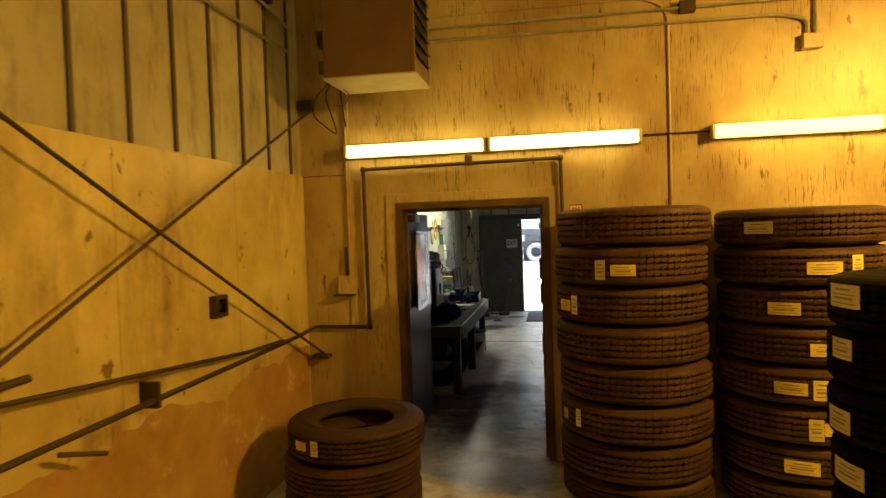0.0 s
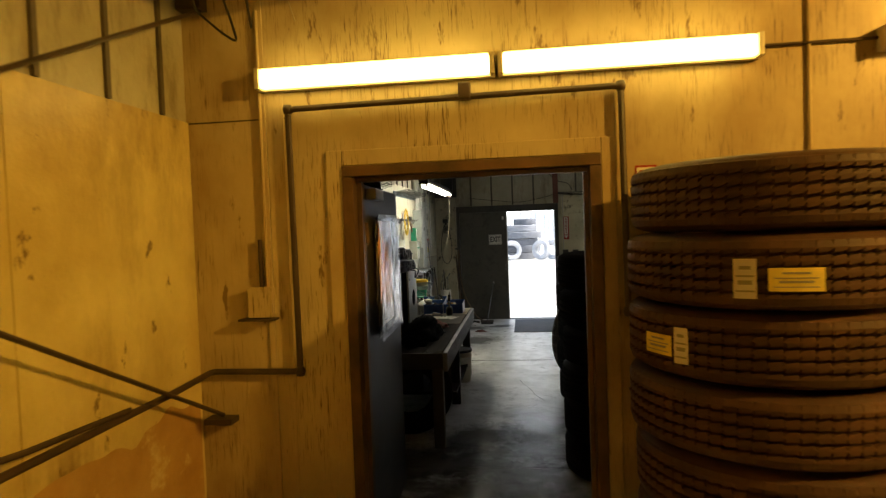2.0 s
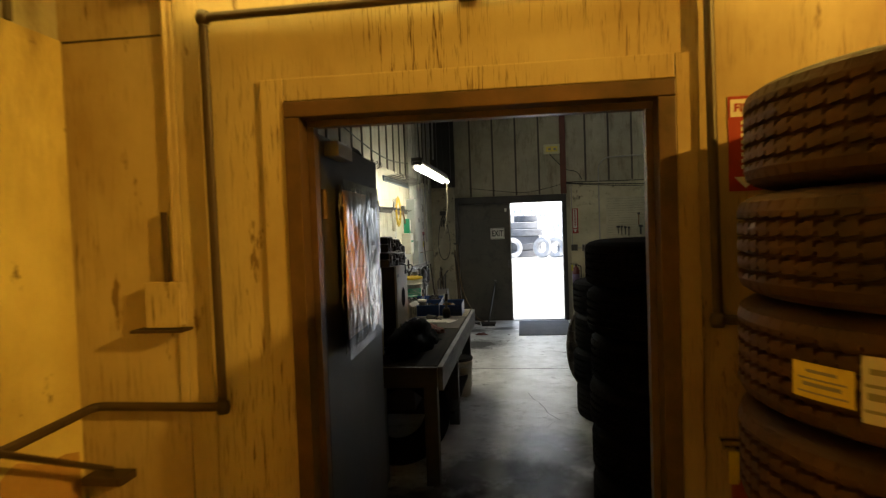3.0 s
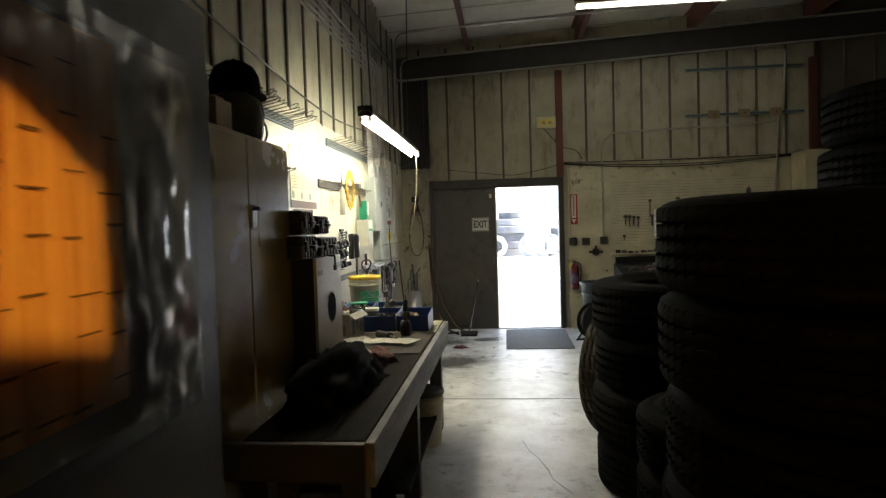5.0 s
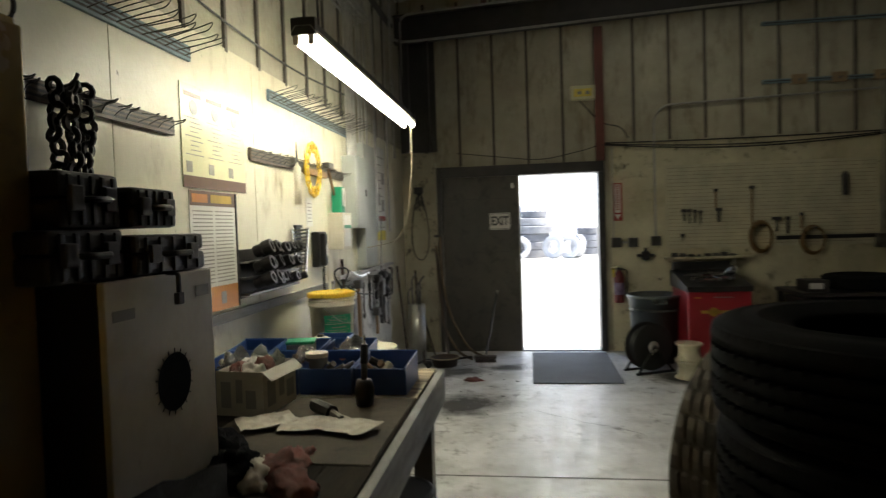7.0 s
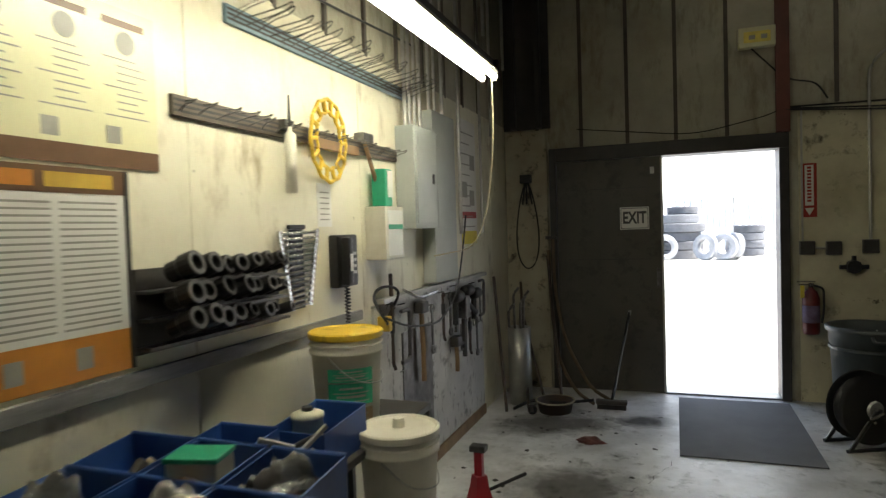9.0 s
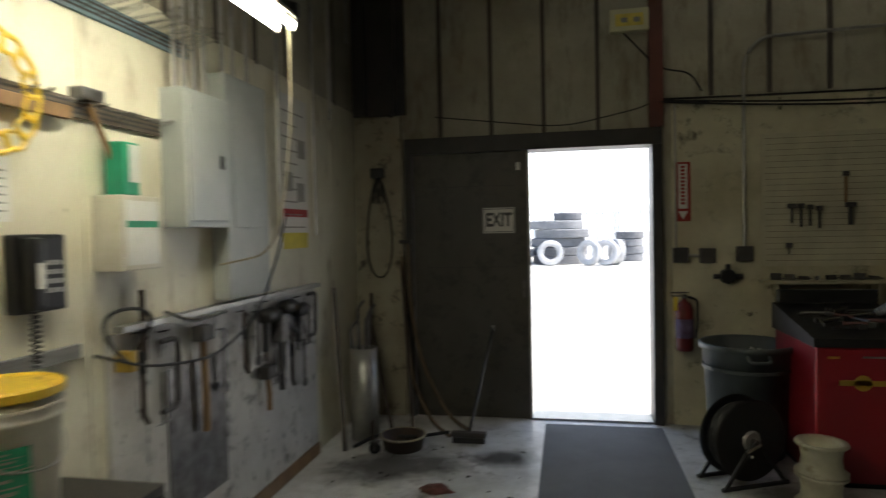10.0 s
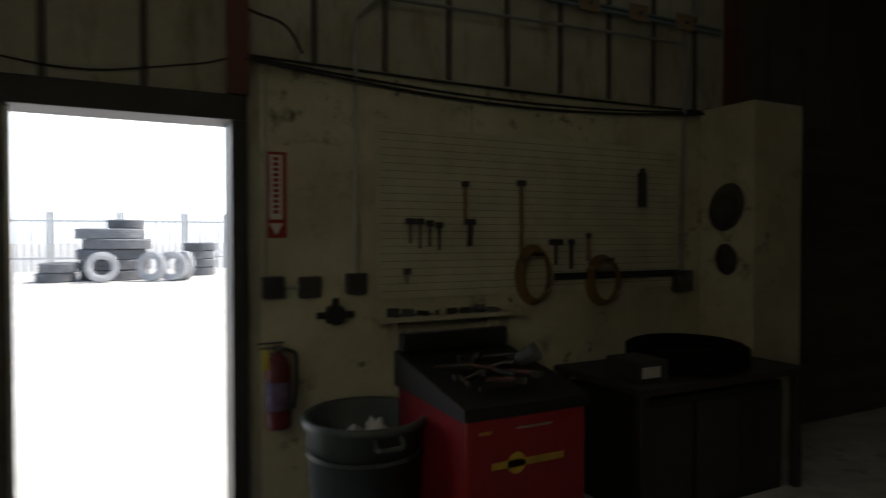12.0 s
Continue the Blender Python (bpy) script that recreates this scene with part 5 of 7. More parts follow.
def parts_bin(at, w, dd, hh, rz=0):
    """An open stacking bin with a sloped front."""
    e = thing("parts_bin", "dark blue open plastic parts bin", "parts bin", at, rz, group="parts bins on the bench")
    t = 0.006
    part("floor", boxed(0, w, 0, dd, 0, t), M["blue_plastic"], e)
    part("back", boxed(0, w, dd - t, dd, t, hh), M["blue_plastic"], e)
    part("front", boxed(0, w, 0, t, t, hh * 0.84), M["blue_plastic"], e)
    for x0 in (0, w - t):
        bm = boxed(x0, x0 + t, t, dd - t, t, hh)
        for v in bm.verts:
            if v.co.y < dd * 0.5 and v.co.z > hh * 0.5:
                v.co.z = hh * 0.86
        part("side", bm, M["blue_plastic"], e)
    part("rim", tubed([(0, dd, hh), (w, dd, hh)], 0.006, 6), M["blue_plastic"], e)
    return e


for i in range(4):
    parts_bin((-2.12 + 0.235 * i, 9.16, 0.8265), 0.225, 0.28, 0.13)
for i in range(3):
    parts_bin((-2.12 + 0.235 * i, 9.44, 0.8265), 0.22, 0.21, 0.15)
rnd = random.Random(11)
sp = thing("small_parts", "loose steel bolts and fittings in the blue bins", "bolts")
for i in range(40):
    bx = rnd.randrange(4)
    o = part("bolt", tubed([(0, 0, 0), (rnd.uniform(0.03, 0.08), rnd.uniform(-0.03, 0.03), rnd.uniform(0, 0.02))], rnd.uniform(0.006, 0.012), 6), M["tool_steel"], sp)
    o.matrix_basis = pose(-2.08 + 0.235 * bx + rnd.uniform(0, 0.1), 9.22 + rnd.uniform(0, 0.16), 0.835 + rnd.uniform(0, 0.03), 0, 0, rnd.uniform(0, 360))
for at, seed in (((-1.84, 9.10, 0.822), 2.0), ((-1.70, 9.33, 0.85), 6.0), ((-2.0, 9.30, 0.85), 8.0), ((-1.52, 9.52, 0.86), 4.0)):
    x = thing("clear_bag", "crumpled clear plastic bag on the bins", "plastic bag", at)
    part("bag", lump(0.075, 0.085, 0.13, seed), M["clear_film"], x, smooth=True)
x = thing("small_dish", "yellow plastic dish lying in a parts bin", "dish", (-2.0, 9.24, 0.829))
part("dish", lathed([(0, 0), (0.05, 0.0), (0.065, 0.03), (0.06, 0.03), (0.045, 0.006), (0, 0.006)], 20), M["yellow_plastic"], x, smooth=True)
x = thing("parts_carton", "small white carton standing in a parts bin", "carton", (-1.83, 9.47, 0.829), 14)
part("body", boxed(0, 0.13, 0, 0.10, 0, 0.15, bevel=0.004), M["white_plastic"], x)
part("lid", boxed(-0.004, 0.134, -0.004, 0.104, 0.151, 0.165, bevel=0.004), M["green_plastic"], x, "green carton lid")
x = thing("filter_can", "dark filter can with a pale cap in a bin", "filter", (-1.62, 9.30, 0.829))
part("can", lathed([(0, 0), (0.045, 0.0), (0.048, 0.01), (0.048, 0.13), (0, 0.13)], 22), M["dark_steel"], x, smooth=True)
part("cap", lathed([(0, 0.131), (0.05, 0.131), (0.05, 0.15), (0.02, 0.155), (0, 0.155)], 22), M["white_plastic"], x, "pale cap")
for i in range(26):
    bx, by = rnd.randrange(4), rnd.randrange(2)
    if by and bx == 3:
        bx = 2
    q = thing("bin_tool", "oily hand tool lying in a blue parts bin", "hand tool", (-2.01 + 0.235 * bx + rnd.uniform(-0.03, 0.03), (9.29 if by == 0 else 9.54) + rnd.uniform(-0.04, 0.04), 0.85 + rnd.uniform(0, 0.03)), rnd.uniform(0, 360), group="tools in the bins")
    L = rnd.uniform(0.05, 0.085)
    part("shank", tubed([(-L, 0, 0.0), (L * 0.4, 0, rnd.uniform(0.02, 0.07))], rnd.uniform(0.008, 0.014), 8), M[rnd.choice(("tool_steel", "dark_steel", "chrome"))], q)
    part("grip", tubed([(L * 0.4, 0, 0.045), (L, 0.0, 0.07)], rnd.uniform(0.014, 0.02), 8), M[rnd.choice(("black_plastic", "cloth_red", "tool_wood", "cord", "dark_steel"))], q)
x = thing("air_tool", "black air impact tool standing on the bench", "air tool", (-1.33, 9.02, 0.826))
part("head", lathed([(0, 0), (0.035, 0.0), (0.04, 0.06), (0.03, 0.10), (0.0, 0.10)], 18), M["black_plastic"], x, smooth=True)
part("shaft", tubed([(0, 0, 0.10), (0, 0.005, 0.17)], 0.013), M["tool_steel"], x)
part("grip", tubed([(0, 0.005, 0.165), (0.003, 0.008, 0.24)], 0.016), M["black_plastic"], x)
part("nozzle", tubed([(0.003, 0.008, 0.24), (0.004, 0.008, 0.275)], 0.006), M["chrome"], x)
x = thing("grinder", "small dark hand grinder lying on the bench", "hand tool", (-1.50, 8.92, 0.853))
part("body", tubed([(0, 0, 0), (0.10, -0.10, 0)], 0.026), M["dark_steel"], x)
part("nose", tubed([(0.10, -0.10, 0), (0.15, -0.15, -0.01)], 0.014), M["tool_steel"], x)
x = thing("grease_gun", "bright steel grease fitting standing by the white box", "hand tool", (-1.52, 7.62, 0.821))
part("barrel", lathed([(0, 0), (0.02, 0), (0.02, 0.11), (0.012, 0.13), (0, 0.13)], 14), M["chrome"], x, smooth=True)
part("tip", tubed([(0, 0, 0.13), (0.01, 0, 0.17)], 0.005), M["chrome"], x)

# ---- side cart, buckets, floor jack ----
x = thing("side_cart", "dark steel cart with clutter beside the bench", "cart", (-2.18, 9.74, 0))
part("top_tray", boxed(0, 0.44, 0, 1.25, 0.695, 0.725, bevel=0.004), M["dark_steel"], x)
part("lower_tray", boxed(0, 0.44, 0, 1.25, 0.18, 0.20), M["dark_steel"], x)
for lx in (0.0, 0.41):
    for ly in (0.0, 1.22):
        part("post", boxed(lx, lx + 0.03, ly, ly + 0.03, 0, 0.694), M["dark_steel"], x)
parts_bin((-2.16, 9.76, 0.726), 0.24, 0.30, 0.15, 0)
parts_bin((-1.99, 10.10, 0.726), 0.22, 0.30, 0.15, 0)
x = thing("lantern_can", "small cream round can in a blue bin", "can", (-1.93, 10.25, 0.733))
part("can", lathed([(0, 0), (0.055, 0), (0.055, 0.12), (0.06, 0.125), (0.06, 0.14), (0.035, 0.15), (0, 0.15)], 20), M["cream_wheel"], x, smooth=True)
part("cap", lathed([(0, 0.151), (0.022, 0.151), (0.02, 0.165), (0, 0.165)], 14), M["dark_steel"], x)
rnd = random.Random(5)
x = thing("tool_heap", "heap of steel tools and wrenches on the cart", "hand tools", (-1.9, 9.72, 0.755))
for i in range(12):
    a = rnd.uniform(0, 6.28)
    q = Vector((rnd.uniform(-0.1, 0.12), rnd.uniform(0.1, 0.35), rnd.uniform(-0.01, 0.08)))
    part("tool", tubed([q, q + Vector((math.cos(a) * 0.11, math.sin(a) * 0.11, rnd.uniform(0, 0.06)))], rnd.uniform(0.008, 0.014), 8), M["tool_steel"], x)


def bucket(at, lid, label, lidlabel, group=""):
    e = thing("bucket", label, "bucket", at, group=group)
    part("pail", lathed([(0, 0), (0.125, 0.0), (0.13, 0.01), (0.147, 0.30), (0.155, 0.30), (0.155, 0.312), (0.149, 0.314), (0.150, 0.36), (0.0, 0.36)], 36), M["white_plastic"], e, smooth=True)
    part("rib", lathed([(0.149, 0.335), (0.157, 0.335), (0.157, 0.342), (0.149, 0.342)], 36, closed=True), M["white_plastic"], e)
    part("lid", lathed([(0, 0.36), (0.155, 0.36), (0.158, 0.365), (0.158, 0.385), (0.15, 0.39), (0.14, 0.383), (0.0, 0.383)], 36), M[lid], e, lidlabel)
    part("bail", tubed(arc([(0.0, -0.157, 0.30), (0.10, -0.13, 0.20), (0.165, 0, 0.17), (0.10, 0.13, 0.20), (0.0, 0.157, 0.30)], 0.08), 0.003, 6), M["conduit"], e, "wire bail")
    return e


b1 = bucket((-1.98, 10.64, 0.726), "yellow_plastic", "white pail with green label and grubby yellow lid", "grubby yellow lid")
for z0, z1, mat in ((0.10, 0.19, "green_plastic"), (0.195, 0.25, "green_plastic"), (0.03, 0.085, "cardboard")):
    curved_label(b1, 0.1345 + 0.052 * (z0 + z1) / 2, -55, 0.19, z0, z1 - z0, M[mat], name="print_panel")
b2 = bucket((-1.665, 10.46, 0.0), "white_plastic", "dirty white pail standing on the floor", "white lid", "stacked white pails")
b3 = bucket((-1.665, 10.46, 0.396), "white_plastic", "white pail with spout lid stacked on another pail", "white lid", "stacked white pails")
part("spout", lathed([(0, 0.384), (0.025, 0.384), (0.022, 0.42), (0.0, 0.42)], 14), M["white_plastic"], b3)
# This pail's lid is coloured dark as the shade of an open top.
b4 = bucket((-1.26, 9.25, 0.0), "dark_steel", "grimy grey pail under the bench end", "dark lid painted as the shaded opening")
x = thing("axle_stand", "red steel axle stand on the floor by the pails", "axle stand", (-1.60, 11.25, 0))
part("base", lathed([(0, 0), (0.13, 0), (0.12, 0.02), (0.05, 0.24), (0.04, 0.30), (0, 0.30)], 4), M["red_paint"], x)
part("column", boxed(-0.02, 0.02, -0.02, 0.02, 0.30, 0.42, bevel=0.003), M["red_paint"], x)
part("saddle", boxed(-0.04, 0.04, -0.03, 0.03, 0.42, 0.45, bevel=0.004), M["tool_steel"], x)
part("lever", tubed([(0.03, 0, 0.22), (0.22, 0.08, 0.30)], 0.009), M["black_plastic"], x)

# ---- left wall: posters, rails, tools ----
WX = LEFT + 0.015


def poster(y0, y1, z0, z1, label):
    e = thing("poster", label, "poster", (WX, y0, z0))
    return e, y1 - y0, z1 - z0


e, w, h = poster(9.235, 9.855, 1.735, 2.205, "pale yellow printed service chart on the wall")
part("sheet", boxed(0, 0.004, 0, w, 0, h), M["poster_cream"], e)
part("band", boxed(0.0045, 0.0055, 0.0, w, 0.0, 0.055), M["poster_brown"], e, "brown bottom band")
for c in range(3):
    y0 = 0.03 + 0.2 * c
    part("heading", boxed(0.0045, 0.0055, y0, y0 + 0.15, h - 0.055, h - 0.035), M["poster_brown"], e)
    part("picture", lathed([(0, 0.0045), (0.035, 0.0045), (0.035, 0.0055), (0, 0.0055)], 18, origin=(0, y0 + 0.08, h - 0.10), axis="x"), M["grey_print"], e)
    part("picture", boxed(0.0045, 0.0055, y0, y0 + 0.05, 0.07, 0.12), M["grey_print"], e)
    for r in range(9):
        part("print_bar", boxed(0.0045, 0.0055, y0 + (0.0 if r % 4 == 0 else 0.045), y0 + 0.155 - 0.02 * (r % 3), 0.15 + 0.021 * r, 0.154 + 0.021 * r), M["grey_print"], e)
e, w, h = poster(9.275, 9.715, 1.145, 1.725, "white list poster with orange and black bands")
part("sheet", boxed(0, 0.004, 0, w, 0, h), M["paper"], e)
part("header", boxed(0.0045, 0.0055, 0, w, h - 0.07, h), M["poster_brown"], e, "dark header band")
part("header_flame", boxed(0.0056, 0.0064, 0.02, 0.16, h - 0.055, h - 0.015), M["poster_orange"], e)
part("header_title", boxed(0.0056, 0.0064, 0.19, 0.40, h - 0.055, h - 0.015), M["gold"], e)
part("footer", boxed(0.0045, 0.0055, 0, w, 0, 0.12), M["poster_orange"], e, "orange footer band")
for yy in (0.06, 0.26):
    part("footer_picture", boxed(0.0056, 0.0064, yy, yy + 0.05, 0.03, 0.09), M["grey_print"], e)
for c in range(2):
    for r in range(20):
        part("print_bar", boxed(0.0045, 0.0055, 0.025 + 0.205 * c, 0.205 + 0.205 * c, 0.14 + 0.018 * r, 0.146 + 0.018 * r), M["grey_print"], e)
part("edge_strip", boxed(0.0045, 0.010, w, w + 0.012, 0.0, h), M["dark_steel"], e)
e, w, h = poster(10.785, 10.905, 1.555, 1.755, "small white notice in a sleeve on the wall")
part("sheet", boxed(0, 0.003, 0, w, 0, h), M["paper"], e)
for r in range(6):
    part("print_bar", boxed(0.0032, 0.004, 0.02, w - 0.02, 0.03 + 0.025 * r, 0.036 + 0.025 * r), M["grey_print"], e)
e, w, h = poster(12.790, 13.210, 1.405, 2.365, "tall white safety poster with a yellow foot")
part("sheet", boxed(0, 0.004, 0, w, 0, h), M["paper"], e)
part("foot", boxed(0.0045, 0.0055, 0.02, w - 0.02, 0.0, 0.10), M["yellow_print"], e, "yellow band")
part("band", boxed(0.0045, 0.0055, 0.04, w - 0.02, 0.20, 0.25), M["sign_red"], e, "red band")
for yy, zz in ((0.06, 0.36), (0.24, 0.30), (0.26, 0.58)):
    part("picture", boxed(0.0045, 0.0055, yy, yy + 0.12, zz, zz + 0.12), M["grey_print"], e)
for r in range(10):
    part("print_bar", boxed(0.0045, 0.0055, 0.04, 0.36 - 0.05 * (r % 3), 0.13 + 0.08 * r, 0.14 + 0.08 * r), M["grey_print"], e)
x = thing("wall_strip", "pale worn wooden strip along the wall over the bench", "wall strip", (WX, 7.800, 1.100))
part("strip", boxed(0, 0.022, 0, 3.35, -0.02, 0.03, bevel=0.003), M["edge_wood"], x)


hrnd = random.Random(31)


def hook_rail(y0, y1, z, mat, hooks, label, reach=1.0):
    e = thing("hook_rail", label, "hook rail", (WX, y0, z))
    L = y1 - y0
    part("strip", boxed(0, 0.018, 0, L, -0.035, 0.035, bevel=0.004), M[mat], e)
    for gz in (-0.018, 0.0, 0.018):
        part("groove", boxed(0.0185, 0.020, 0.004, L - 0.004, gz - 0.004, gz + 0.004), M["dark_steel"], e)
    for i in range(hooks):
        yy = 0.04 + (L - 0.08) * i / (hooks - 1)
        q = reach * hrnd.uniform(0.85, 1.1)
        lean = hrnd.uniform(-0.02, 0.05)
        part("hook", tubed(arc([(0.018, yy - 0.012, -0.02), (0.12 * q, yy - 0.008 + lean, 0.012 * q), (0.20 * q, yy + lean, 0.03 * q), (0.22 * q, yy + lean + 0.006, 0.065 * q), (0.16 * q, yy + lean + 0.012, 0.05 * q), (0.018, yy + 0.014, 0.02)], 0.02, 3), 0.0026, 5), M["tool_steel"], e)
    return e


hook_rail(10.19, 11.86, 2.335, "blue_strut", 22, "blue-grey steel rail with wire hooks")
hook_rail(9.91, 11.64, 1.957, "brown_strut", 20, "brown grooved rail with small wire hooks", 0.4)
hook_rail(8.10, 9.16, 1.985, "brown_strut", 15, "brown grooved rail with wire hooks", 0.4)
hook_rail(7.75, 9.32, 2.34, "blue_strut", 20, "steel rail with long wire hooks")
x = thing("chain_strap", "bundle of dark tyre chains hung on the hook rail", "chain", (WX + 0.06, 8.46, 2.0))
for strand, (dy, dx) in enumerate(((-0.045, 0.0), (-0.01, 0.03), (0.03, 0.0), (0.055, 0.03))):
    for i in range(10 - strand % 2 * 2):
        k = part("link", lathed([(0.015, -0.007), (0.029, -0.007), (0.032, 0.0), (0.029, 0.007), (0.015, 0.007)], 10, axis="x" if i % 2 else "y", closed=True), M["black_socket"], x)
        k.matrix_basis = pose(dx, dy + 0.012 * math.sin(i * 1.3 + strand), -0.038 * i, hrnd.uniform(-20, 20), 0, hrnd.uniform(-25, 25))
part("hanger", tubed(arc([(-0.045, 0, 0.0), (0.03, 0.0, 0.012), (0.05, 0, 0.045)], 0.02), 0.006, 6), M["dark_steel"], x)
x = thing("caulking_gun", "white sealant cartridge hung on the rail", "sealant tube", (WX + 0.05, 10.515, 1.695))
part("cartridge", lathed([(0, 0), (0.024, 0), (0.024, 0.24), (0.01, 0.25), (0.008, 0.27), (0, 0.27)], 18), M["white_plastic"], x, smooth=True)
part("nozzle", lathed([(0.0, 0.27), (0.008, 0.27), (0.003, 0.40), (0, 0.40)], 10), M["dark_steel"], x)
part("bracket", boxed(-0.05, 0.0, -0.03, 0.03, 0.26, 0.30, bevel=0.004), M["tool_steel"], x)
x = thing("template_ring", "yellow plastic ring with holes hung on the rail", "plastic ring", (WX + 0.05, 10.825, 1.945))
def oval(k, r, dx):
    return (dx, 0.82 * r * math.cos(k), r * math.sin(k))


for r0, rad in ((0.185, 0.009), (0.128, 0.008)):
    part("band", tubed([oval(2 * math.pi * k / 48, r0 + 0.005 * math.cos(12 * 2 * math.pi * k / 48), 0) for k in range(49)], rad, 6), M["yellow_plastic"], x)
for k in range(14):
    an = 2 * math.pi * k / 14
    part("bridge", tubed([oval(an - 0.03, 0.124, 0.0), oval(an + 0.03, 0.186, 0.0)], 0.010, 6), M["yellow_plastic"], x)
x = thing("wood_block", "short brown wooden block hung behind the hose", "wood block", (WX + 0.021, 10.695, 1.905))
part("block", boxed(0, 0.03, 0, 0.42, 0, 0.045, bevel=0.004), M["tool_wood"], x)
x = thing("hammer", "wooden handled hammer hung on the wall rail", "hammer", (WX + 0.03, 11.215, 1.985))
part("handle", tubed([(0, 0.0, 0.0), (0.02, 0.14, -0.30)], 0.012), M["tool_wood"], x)
part("head", boxed(-0.03, 0.03, -0.06, 0.05, 0.0, 0.045, bevel=0.008), M["tool_steel"], x)
srnd = random.Random(21)
x = thing("socket_rack", "dark impact sockets in rows on a wall rack", "socket rack", (WX, 9.735, 1.175))
part("backplate", boxed(0, 0.010, 0, 0.72, 0.0, 0.26, bevel=0.003), M["dark_steel"], x)
for row in range(3):
    part("tray", boxed(0.010, 0.06, 0.0, 0.72, 0.015 + 0.085 * row, 0.025 + 0.085 * row), M["tool_steel"], x)
    yy = 0.02
    for k in range(8):
        r0 = (0.042 - 0.0028 * k) * srnd.uniform(0.88, 1.08)
        yy += r0 + 0.006
        L = srnd.uniform(0.08, 0.12)
        so = part("socket", lathed([(r0 * 0.7, 0), (r0 * 0.82, 0.006), (r0 * 0.82, L * 0.45), (r0, L * 0.55), (r0, L - 0.004), (r0 * 0.95, L), (r0 * 0.62, L), (r0 * 0.60, L * 0.5), (0, L * 0.5)], 16, axis="x"), M["black_socket"], x)
        so.matrix_basis = pose(0.05, yy + 0.03, 0.03 + 0.085 * row + r0, 0, -srnd.uniform(14, 24), srnd.uniform(-6, 14))
        part("rim", lathed([(r0 * 0.64, L + 0.001), (r0 * 0.95, L + 0.001), (r0 * 0.95, L + 0.004), (r0 * 0.64, L + 0.004)], 16, axis="x", closed=True), M["tool_steel"], so, "worn bright rim")
        yy += r0
x = thing("wrench_rack", "graded chrome wrenches on a black wall rack", "wrench rack", (WX, 10.595, 1.205))
part("holder", boxed(0, 0.012, -0.05, 0.05, 0, 0.34, bevel=0.004), M["black_plastic"], x)
part("grip", boxed(0.0, 0.02, -0.06, 0.06, 0.34, 0.36, bevel=0.006), M["black_plastic"], x)
for i in range(14):
    L = 0.068 + 0.0055 * i
    zz = 0.015 + 0.0235 * i
    bm = bmesh.new()
    tube(bm, [(0.022, -L, zz), (0.022, L, zz + 0.008)], 0.0075, 6)
    lathe(bm, [(0.0, 0.016), (0.015, 0.016), (0.015, 0.030), (0.0, 0.028)], 8, origin=(0, -L, zz), axis="x")
    lathe(bm, [(0.0, 0.016), (0.015, 0.016), (0.015, 0.030), (0.0, 0.028)], 8, origin=(0, L, zz + 0.008), axis="x")
    part("wrench", bm, M["chrome"], x)
x = thing("telephone", "black wall telephone with a coiled cord", "telephone", (WX, 10.965, 1.265))
part("base", boxed(0, 0.05, -0.10, 0.10, 0, 0.25, bevel=0.012), M["black_plastic"], x)
part("handset", boxed(0.055, 0.10, -0.085, -0.03, 0.01, 0.24, bevel=0.018), M["black_plastic"], x)
for r in range(4):
    for c in range(3):
        part("key", boxed(0.0505, 0.056, 0.0 + 0.028 * c, 0.018 + 0.028 * c, 0.06 + 0.03 * r, 0.075 + 0.03 * r), M["conduit"], x)
part("card", boxed(0.1005, 0.102, -0.07, -0.045, 0.08, 0.16), M["paper"], x)
part("coiled_cord", tubed([(0.07 + 0.012 * math.cos(1.6 * k), -0.055 + 0.012 * math.sin(1.6 * k), 0.01 - 0.004 * k) for k in range(44)], 0.004, 5), M["black_cable"], x)
x = thing("first_aid_box", "white wall box with a green striped card", "wall box", (WX, 11.245, 1.375))
part("body", boxed(0, 0.12, 0, 0.23, 0, 0.28, bevel=0.006), M["white_plastic"], x)
part("card", boxed(0.1205, 0.122, 0.03, 0.21, 0.02, 0.26), M["paper"], x)
part("stripe", boxed(0.1222, 0.123, 0.03, 0.21, 0.16, 0.185), M["green_plastic"], x, "green stripe")
x = thing("tape_dispenser", "green and white dispenser on the wall box", "dispenser", (WX + 0.02, 11.295, 1.655))
part("body", boxed(0, 0.08, 0, 0.09, 0.002, 0.20, bevel=0.008), M["green_plastic"], x)
part("front", boxed(0.0805, 0.084, 0.03, 0.088, 0.05, 0.19), M["paper"], x)
x = thing("electric_panel", "grey steel breaker panel with a closed door", "breaker panel", (WX, 11.655, 1.535))
part("cabinet", boxed(0, 0.12, 0, 0.34, 0, 0.60, bevel=0.006), M["panel_grey"], x)
dd = part("door", boxed(0.121, 0.128, 0.025, 0.315, 0.03, 0.57, bevel=0.003), M["panel_grey"], x)
part("latch", boxed(0.1285, 0.136, 0.26, 0.285, 0.27, 0.33, bevel=0.002), M["dark_steel"], dd)
x = thing("wireway_panel", "tall grey steel wireway cover on the wall", "panel", (WX, 12.035, 1.185))
part("cover", boxed(0, 0.09, 0, 0.42, 0, 1.10, bevel=0.005), M["panel_grey"], x)
part("fold", boxed(0.0905, 0.094, 0.06, 0.36, 0.35, 0.95, bevel=0.002), M["panel_grey"], x)
x = thing("riser_conduits", "galvanised conduits rising from the breaker panel", "conduit")
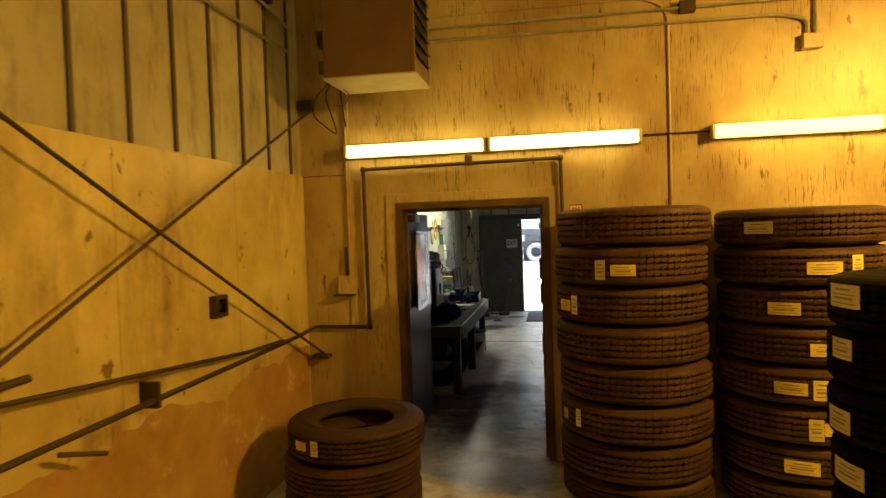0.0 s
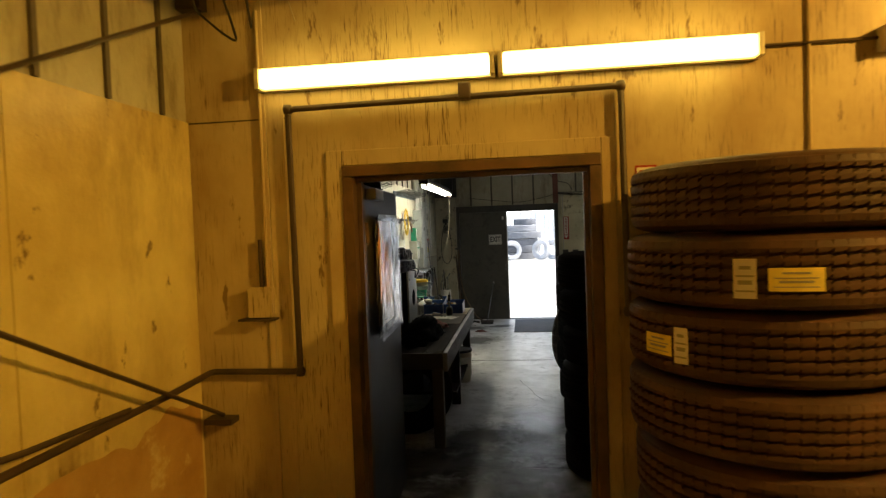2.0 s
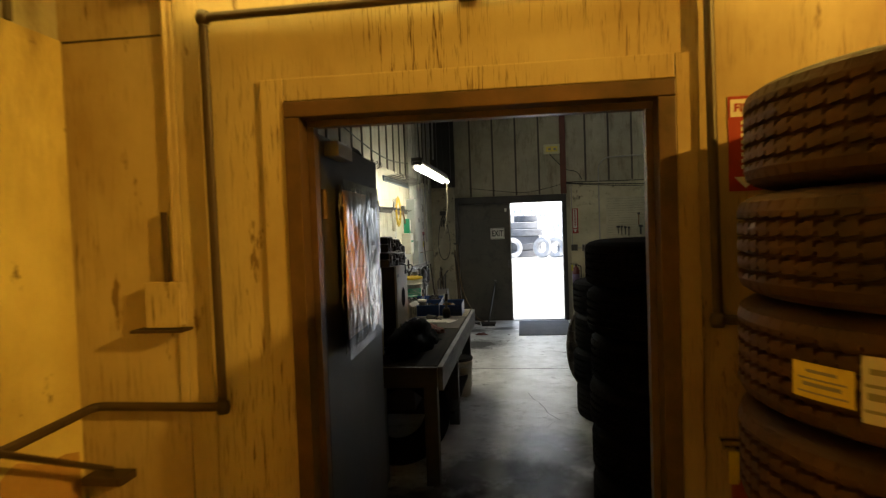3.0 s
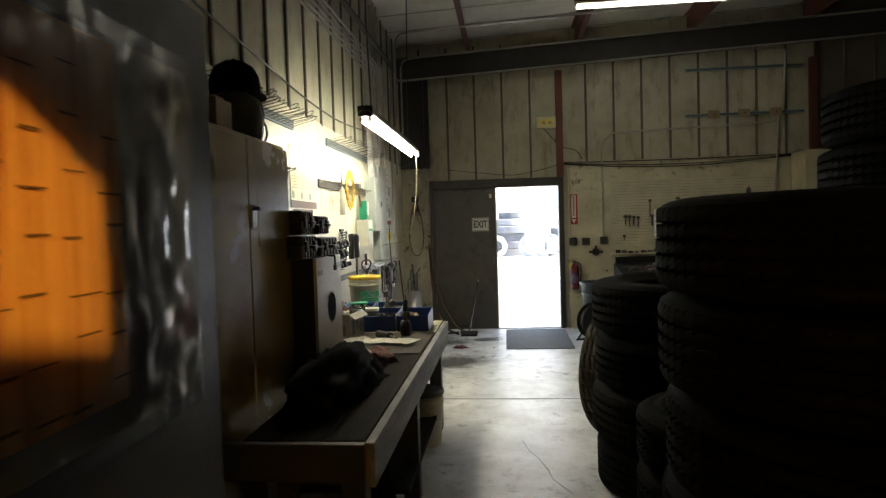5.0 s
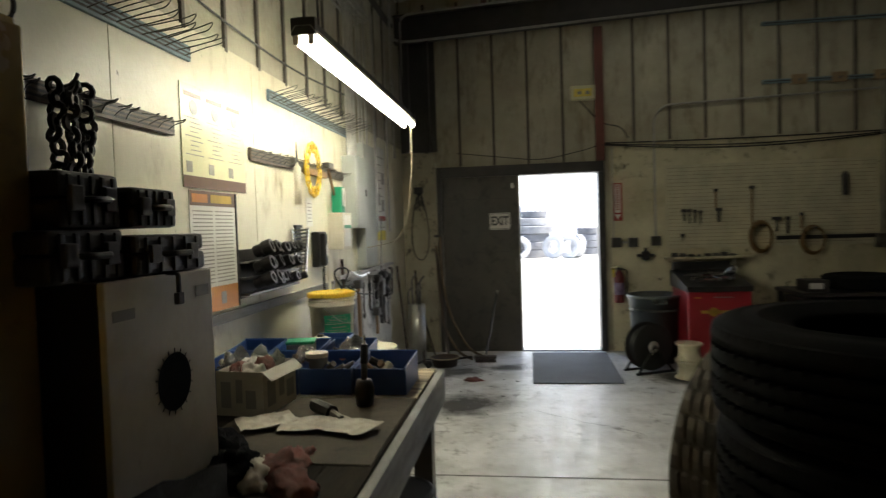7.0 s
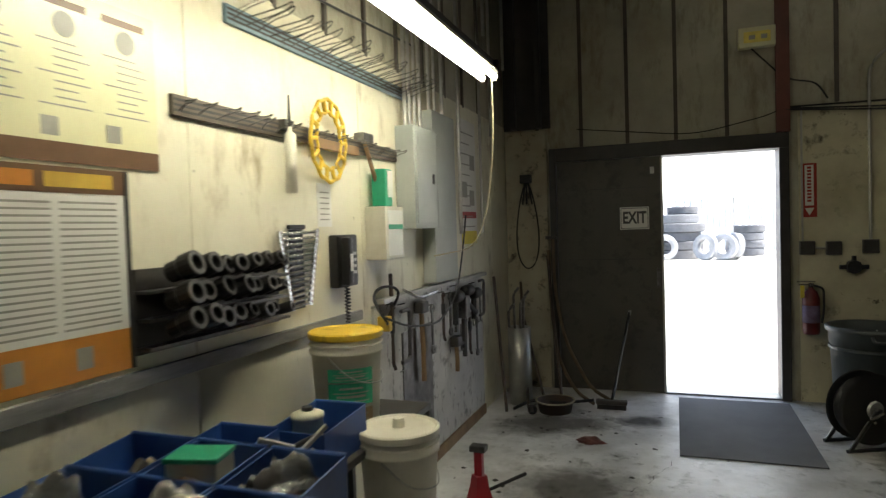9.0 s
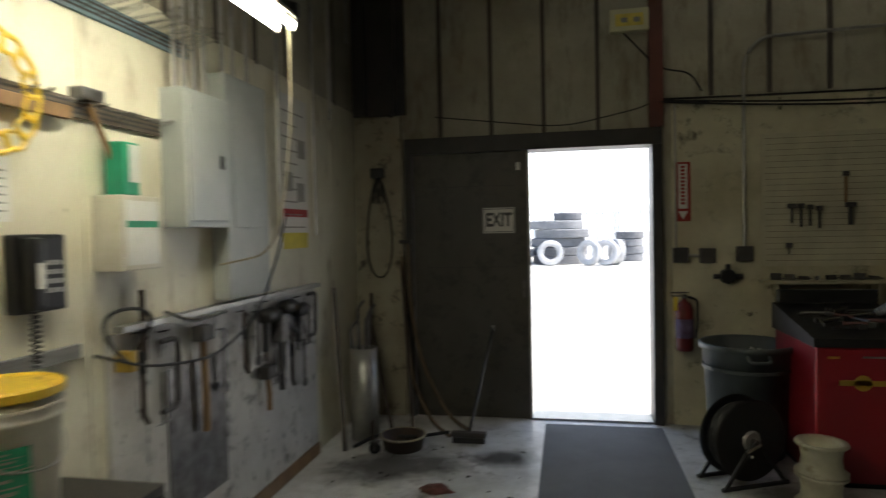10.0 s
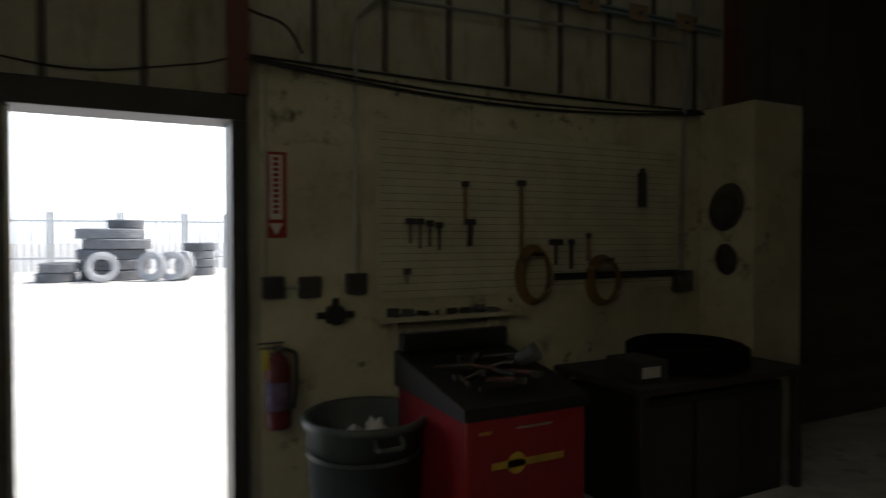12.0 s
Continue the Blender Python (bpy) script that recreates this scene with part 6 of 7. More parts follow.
for i, yy in enumerate((11.70, 11.77, 11.85, 11.93, 12.09, 12.19, 12.33)):
    part("pipe", tubed([(WX + 0.05, yy, 2.136 if yy < 12.0 else 2.286), (WX + 0.05, yy, 3.9 + 0.06 * (i % 4)), (WX + 0.055, yy + 0.002, 4.22)], 0.013 - 0.001 * (i % 3)), M["conduit"], x)
part("pipe", tubed([(WX + 0.03, 12.730, 1.485), (WX + 0.03, 12.730, 3.635)], 0.014), M["conduit"], x)
part("pipe", tubed([(WX + 0.03, 13.270, 1.485), (WX + 0.03, 13.270, 4.035)], 0.012), M["conduit"], x)
x = thing("ceiling_conduits", "bundle of conduits along the top of the wall", "conduit")
for i in range(5):
    part("pipe", tubed([(WX + 0.03 + 0.012 * i, 6.0, 3.33 + 0.042 * i), (WX + 0.03 + 0.012 * i, 12.1 + 0.1 * i, 3.33 + 0.042 * i)], 0.012), M["conduit"], x)
x = thing("roof_conduit", "pale conduits bending under the roof and rafter", "conduit")
def along(px, z):
    return z + PITCH * (px - LEFT)


part("pipe", tubed(arc([(WX + 0.06, 13.5, 2.3), (WX + 0.06, 13.5, 3.62), (WX + 0.1, 13.92, 3.69), (RIGHT - 0.1, 13.92, along(RIGHT - 0.1, 3.69))], 0.15), 0.015), M["conduit"], x)
part("pipe", tubed(arc([(WX + 0.12, 13.72, 2.9), (WX + 0.12, 13.72, 3.93), (-1.85, 13.88, 4.01), (RIGHT - 0.1, 13.88, along(RIGHT - 0.1, 4.0))], 0.15), 0.015), M["conduit"], x)
part("pipe", tubed(arc([(WX + 0.16, 13.0, 3.0), (WX + 0.16, 13.0, 3.86), (-1.95, 12.75, 4.02), (RIGHT - 0.1, 12.75, along(RIGHT - 0.1, 4.01))], 0.15), 0.015), M["conduit"], x)
part("pipe", tubed([(WX + 0.08, 6.0, 3.72), (WX + 0.08, 13.4, 3.72)], 0.03), M["dark_steel"], x)
x = thing("sloping_cable", "thin cable sloping down the upper side wall", "cable")
part("cable", tubed(arc([(WX + 0.02, 6.2, 2.86), (WX + 0.02, 8.36, 2.70), (WX + 0.02, 9.6, 2.59), (WX + 0.02, 10.6, 2.57), (WX + 0.02, 11.9, 2.66)], 0.5), 0.007, 5), M["black_cable"], x)

# white lower board with hand tools
x = thing("tool_board", "scuffed white board with hanging tools", "tool board", (WX, 11.28, 0.08))
part("board", boxed(0, 0.018, 0, 1.96, 0, 1.05, bevel=0.003), M["board_white"], x)
part("ledge", boxed(0.018, 0.07, 0.02, 1.94, 1.06, 1.085, bevel=0.003), M["conduit"], x)
part("metal_sheet", boxed(0.0185, 0.024, 0.34, 0.80, 0.20, 0.85), M["tool_steel"], x, "dark steel sheet")
part("floor_batten", boxed(0, 0.03, 0, 1.96, -0.078, -0.002), M["tool_wood"], x)


def hung_tool(y, z, L, kind, label):
    """A tool on a hook of the board: mallet, flat wrench, clamp, air drill or bar."""
    e = thing("hand_tool", label, "hand tool", (WX + 0.045, y, z))
    part("hook", tubed([(-0.026, 0, 0.02), (0.02, 0, 0.03)], 0.004, 6), M["tool_steel"], e)
    if kind == "mallet":
        part("head", boxed(-0.02, 0.045, -0.05, 0.05, -0.04, 0.03, bevel=0.01), M["dark_steel"], e)
        part("handle", tubed([(0.012, 0, -0.04), (0.014, 0.01, -L * 0.6), (0.012, 0.012, -L)], 0.016), M["tool_wood"], e)
    elif kind == "wrench":
        bm = bmesh.new()
        lathe(bm, [(0.012, 0.004), (0.026, 0.004), (0.026, 0.018), (0.012, 0.018)], 14, axis="x", closed=True)
        box(bm, 0.006, 0.016, -0.011, 0.011, -L + 0.03, -0.022)
        lathe(bm, [(0.010, 0.004), (0.030, 0.004), (0.030, 0.018), (0.010, 0.018)], 6, origin=(0, 0.004, -L), axis="x", closed=True)
        part("spanner", bm, M["tool_steel"], e)
    elif kind == "clamp":
        part("frame", tubed(arc([(0.02, -0.06, -L), (0.02, 0.05, -L), (0.02, 0.06, -0.01), (0.02, -0.06, -0.01)], 0.04), 0.012, 8), M["dark_steel"], e)
        part("screw", tubed([(0.02, -0.05, -L - 0.05), (0.02, -0.05, -L * 0.45)], 0.007, 8), M["tool_steel"], e)
        part("tommy_bar", tubed([(0.02, -0.09, -L - 0.045), (0.02, -0.01, -L - 0.045)], 0.004, 6), M["tool_steel"], e)
    elif kind == "drill":
        part("body", lathed([(0, -0.10), (0.03, -0.10), (0.042, -0.08), (0.042, 0.03), (0.03, 0.06), (0.018, 0.075), (0.016, 0.11), (0, 0.11)], 16, origin=(0.03, 0, -0.05), axis="y"), M["black_socket"], e, smooth=True)
        part("grip", tubed([(0.03, -0.06, -0.07), (0.035, -0.085, -L)], 0.020, 10), M["black_plastic"], e)
        part("trigger", boxed(0.02, 0.04, -0.045, -0.03, -0.14, -0.10, bevel=0.003), M["tool_steel"], e)
        part("hose_fitting", tubed([(0.035, -0.085, -L), (0.036, -0.09, -L - 0.05)], 0.009, 8), M["chrome"], e)
    else:
        part("bar", tubed(arc([(0.012, 0.03, 0.0), (0.012, 0.0, 0.02), (0.012, 0.0, -L * 0.9), (0.012, 0.025, -L)], 0.02), 0.010, 8), M["painted_pipe"], e)
        part("sleeve", tubed([(0.012, 0, -0.05), (0.012, 0.0, -L * 0.4)], 0.015, 8), M["black_plastic"], e)
    return e


for y, z, L, kind, lb in ((11.42, 1.10, 0.34, "bar", "dark pry bar hung on the white board"), (11.58, 1.08, 0.30, "clamp", "rusty dark screw clamp hung on the board"), (11.84, 1.06, 0.46, "mallet", "wooden handled mallet hung on the board"),
                          (12.02, 1.02, 0.26, "wrench", "oily steel spanner hung on the board"), (12.22, 1.08, 0.30, "bar", "dark steel bar hung on the board"), (12.36, 1.06, 0.24, "wrench", "oily steel spanner hung on the board"),
                          (12.48, 1.10, 0.24, "drill", "black air drill hung on the board"), (12.60, 0.96, 0.26, "clamp", "dark clamp hung on the board"), (12.72, 1.12, 0.22, "drill", "black impact wrench hung on the board"),
                          (12.78, 0.88, 0.30, "bar", "dark bar hung low on the board"), (12.90, 1.08, 0.24, "drill", "black air grinder hung on the board"), (12.96, 0.80, 0.24, "wrench", "oily spanner hung low on the board"),
                          (13.08, 1.12, 0.28, "clamp", "dark clamp hung near the corner"), (12.46, 0.74, 0.22, "mallet", "small wooden handled hammer on the board")):
    hung_tool(y, z, L, kind, lb)
x = thing("hose_loop", "black air hose looped on a brass tap", "hose", (WX + 0.07, 11.33, 1.13))
part("loop", tubed([(0.03 * math.sin(2 * a), 0.11 * math.cos(a), 0.10 * math.sin(a)) for a in [2 * math.pi * k / 30 for k in range(31)]], 0.008, 6), M["black_cable"], x)
part("tap", boxed(-0.05, 0.02, -0.02, 0.02, -0.14, -0.06, bevel=0.006), M["gold"], x, "dull brass tap")
part("pipe", tubed([(-0.03, 0.12, 0.16), (-0.03, 0.13, -0.12)], 0.012), M["painted_pipe"], x)
part("rod", tubed(arc([(0.0, 0.22, 0.06), (0.05, 0.34, 0.0), (0.08, 0.55, 0.02)], 0.05), 0.008), M["chrome"], x)
x = thing("air_hammer", "grey air hammer hung on the board", "air tool", (WX + 0.07, 12.60, 0.88))
part("body", boxed(-0.035, 0.04, -0.05, 0.05, 0, 0.16, bevel=0.012), M["tool_steel"], x)
part("barrel", tubed([(0, 0, 0.0), (0, 0.01, -0.28)], 0.018), M["dark_steel"], x)
part("grip", tubed([(0.02, 0.05, 0.1), (0.05, 0.15, 0.02)], 0.018), M["black_plastic"], x)
x = thing("power_cord", "black extension lead looping from the wall to the pail", "cable")
part("cord", tubed(arc([(WX + 0.06, 12.75, 1.62), (WX + 0.10, 12.55, 1.40), (WX + 0.2, 12.1, 1.10), (WX + 0.26, 11.6, 0.99), (WX + 0.24, 11.2, 1.04), (WX + 0.2, 11.0, 1.12)], 0.3), 0.006, 6), M["black_cable"], x)

# ---- exit wall, left of the doors ----
x = thing("cream_board", "cream painted board standing against the end wall", "board", (-2.18, EXIT - 0.045, 0))
part("board", boxed(0.0, 0.40, 0.0, 0.02, 0, 2.415, bevel=0.006), M["dim_board"], x)
x = thing("hanging_cable", "black cable looped over a hook on the board", "cable", (-1.97, EXIT - 0.05, 1.95))
part("hook", boxed(-0.06, 0.05, -0.05, 0, -0.02, 0.06, bevel=0.01), M["black_plastic"], x)
part("loop", tubed([(0.10 * math.sin(a) * (1.0 - 0.35 * math.cos(a)), -0.02, -0.42 + 0.40 * math.cos(a)) for a in [2 * math.pi * k / 40 for k in range(41)]], 0.007, 6), M["black_cable"], x)
for dx in (-0.04, 0.0, 0.05):
    part("strand", tubed([(dx * 0.3, -0.03, 0.0), (dx, -0.03, -0.22)], 0.009, 6), M["black_cable"], x)
x = thing("pipe_holder", "grey steel pipe standing on end with bars in it", "tool holder", (-1.95, 13.60, 0))
part("pipe", lathed([(0.085, 0), (0.10, 0), (0.10, 0.66), (0.085, 0.66)], 24, closed=True), M["conduit"], x, smooth=True)
part("floor", lathed([(0, 0.002), (0.085, 0.002), (0.085, 0.02), (0, 0.02)], 24), M["dark_steel"], x)
for i, (dx, dy, L) in enumerate(((-0.03, 0.02, 1.0), (0.03, -0.02, 0.98), (0.0, 0.04, 0.92), (-0.05, -0.02, 0.86))):
    part("bar", tubed(arc([(dx, dy, 0.02), (dx * 1.7, dy * 1.6, L - 0.06), (dx * 1.7 + 0.05, dy * 1.6, L)], 0.03), 0.012), M["tool_steel"], x)
x = thing("pry_bars", "dark steel bars leaning in the corner", "steel bars")
for a, b in (((-2.0, 13.30, 0.0), (-2.15, 13.55, 1.1)), ((-1.85, 13.45, 0.0), (-2.05, 14.12, 1.0)), ((-1.72, 13.55, 0.0), (-2.05, 14.12, 0.75)), ((-1.60, 13.65, 0.0), (-1.79, 14.12, 1.25))):
    part("bar", tubed([a, b], 0.013), M["painted_pipe"], x)
x = thing("air_hoses", "dusty tan hoses hanging down beside the grey door", "hoses")
part("hose", tubed(arc([(-1.735, 14.12, 1.42), (-1.73, 14.12, 0.95), (-1.64, 14.09, 0.45), (-1.40, 13.98, 0.06), (-1.22, 13.80, 0.017)], 0.3), 0.015), M["old_rope"], x)
part("hose", tubed(arc([(-1.78, 14.11, 1.30), (-1.76, 14.10, 0.75), (-1.70, 14.05, 0.30), (-1.52, 13.90, 0.04), (-1.34, 13.66, 0.017)], 0.3), 0.015), M["old_rope"], x)
part("hose", tubed(arc([(-1.34, 13.66, 0.045), (-1.6, 13.5, 0.045), (-1.85, 13.62, 0.03), (-1.95, 13.35, 0.018)], 0.15), 0.013), M["black_cable"], x)
part("hanger", boxed(-1.80, -1.70, 14.10, 14.148, 1.40, 1.43, bevel=0.004), M["dark_steel"], x)
x = thing("push_broom", "small broom with a dark handle leaning on the door", "broom")
part("handle", tubed([(-1.185, 13.60, 0.06), (-1.07, 14.17, 0.72)], 0.013), M["black_cable"], x)
part("grip", tubed([(-1.073, 14.155, 0.70), (-1.067, 14.185, 0.735)], 0.014), M["conduit"], x)
part("head", boxed(-1.31, -1.06, 13.56, 13.62, 0.04, 0.075, bevel=0.008), M["dark_steel"], x)
part("bristles", boxed(-1.30, -1.07, 13.562, 13.618, 0.0, 0.039), M["black_plastic"], x)
x = thing("caster_stand", "low dark caster on the floor by the hoses", "caster", (-1.78, 13.28, 0))
part("wheel", lathed([(0.0, -0.02), (0.035, -0.02), (0.04, 0.0), (0.035, 0.02), (0.0, 0.02)], 18, origin=(0, 0, 0.04), axis="y"), M["black_plastic"], x)
part("fork", boxed(-0.03, 0.03, -0.028, 0.028, 0.075, 0.085, bevel=0.003), M["tool_steel"], x)
part("fork_leg", boxed(-0.012, 0.012, -0.028, -0.022, 0.03, 0.0745), M["tool_steel"], x)
part("fork_leg", boxed(-0.012, 0.012, 0.022, 0.028, 0.03, 0.0745), M["tool_steel"], x)
x = thing("drain_pan", "round rusty pan lying on the floor", "pan", (-1.62, 13.42, 0))
part("pan", lathed([(0.0, 0), (0.13, 0), (0.15, 0.09), (0.158, 0.09), (0.158, 0.095), (0.142, 0.095), (0.125, 0.012), (0, 0.012)], 30), M["painted_pipe"], x, smooth=True)
part("rim", lathed([(0.15, 0.09), (0.162, 0.088), (0.162, 0.098), (0.15, 0.098)], 30, closed=True), M["cord"], x)
rnd = random.Random(21)
x = tagged(new("floor_debris"), "scattered rags, leaves and metal scraps on the floor", "debris", kind="stuff")
bm = bmesh.new()
for i in range(60):
    px, py = rnd.uniform(-2.1, -0.9), rnd.uniform(11.0, 14.0)
    if rnd.random() < 0.35:
        px, py = rnd.uniform(-2.1, 0.1), rnd.uniform(12.6, 13.9)
    r0 = rnd.uniform(0.005, 0.020)
    vs = [bm.verts.new((px + r0 * math.cos(a) * rnd.uniform(0.5, 1.4), py + r0 * math.sin(a) * rnd.uniform(0.5, 1.4), 0.0015)) for a in (0, 1.3, 2.5, 3.8, 5.1)]
    top = [bm.verts.new((v.co.x * 0.5 + px * 0.5, v.co.y * 0.5 + py * 0.5, 0.0015 + r0 * 0.25)) for v in vs]
    for k in range(5):
        bm.faces.new((vs[k], vs[(k + 1) % 5], top[(k + 1) % 5], top[k]))
    bm.faces.new(top)
part("scraps", bm, M["joint"], x)
x = thing("rag", "crumpled reddish rag on the concrete floor", "rag", (-1.25, 12.75, 0))
part("cloth", lump(0.09, 0.06, 0.03, 8.0), M["cloth_red"], x, smooth=True)
m_ = thing("door_mat", "dark grey rubber mat in front of the exit", "door mat", (-0.24, 13.36, 0))
bm = boxed(-0.425, 0.425, -0.74, 0.70, 0.0, 0.010, bevel=0.004)
part("mat", bm, M["mat_rubber"], m_)

# cracks in the slab
def crack(pts, seed):
    r = random.Random(seed)
    out = []
    for a, b in zip(pts, pts[1:]):
        for k in range(8):
            t = k / 8
            out.append((a[0] + (b[0] - a[0]) * t + r.uniform(-0.02, 0.02), a[1] + (b[1] - a[1]) * t + r.uniform(-0.02, 0.02)))
    out.append(pts[-1])
    bm = bmesh.new()
    prev = None
    for px, py in out:
        w = r.uniform(0.001, 0.003)
        cur = (bm.verts.new((px - w, py - w, 0.0012)), bm.verts.new((px + w, py + w, 0.0012)))
        if prev:
            bm.faces.new((prev[0], prev[1], cur[1], cur[0]))
        prev = cur
    return bm


for i, pts in enumerate((((-1.5, 11.3), (-0.7, 11.75), (0.1, 11.2)), ((-0.7, 12.5), (-0.9, 12.0), (-1.2, 11.9)), ((-0.6, 7.8), (-0.3, 8.4), (-0.55, 9.3)))):
    setting("crack_%d" % (i + 1), crack(pts, i), M["joint"], "fine dark crack in the concrete floor", "crack")

# ---- exit wall, right of the doors ----
s = thing("fire_sign", "tall red fire extinguisher sign with white letters", "sign", (0.365, EXIT - 0.017, 1.75))
part("plate", boxed(-0.055, 0.055, -0.003, 0, -0.22, 0.22), M["sign_red"], s)
part("letter_panel", boxed(-0.032, 0.032, -0.0042, -0.0032, -0.125, 0.205), M["paper"], s)
for i in range(11):
    part("print_bar", boxed(-0.015, 0.015, -0.0054, -0.0045, 0.175 - 0.027 * i, 0.193 - 0.027 * i), M["sign_red"], s)
bm = bmesh.new()
bm.faces.new([bm.verts.new(p) for p in ((-0.035, -0.0045, -0.145), (0.035, -0.0045, -0.145), (0, -0.0045, -0.205))])
part("arrow", bm, M["paper"], s)
extinguisher(0.35, EXIT - 0.12, 0.58, "red fire extinguisher with a yellow tag by the exit")
o = thing("outlet_run", "dark outlet boxes joined by conduit on the board", "outlets", (0, EXIT - 0.016, 0))
for px, pz in ((0.34, 1.28), (0.53, 1.275), (0.785, 1.285)):
    part("box", boxed(px - 0.055, px + 0.055, -0.05, 0, pz - 0.055, pz + 0.055, bevel=0.006), M["tool_steel"], o)
    part("faceplate", boxed(px - 0.05, px + 0.05, -0.056, -0.051, pz - 0.05, pz + 0.05, bevel=0.002), M["dark_steel"], o)
part("conduit", tubed([(0.395, -0.025, 1.278), (0.475, -0.025, 1.275)], 0.011), M["conduit"], o)
part("conduit", tubed(arc([(0.785, -0.022, 1.34), (0.785, -0.022, 2.70), (0.90, -0.03, 2.84), (3.2, -0.03, 2.90)], 0.12), 0.012), M["conduit"], o)
part("conduit", tubed([(0.31, -0.02, 1.33), (0.31, -0.02, 2.40)], 0.008), M["conduit"], o)
o = thing("octagon_box", "dark round junction box on the board", "junction box", (0.67, EXIT - 0.016, 1.12))
part("body", lathed([(0, -0.05), (0.055, -0.05), (0.06, 0.0), (0, 0)], 8, axis="y"), M["black_plastic"], o)
for a in (0, 90, 180):
    part("lug", tubed([(0.05 * math.cos(radians(a)), -0.025, 0.05 * math.sin(radians(a))), (0.10 * math.cos(radians(a)), -0.025, 0.09 * math.sin(radians(a)))], 0.018), M["black_plastic"], o)
o = thing("cable_bundle", "dark cables sagging along the top of the board", "cables", (0, EXIT - 0.03, 0))
for i in range(3):
    pts = [(0.2 + 3.2 * k / 16, -0.012 * i, 2.44 - 0.012 * i - (0.05 + 0.02 * i) * math.sin(math.pi * k / 16) * (1 if i else 0.3)) for k in range(17)]
    part("cable", tubed(pts, 0.008, 6), M["black_cable"], o)
part("cable", tubed(arc([(0.2, 0, 2.44), (0.05, 0, 2.38), (-0.5, 0, 2.27), (-1.5, 0, 2.40)], 0.2), 0.005, 6), M["black_cable"], o)
part("cable", tubed(arc([(-0.05, 0, 2.95), (0.2, -0.02, 2.66), (0.42, -0.02, 2.62), (0.50, -0.01, 2.48)], 0.1), 0.007, 6), M["black_cable"], o)
o = thing("emergency_light", "yellowed emergency light box over the exit", "emergency light", (-0.01, EXIT, 3.02))
part("housing", boxed(-0.14, 0.14, -0.09, 0, -0.075, 0.09, bevel=0.012), M["poster_cream"], o)
part("panel", boxed(-0.10, 0.10, -0.095, -0.091, -0.04, 0.05, bevel=0.002), M["label_yellow"], o)
for dx in (-0.06, 0.03):
    part("print_bar", boxed(dx, dx + 0.045, -0.0968, -0.0955, -0.015, 0.02), M["grey_print"], o)
p = thing("pegboard", "cream pegboard with hand tools on the end wall", "pegboard", (0.90, EXIT - 0.03, 1.19))
part("board", boxed(0, 2.28, 0.0, 0.006, 0, 0.96, bevel=0.002), M["peg"], p)
for i in range(22):
    part("groove", boxed(0.03, 2.25, -0.0008, -0.0, 0.04 + 0.042 * i, 0.0425 + 0.042 * i), M["batten"], p)
part("lower_strip", boxed(1.2, 2.28, -0.02, -0.001, 0.07, 0.115, bevel=0.003), M["black_plastic"], p)


def peg_tool(x, z, L, w, head, label, mat="tool_steel"):
    e = thing("hand_tool", label, "hand tool", (x, EXIT - 0.05, z))
    part("peg", tubed([(0, -0.02, 0.0), (0, 0.018, 0.0)], 0.003, 6), M["tool_steel"], e)
    part("handle", tubed([(0, 0, -0.01), (0, 0, -L)], w), M[mat], e)
    if head:
        part("head", boxed(-head, head, -0.018, 0.012, -0.015, 0.02, bevel=0.006), M["dark_steel"], e)
    return e


for x_, z_, L, w, hd_, lb, mt in ((1.10, 1.62, 0.12, 0.008, 0.03, "dark pliers hung on the pegboard", "dark_steel"), (1.16, 1.62, 0.15, 0.008, 0.02, "dark pliers hung on the pegboard", "dark_steel"), (1.22, 1.61, 0.13, 0.009, 0.02, "dark pliers hung on the pegboard", "dark_steel"),
                                  (1.28, 1.60, 0.14, 0.008, 0.02, "dark snips hung on the pegboard", "dark_steel"), (1.45, 1.84, 0.20, 0.011, 0.02, "ball hammer hung on the pegboard", "tool_wood"), (1.48, 1.62, 0.14, 0.016, 0.035, "dark vice grip hung on the pegboard", "dark_steel"),
                                  (1.84, 1.86, 0.42, 0.012, 0.028, "long hammer hung on the pegboard", "tool_wood"), (2.10, 1.50, 0.14, 0.010, 0.05, "black handled tool on the pegboard", "dark_steel"), (2.22, 1.50, 0.17, 0.012, 0.02, "black handled tool on the pegboard", "dark_steel"), (2.36, 1.54, 0.16, 0.014, 0.015, "dark chisel on the pegboard", "tool_wood"),
                                  (2.82, 1.98, 0.24, 0.032, 0.012, "dark pouch hung on the pegboard", "dark_steel"), (1.08, 1.34, 0.06, 0.006, 0.02, "small hook on the pegboard", "dark_steel")):
    peg_tool(x_, z_, L, w, hd_, lb, mt)
s = thing("wall_shelf", "cream shelf with small tools on the end wall", "shelf", (0.88, EXIT - 0.016, 1.07))
part("board", boxed(0, 0.88, -0.13, 0, 0, 0.025, bevel=0.004), M["board_cream"], s)
for dx in (0.1, 0.75):
    part("bracket", boxed(dx, dx + 0.02, -0.10, 0, -0.09, -0.001), M["board_cream"], s)
rnd = random.Random(8)
for i in range(8):
    q = thing("small_tool", "small dark tool lying on the cream shelf", "hand tool", (0.98 + 0.09 * i, EXIT - 0.09, 1.096), rnd.uniform(-60, 60))
    part("body", boxed(-0.035, 0.035, -0.012, 0.012, 0, rnd.uniform(0.02, 0.05), bevel=0.004), M["tool_steel" if i % 2 else "dark_steel"], q)
    part("tip", tubed([(0.035, 0, 0.012), (0.06, 0, 0.012)], 0.006, 6), M["tool_steel"], q)
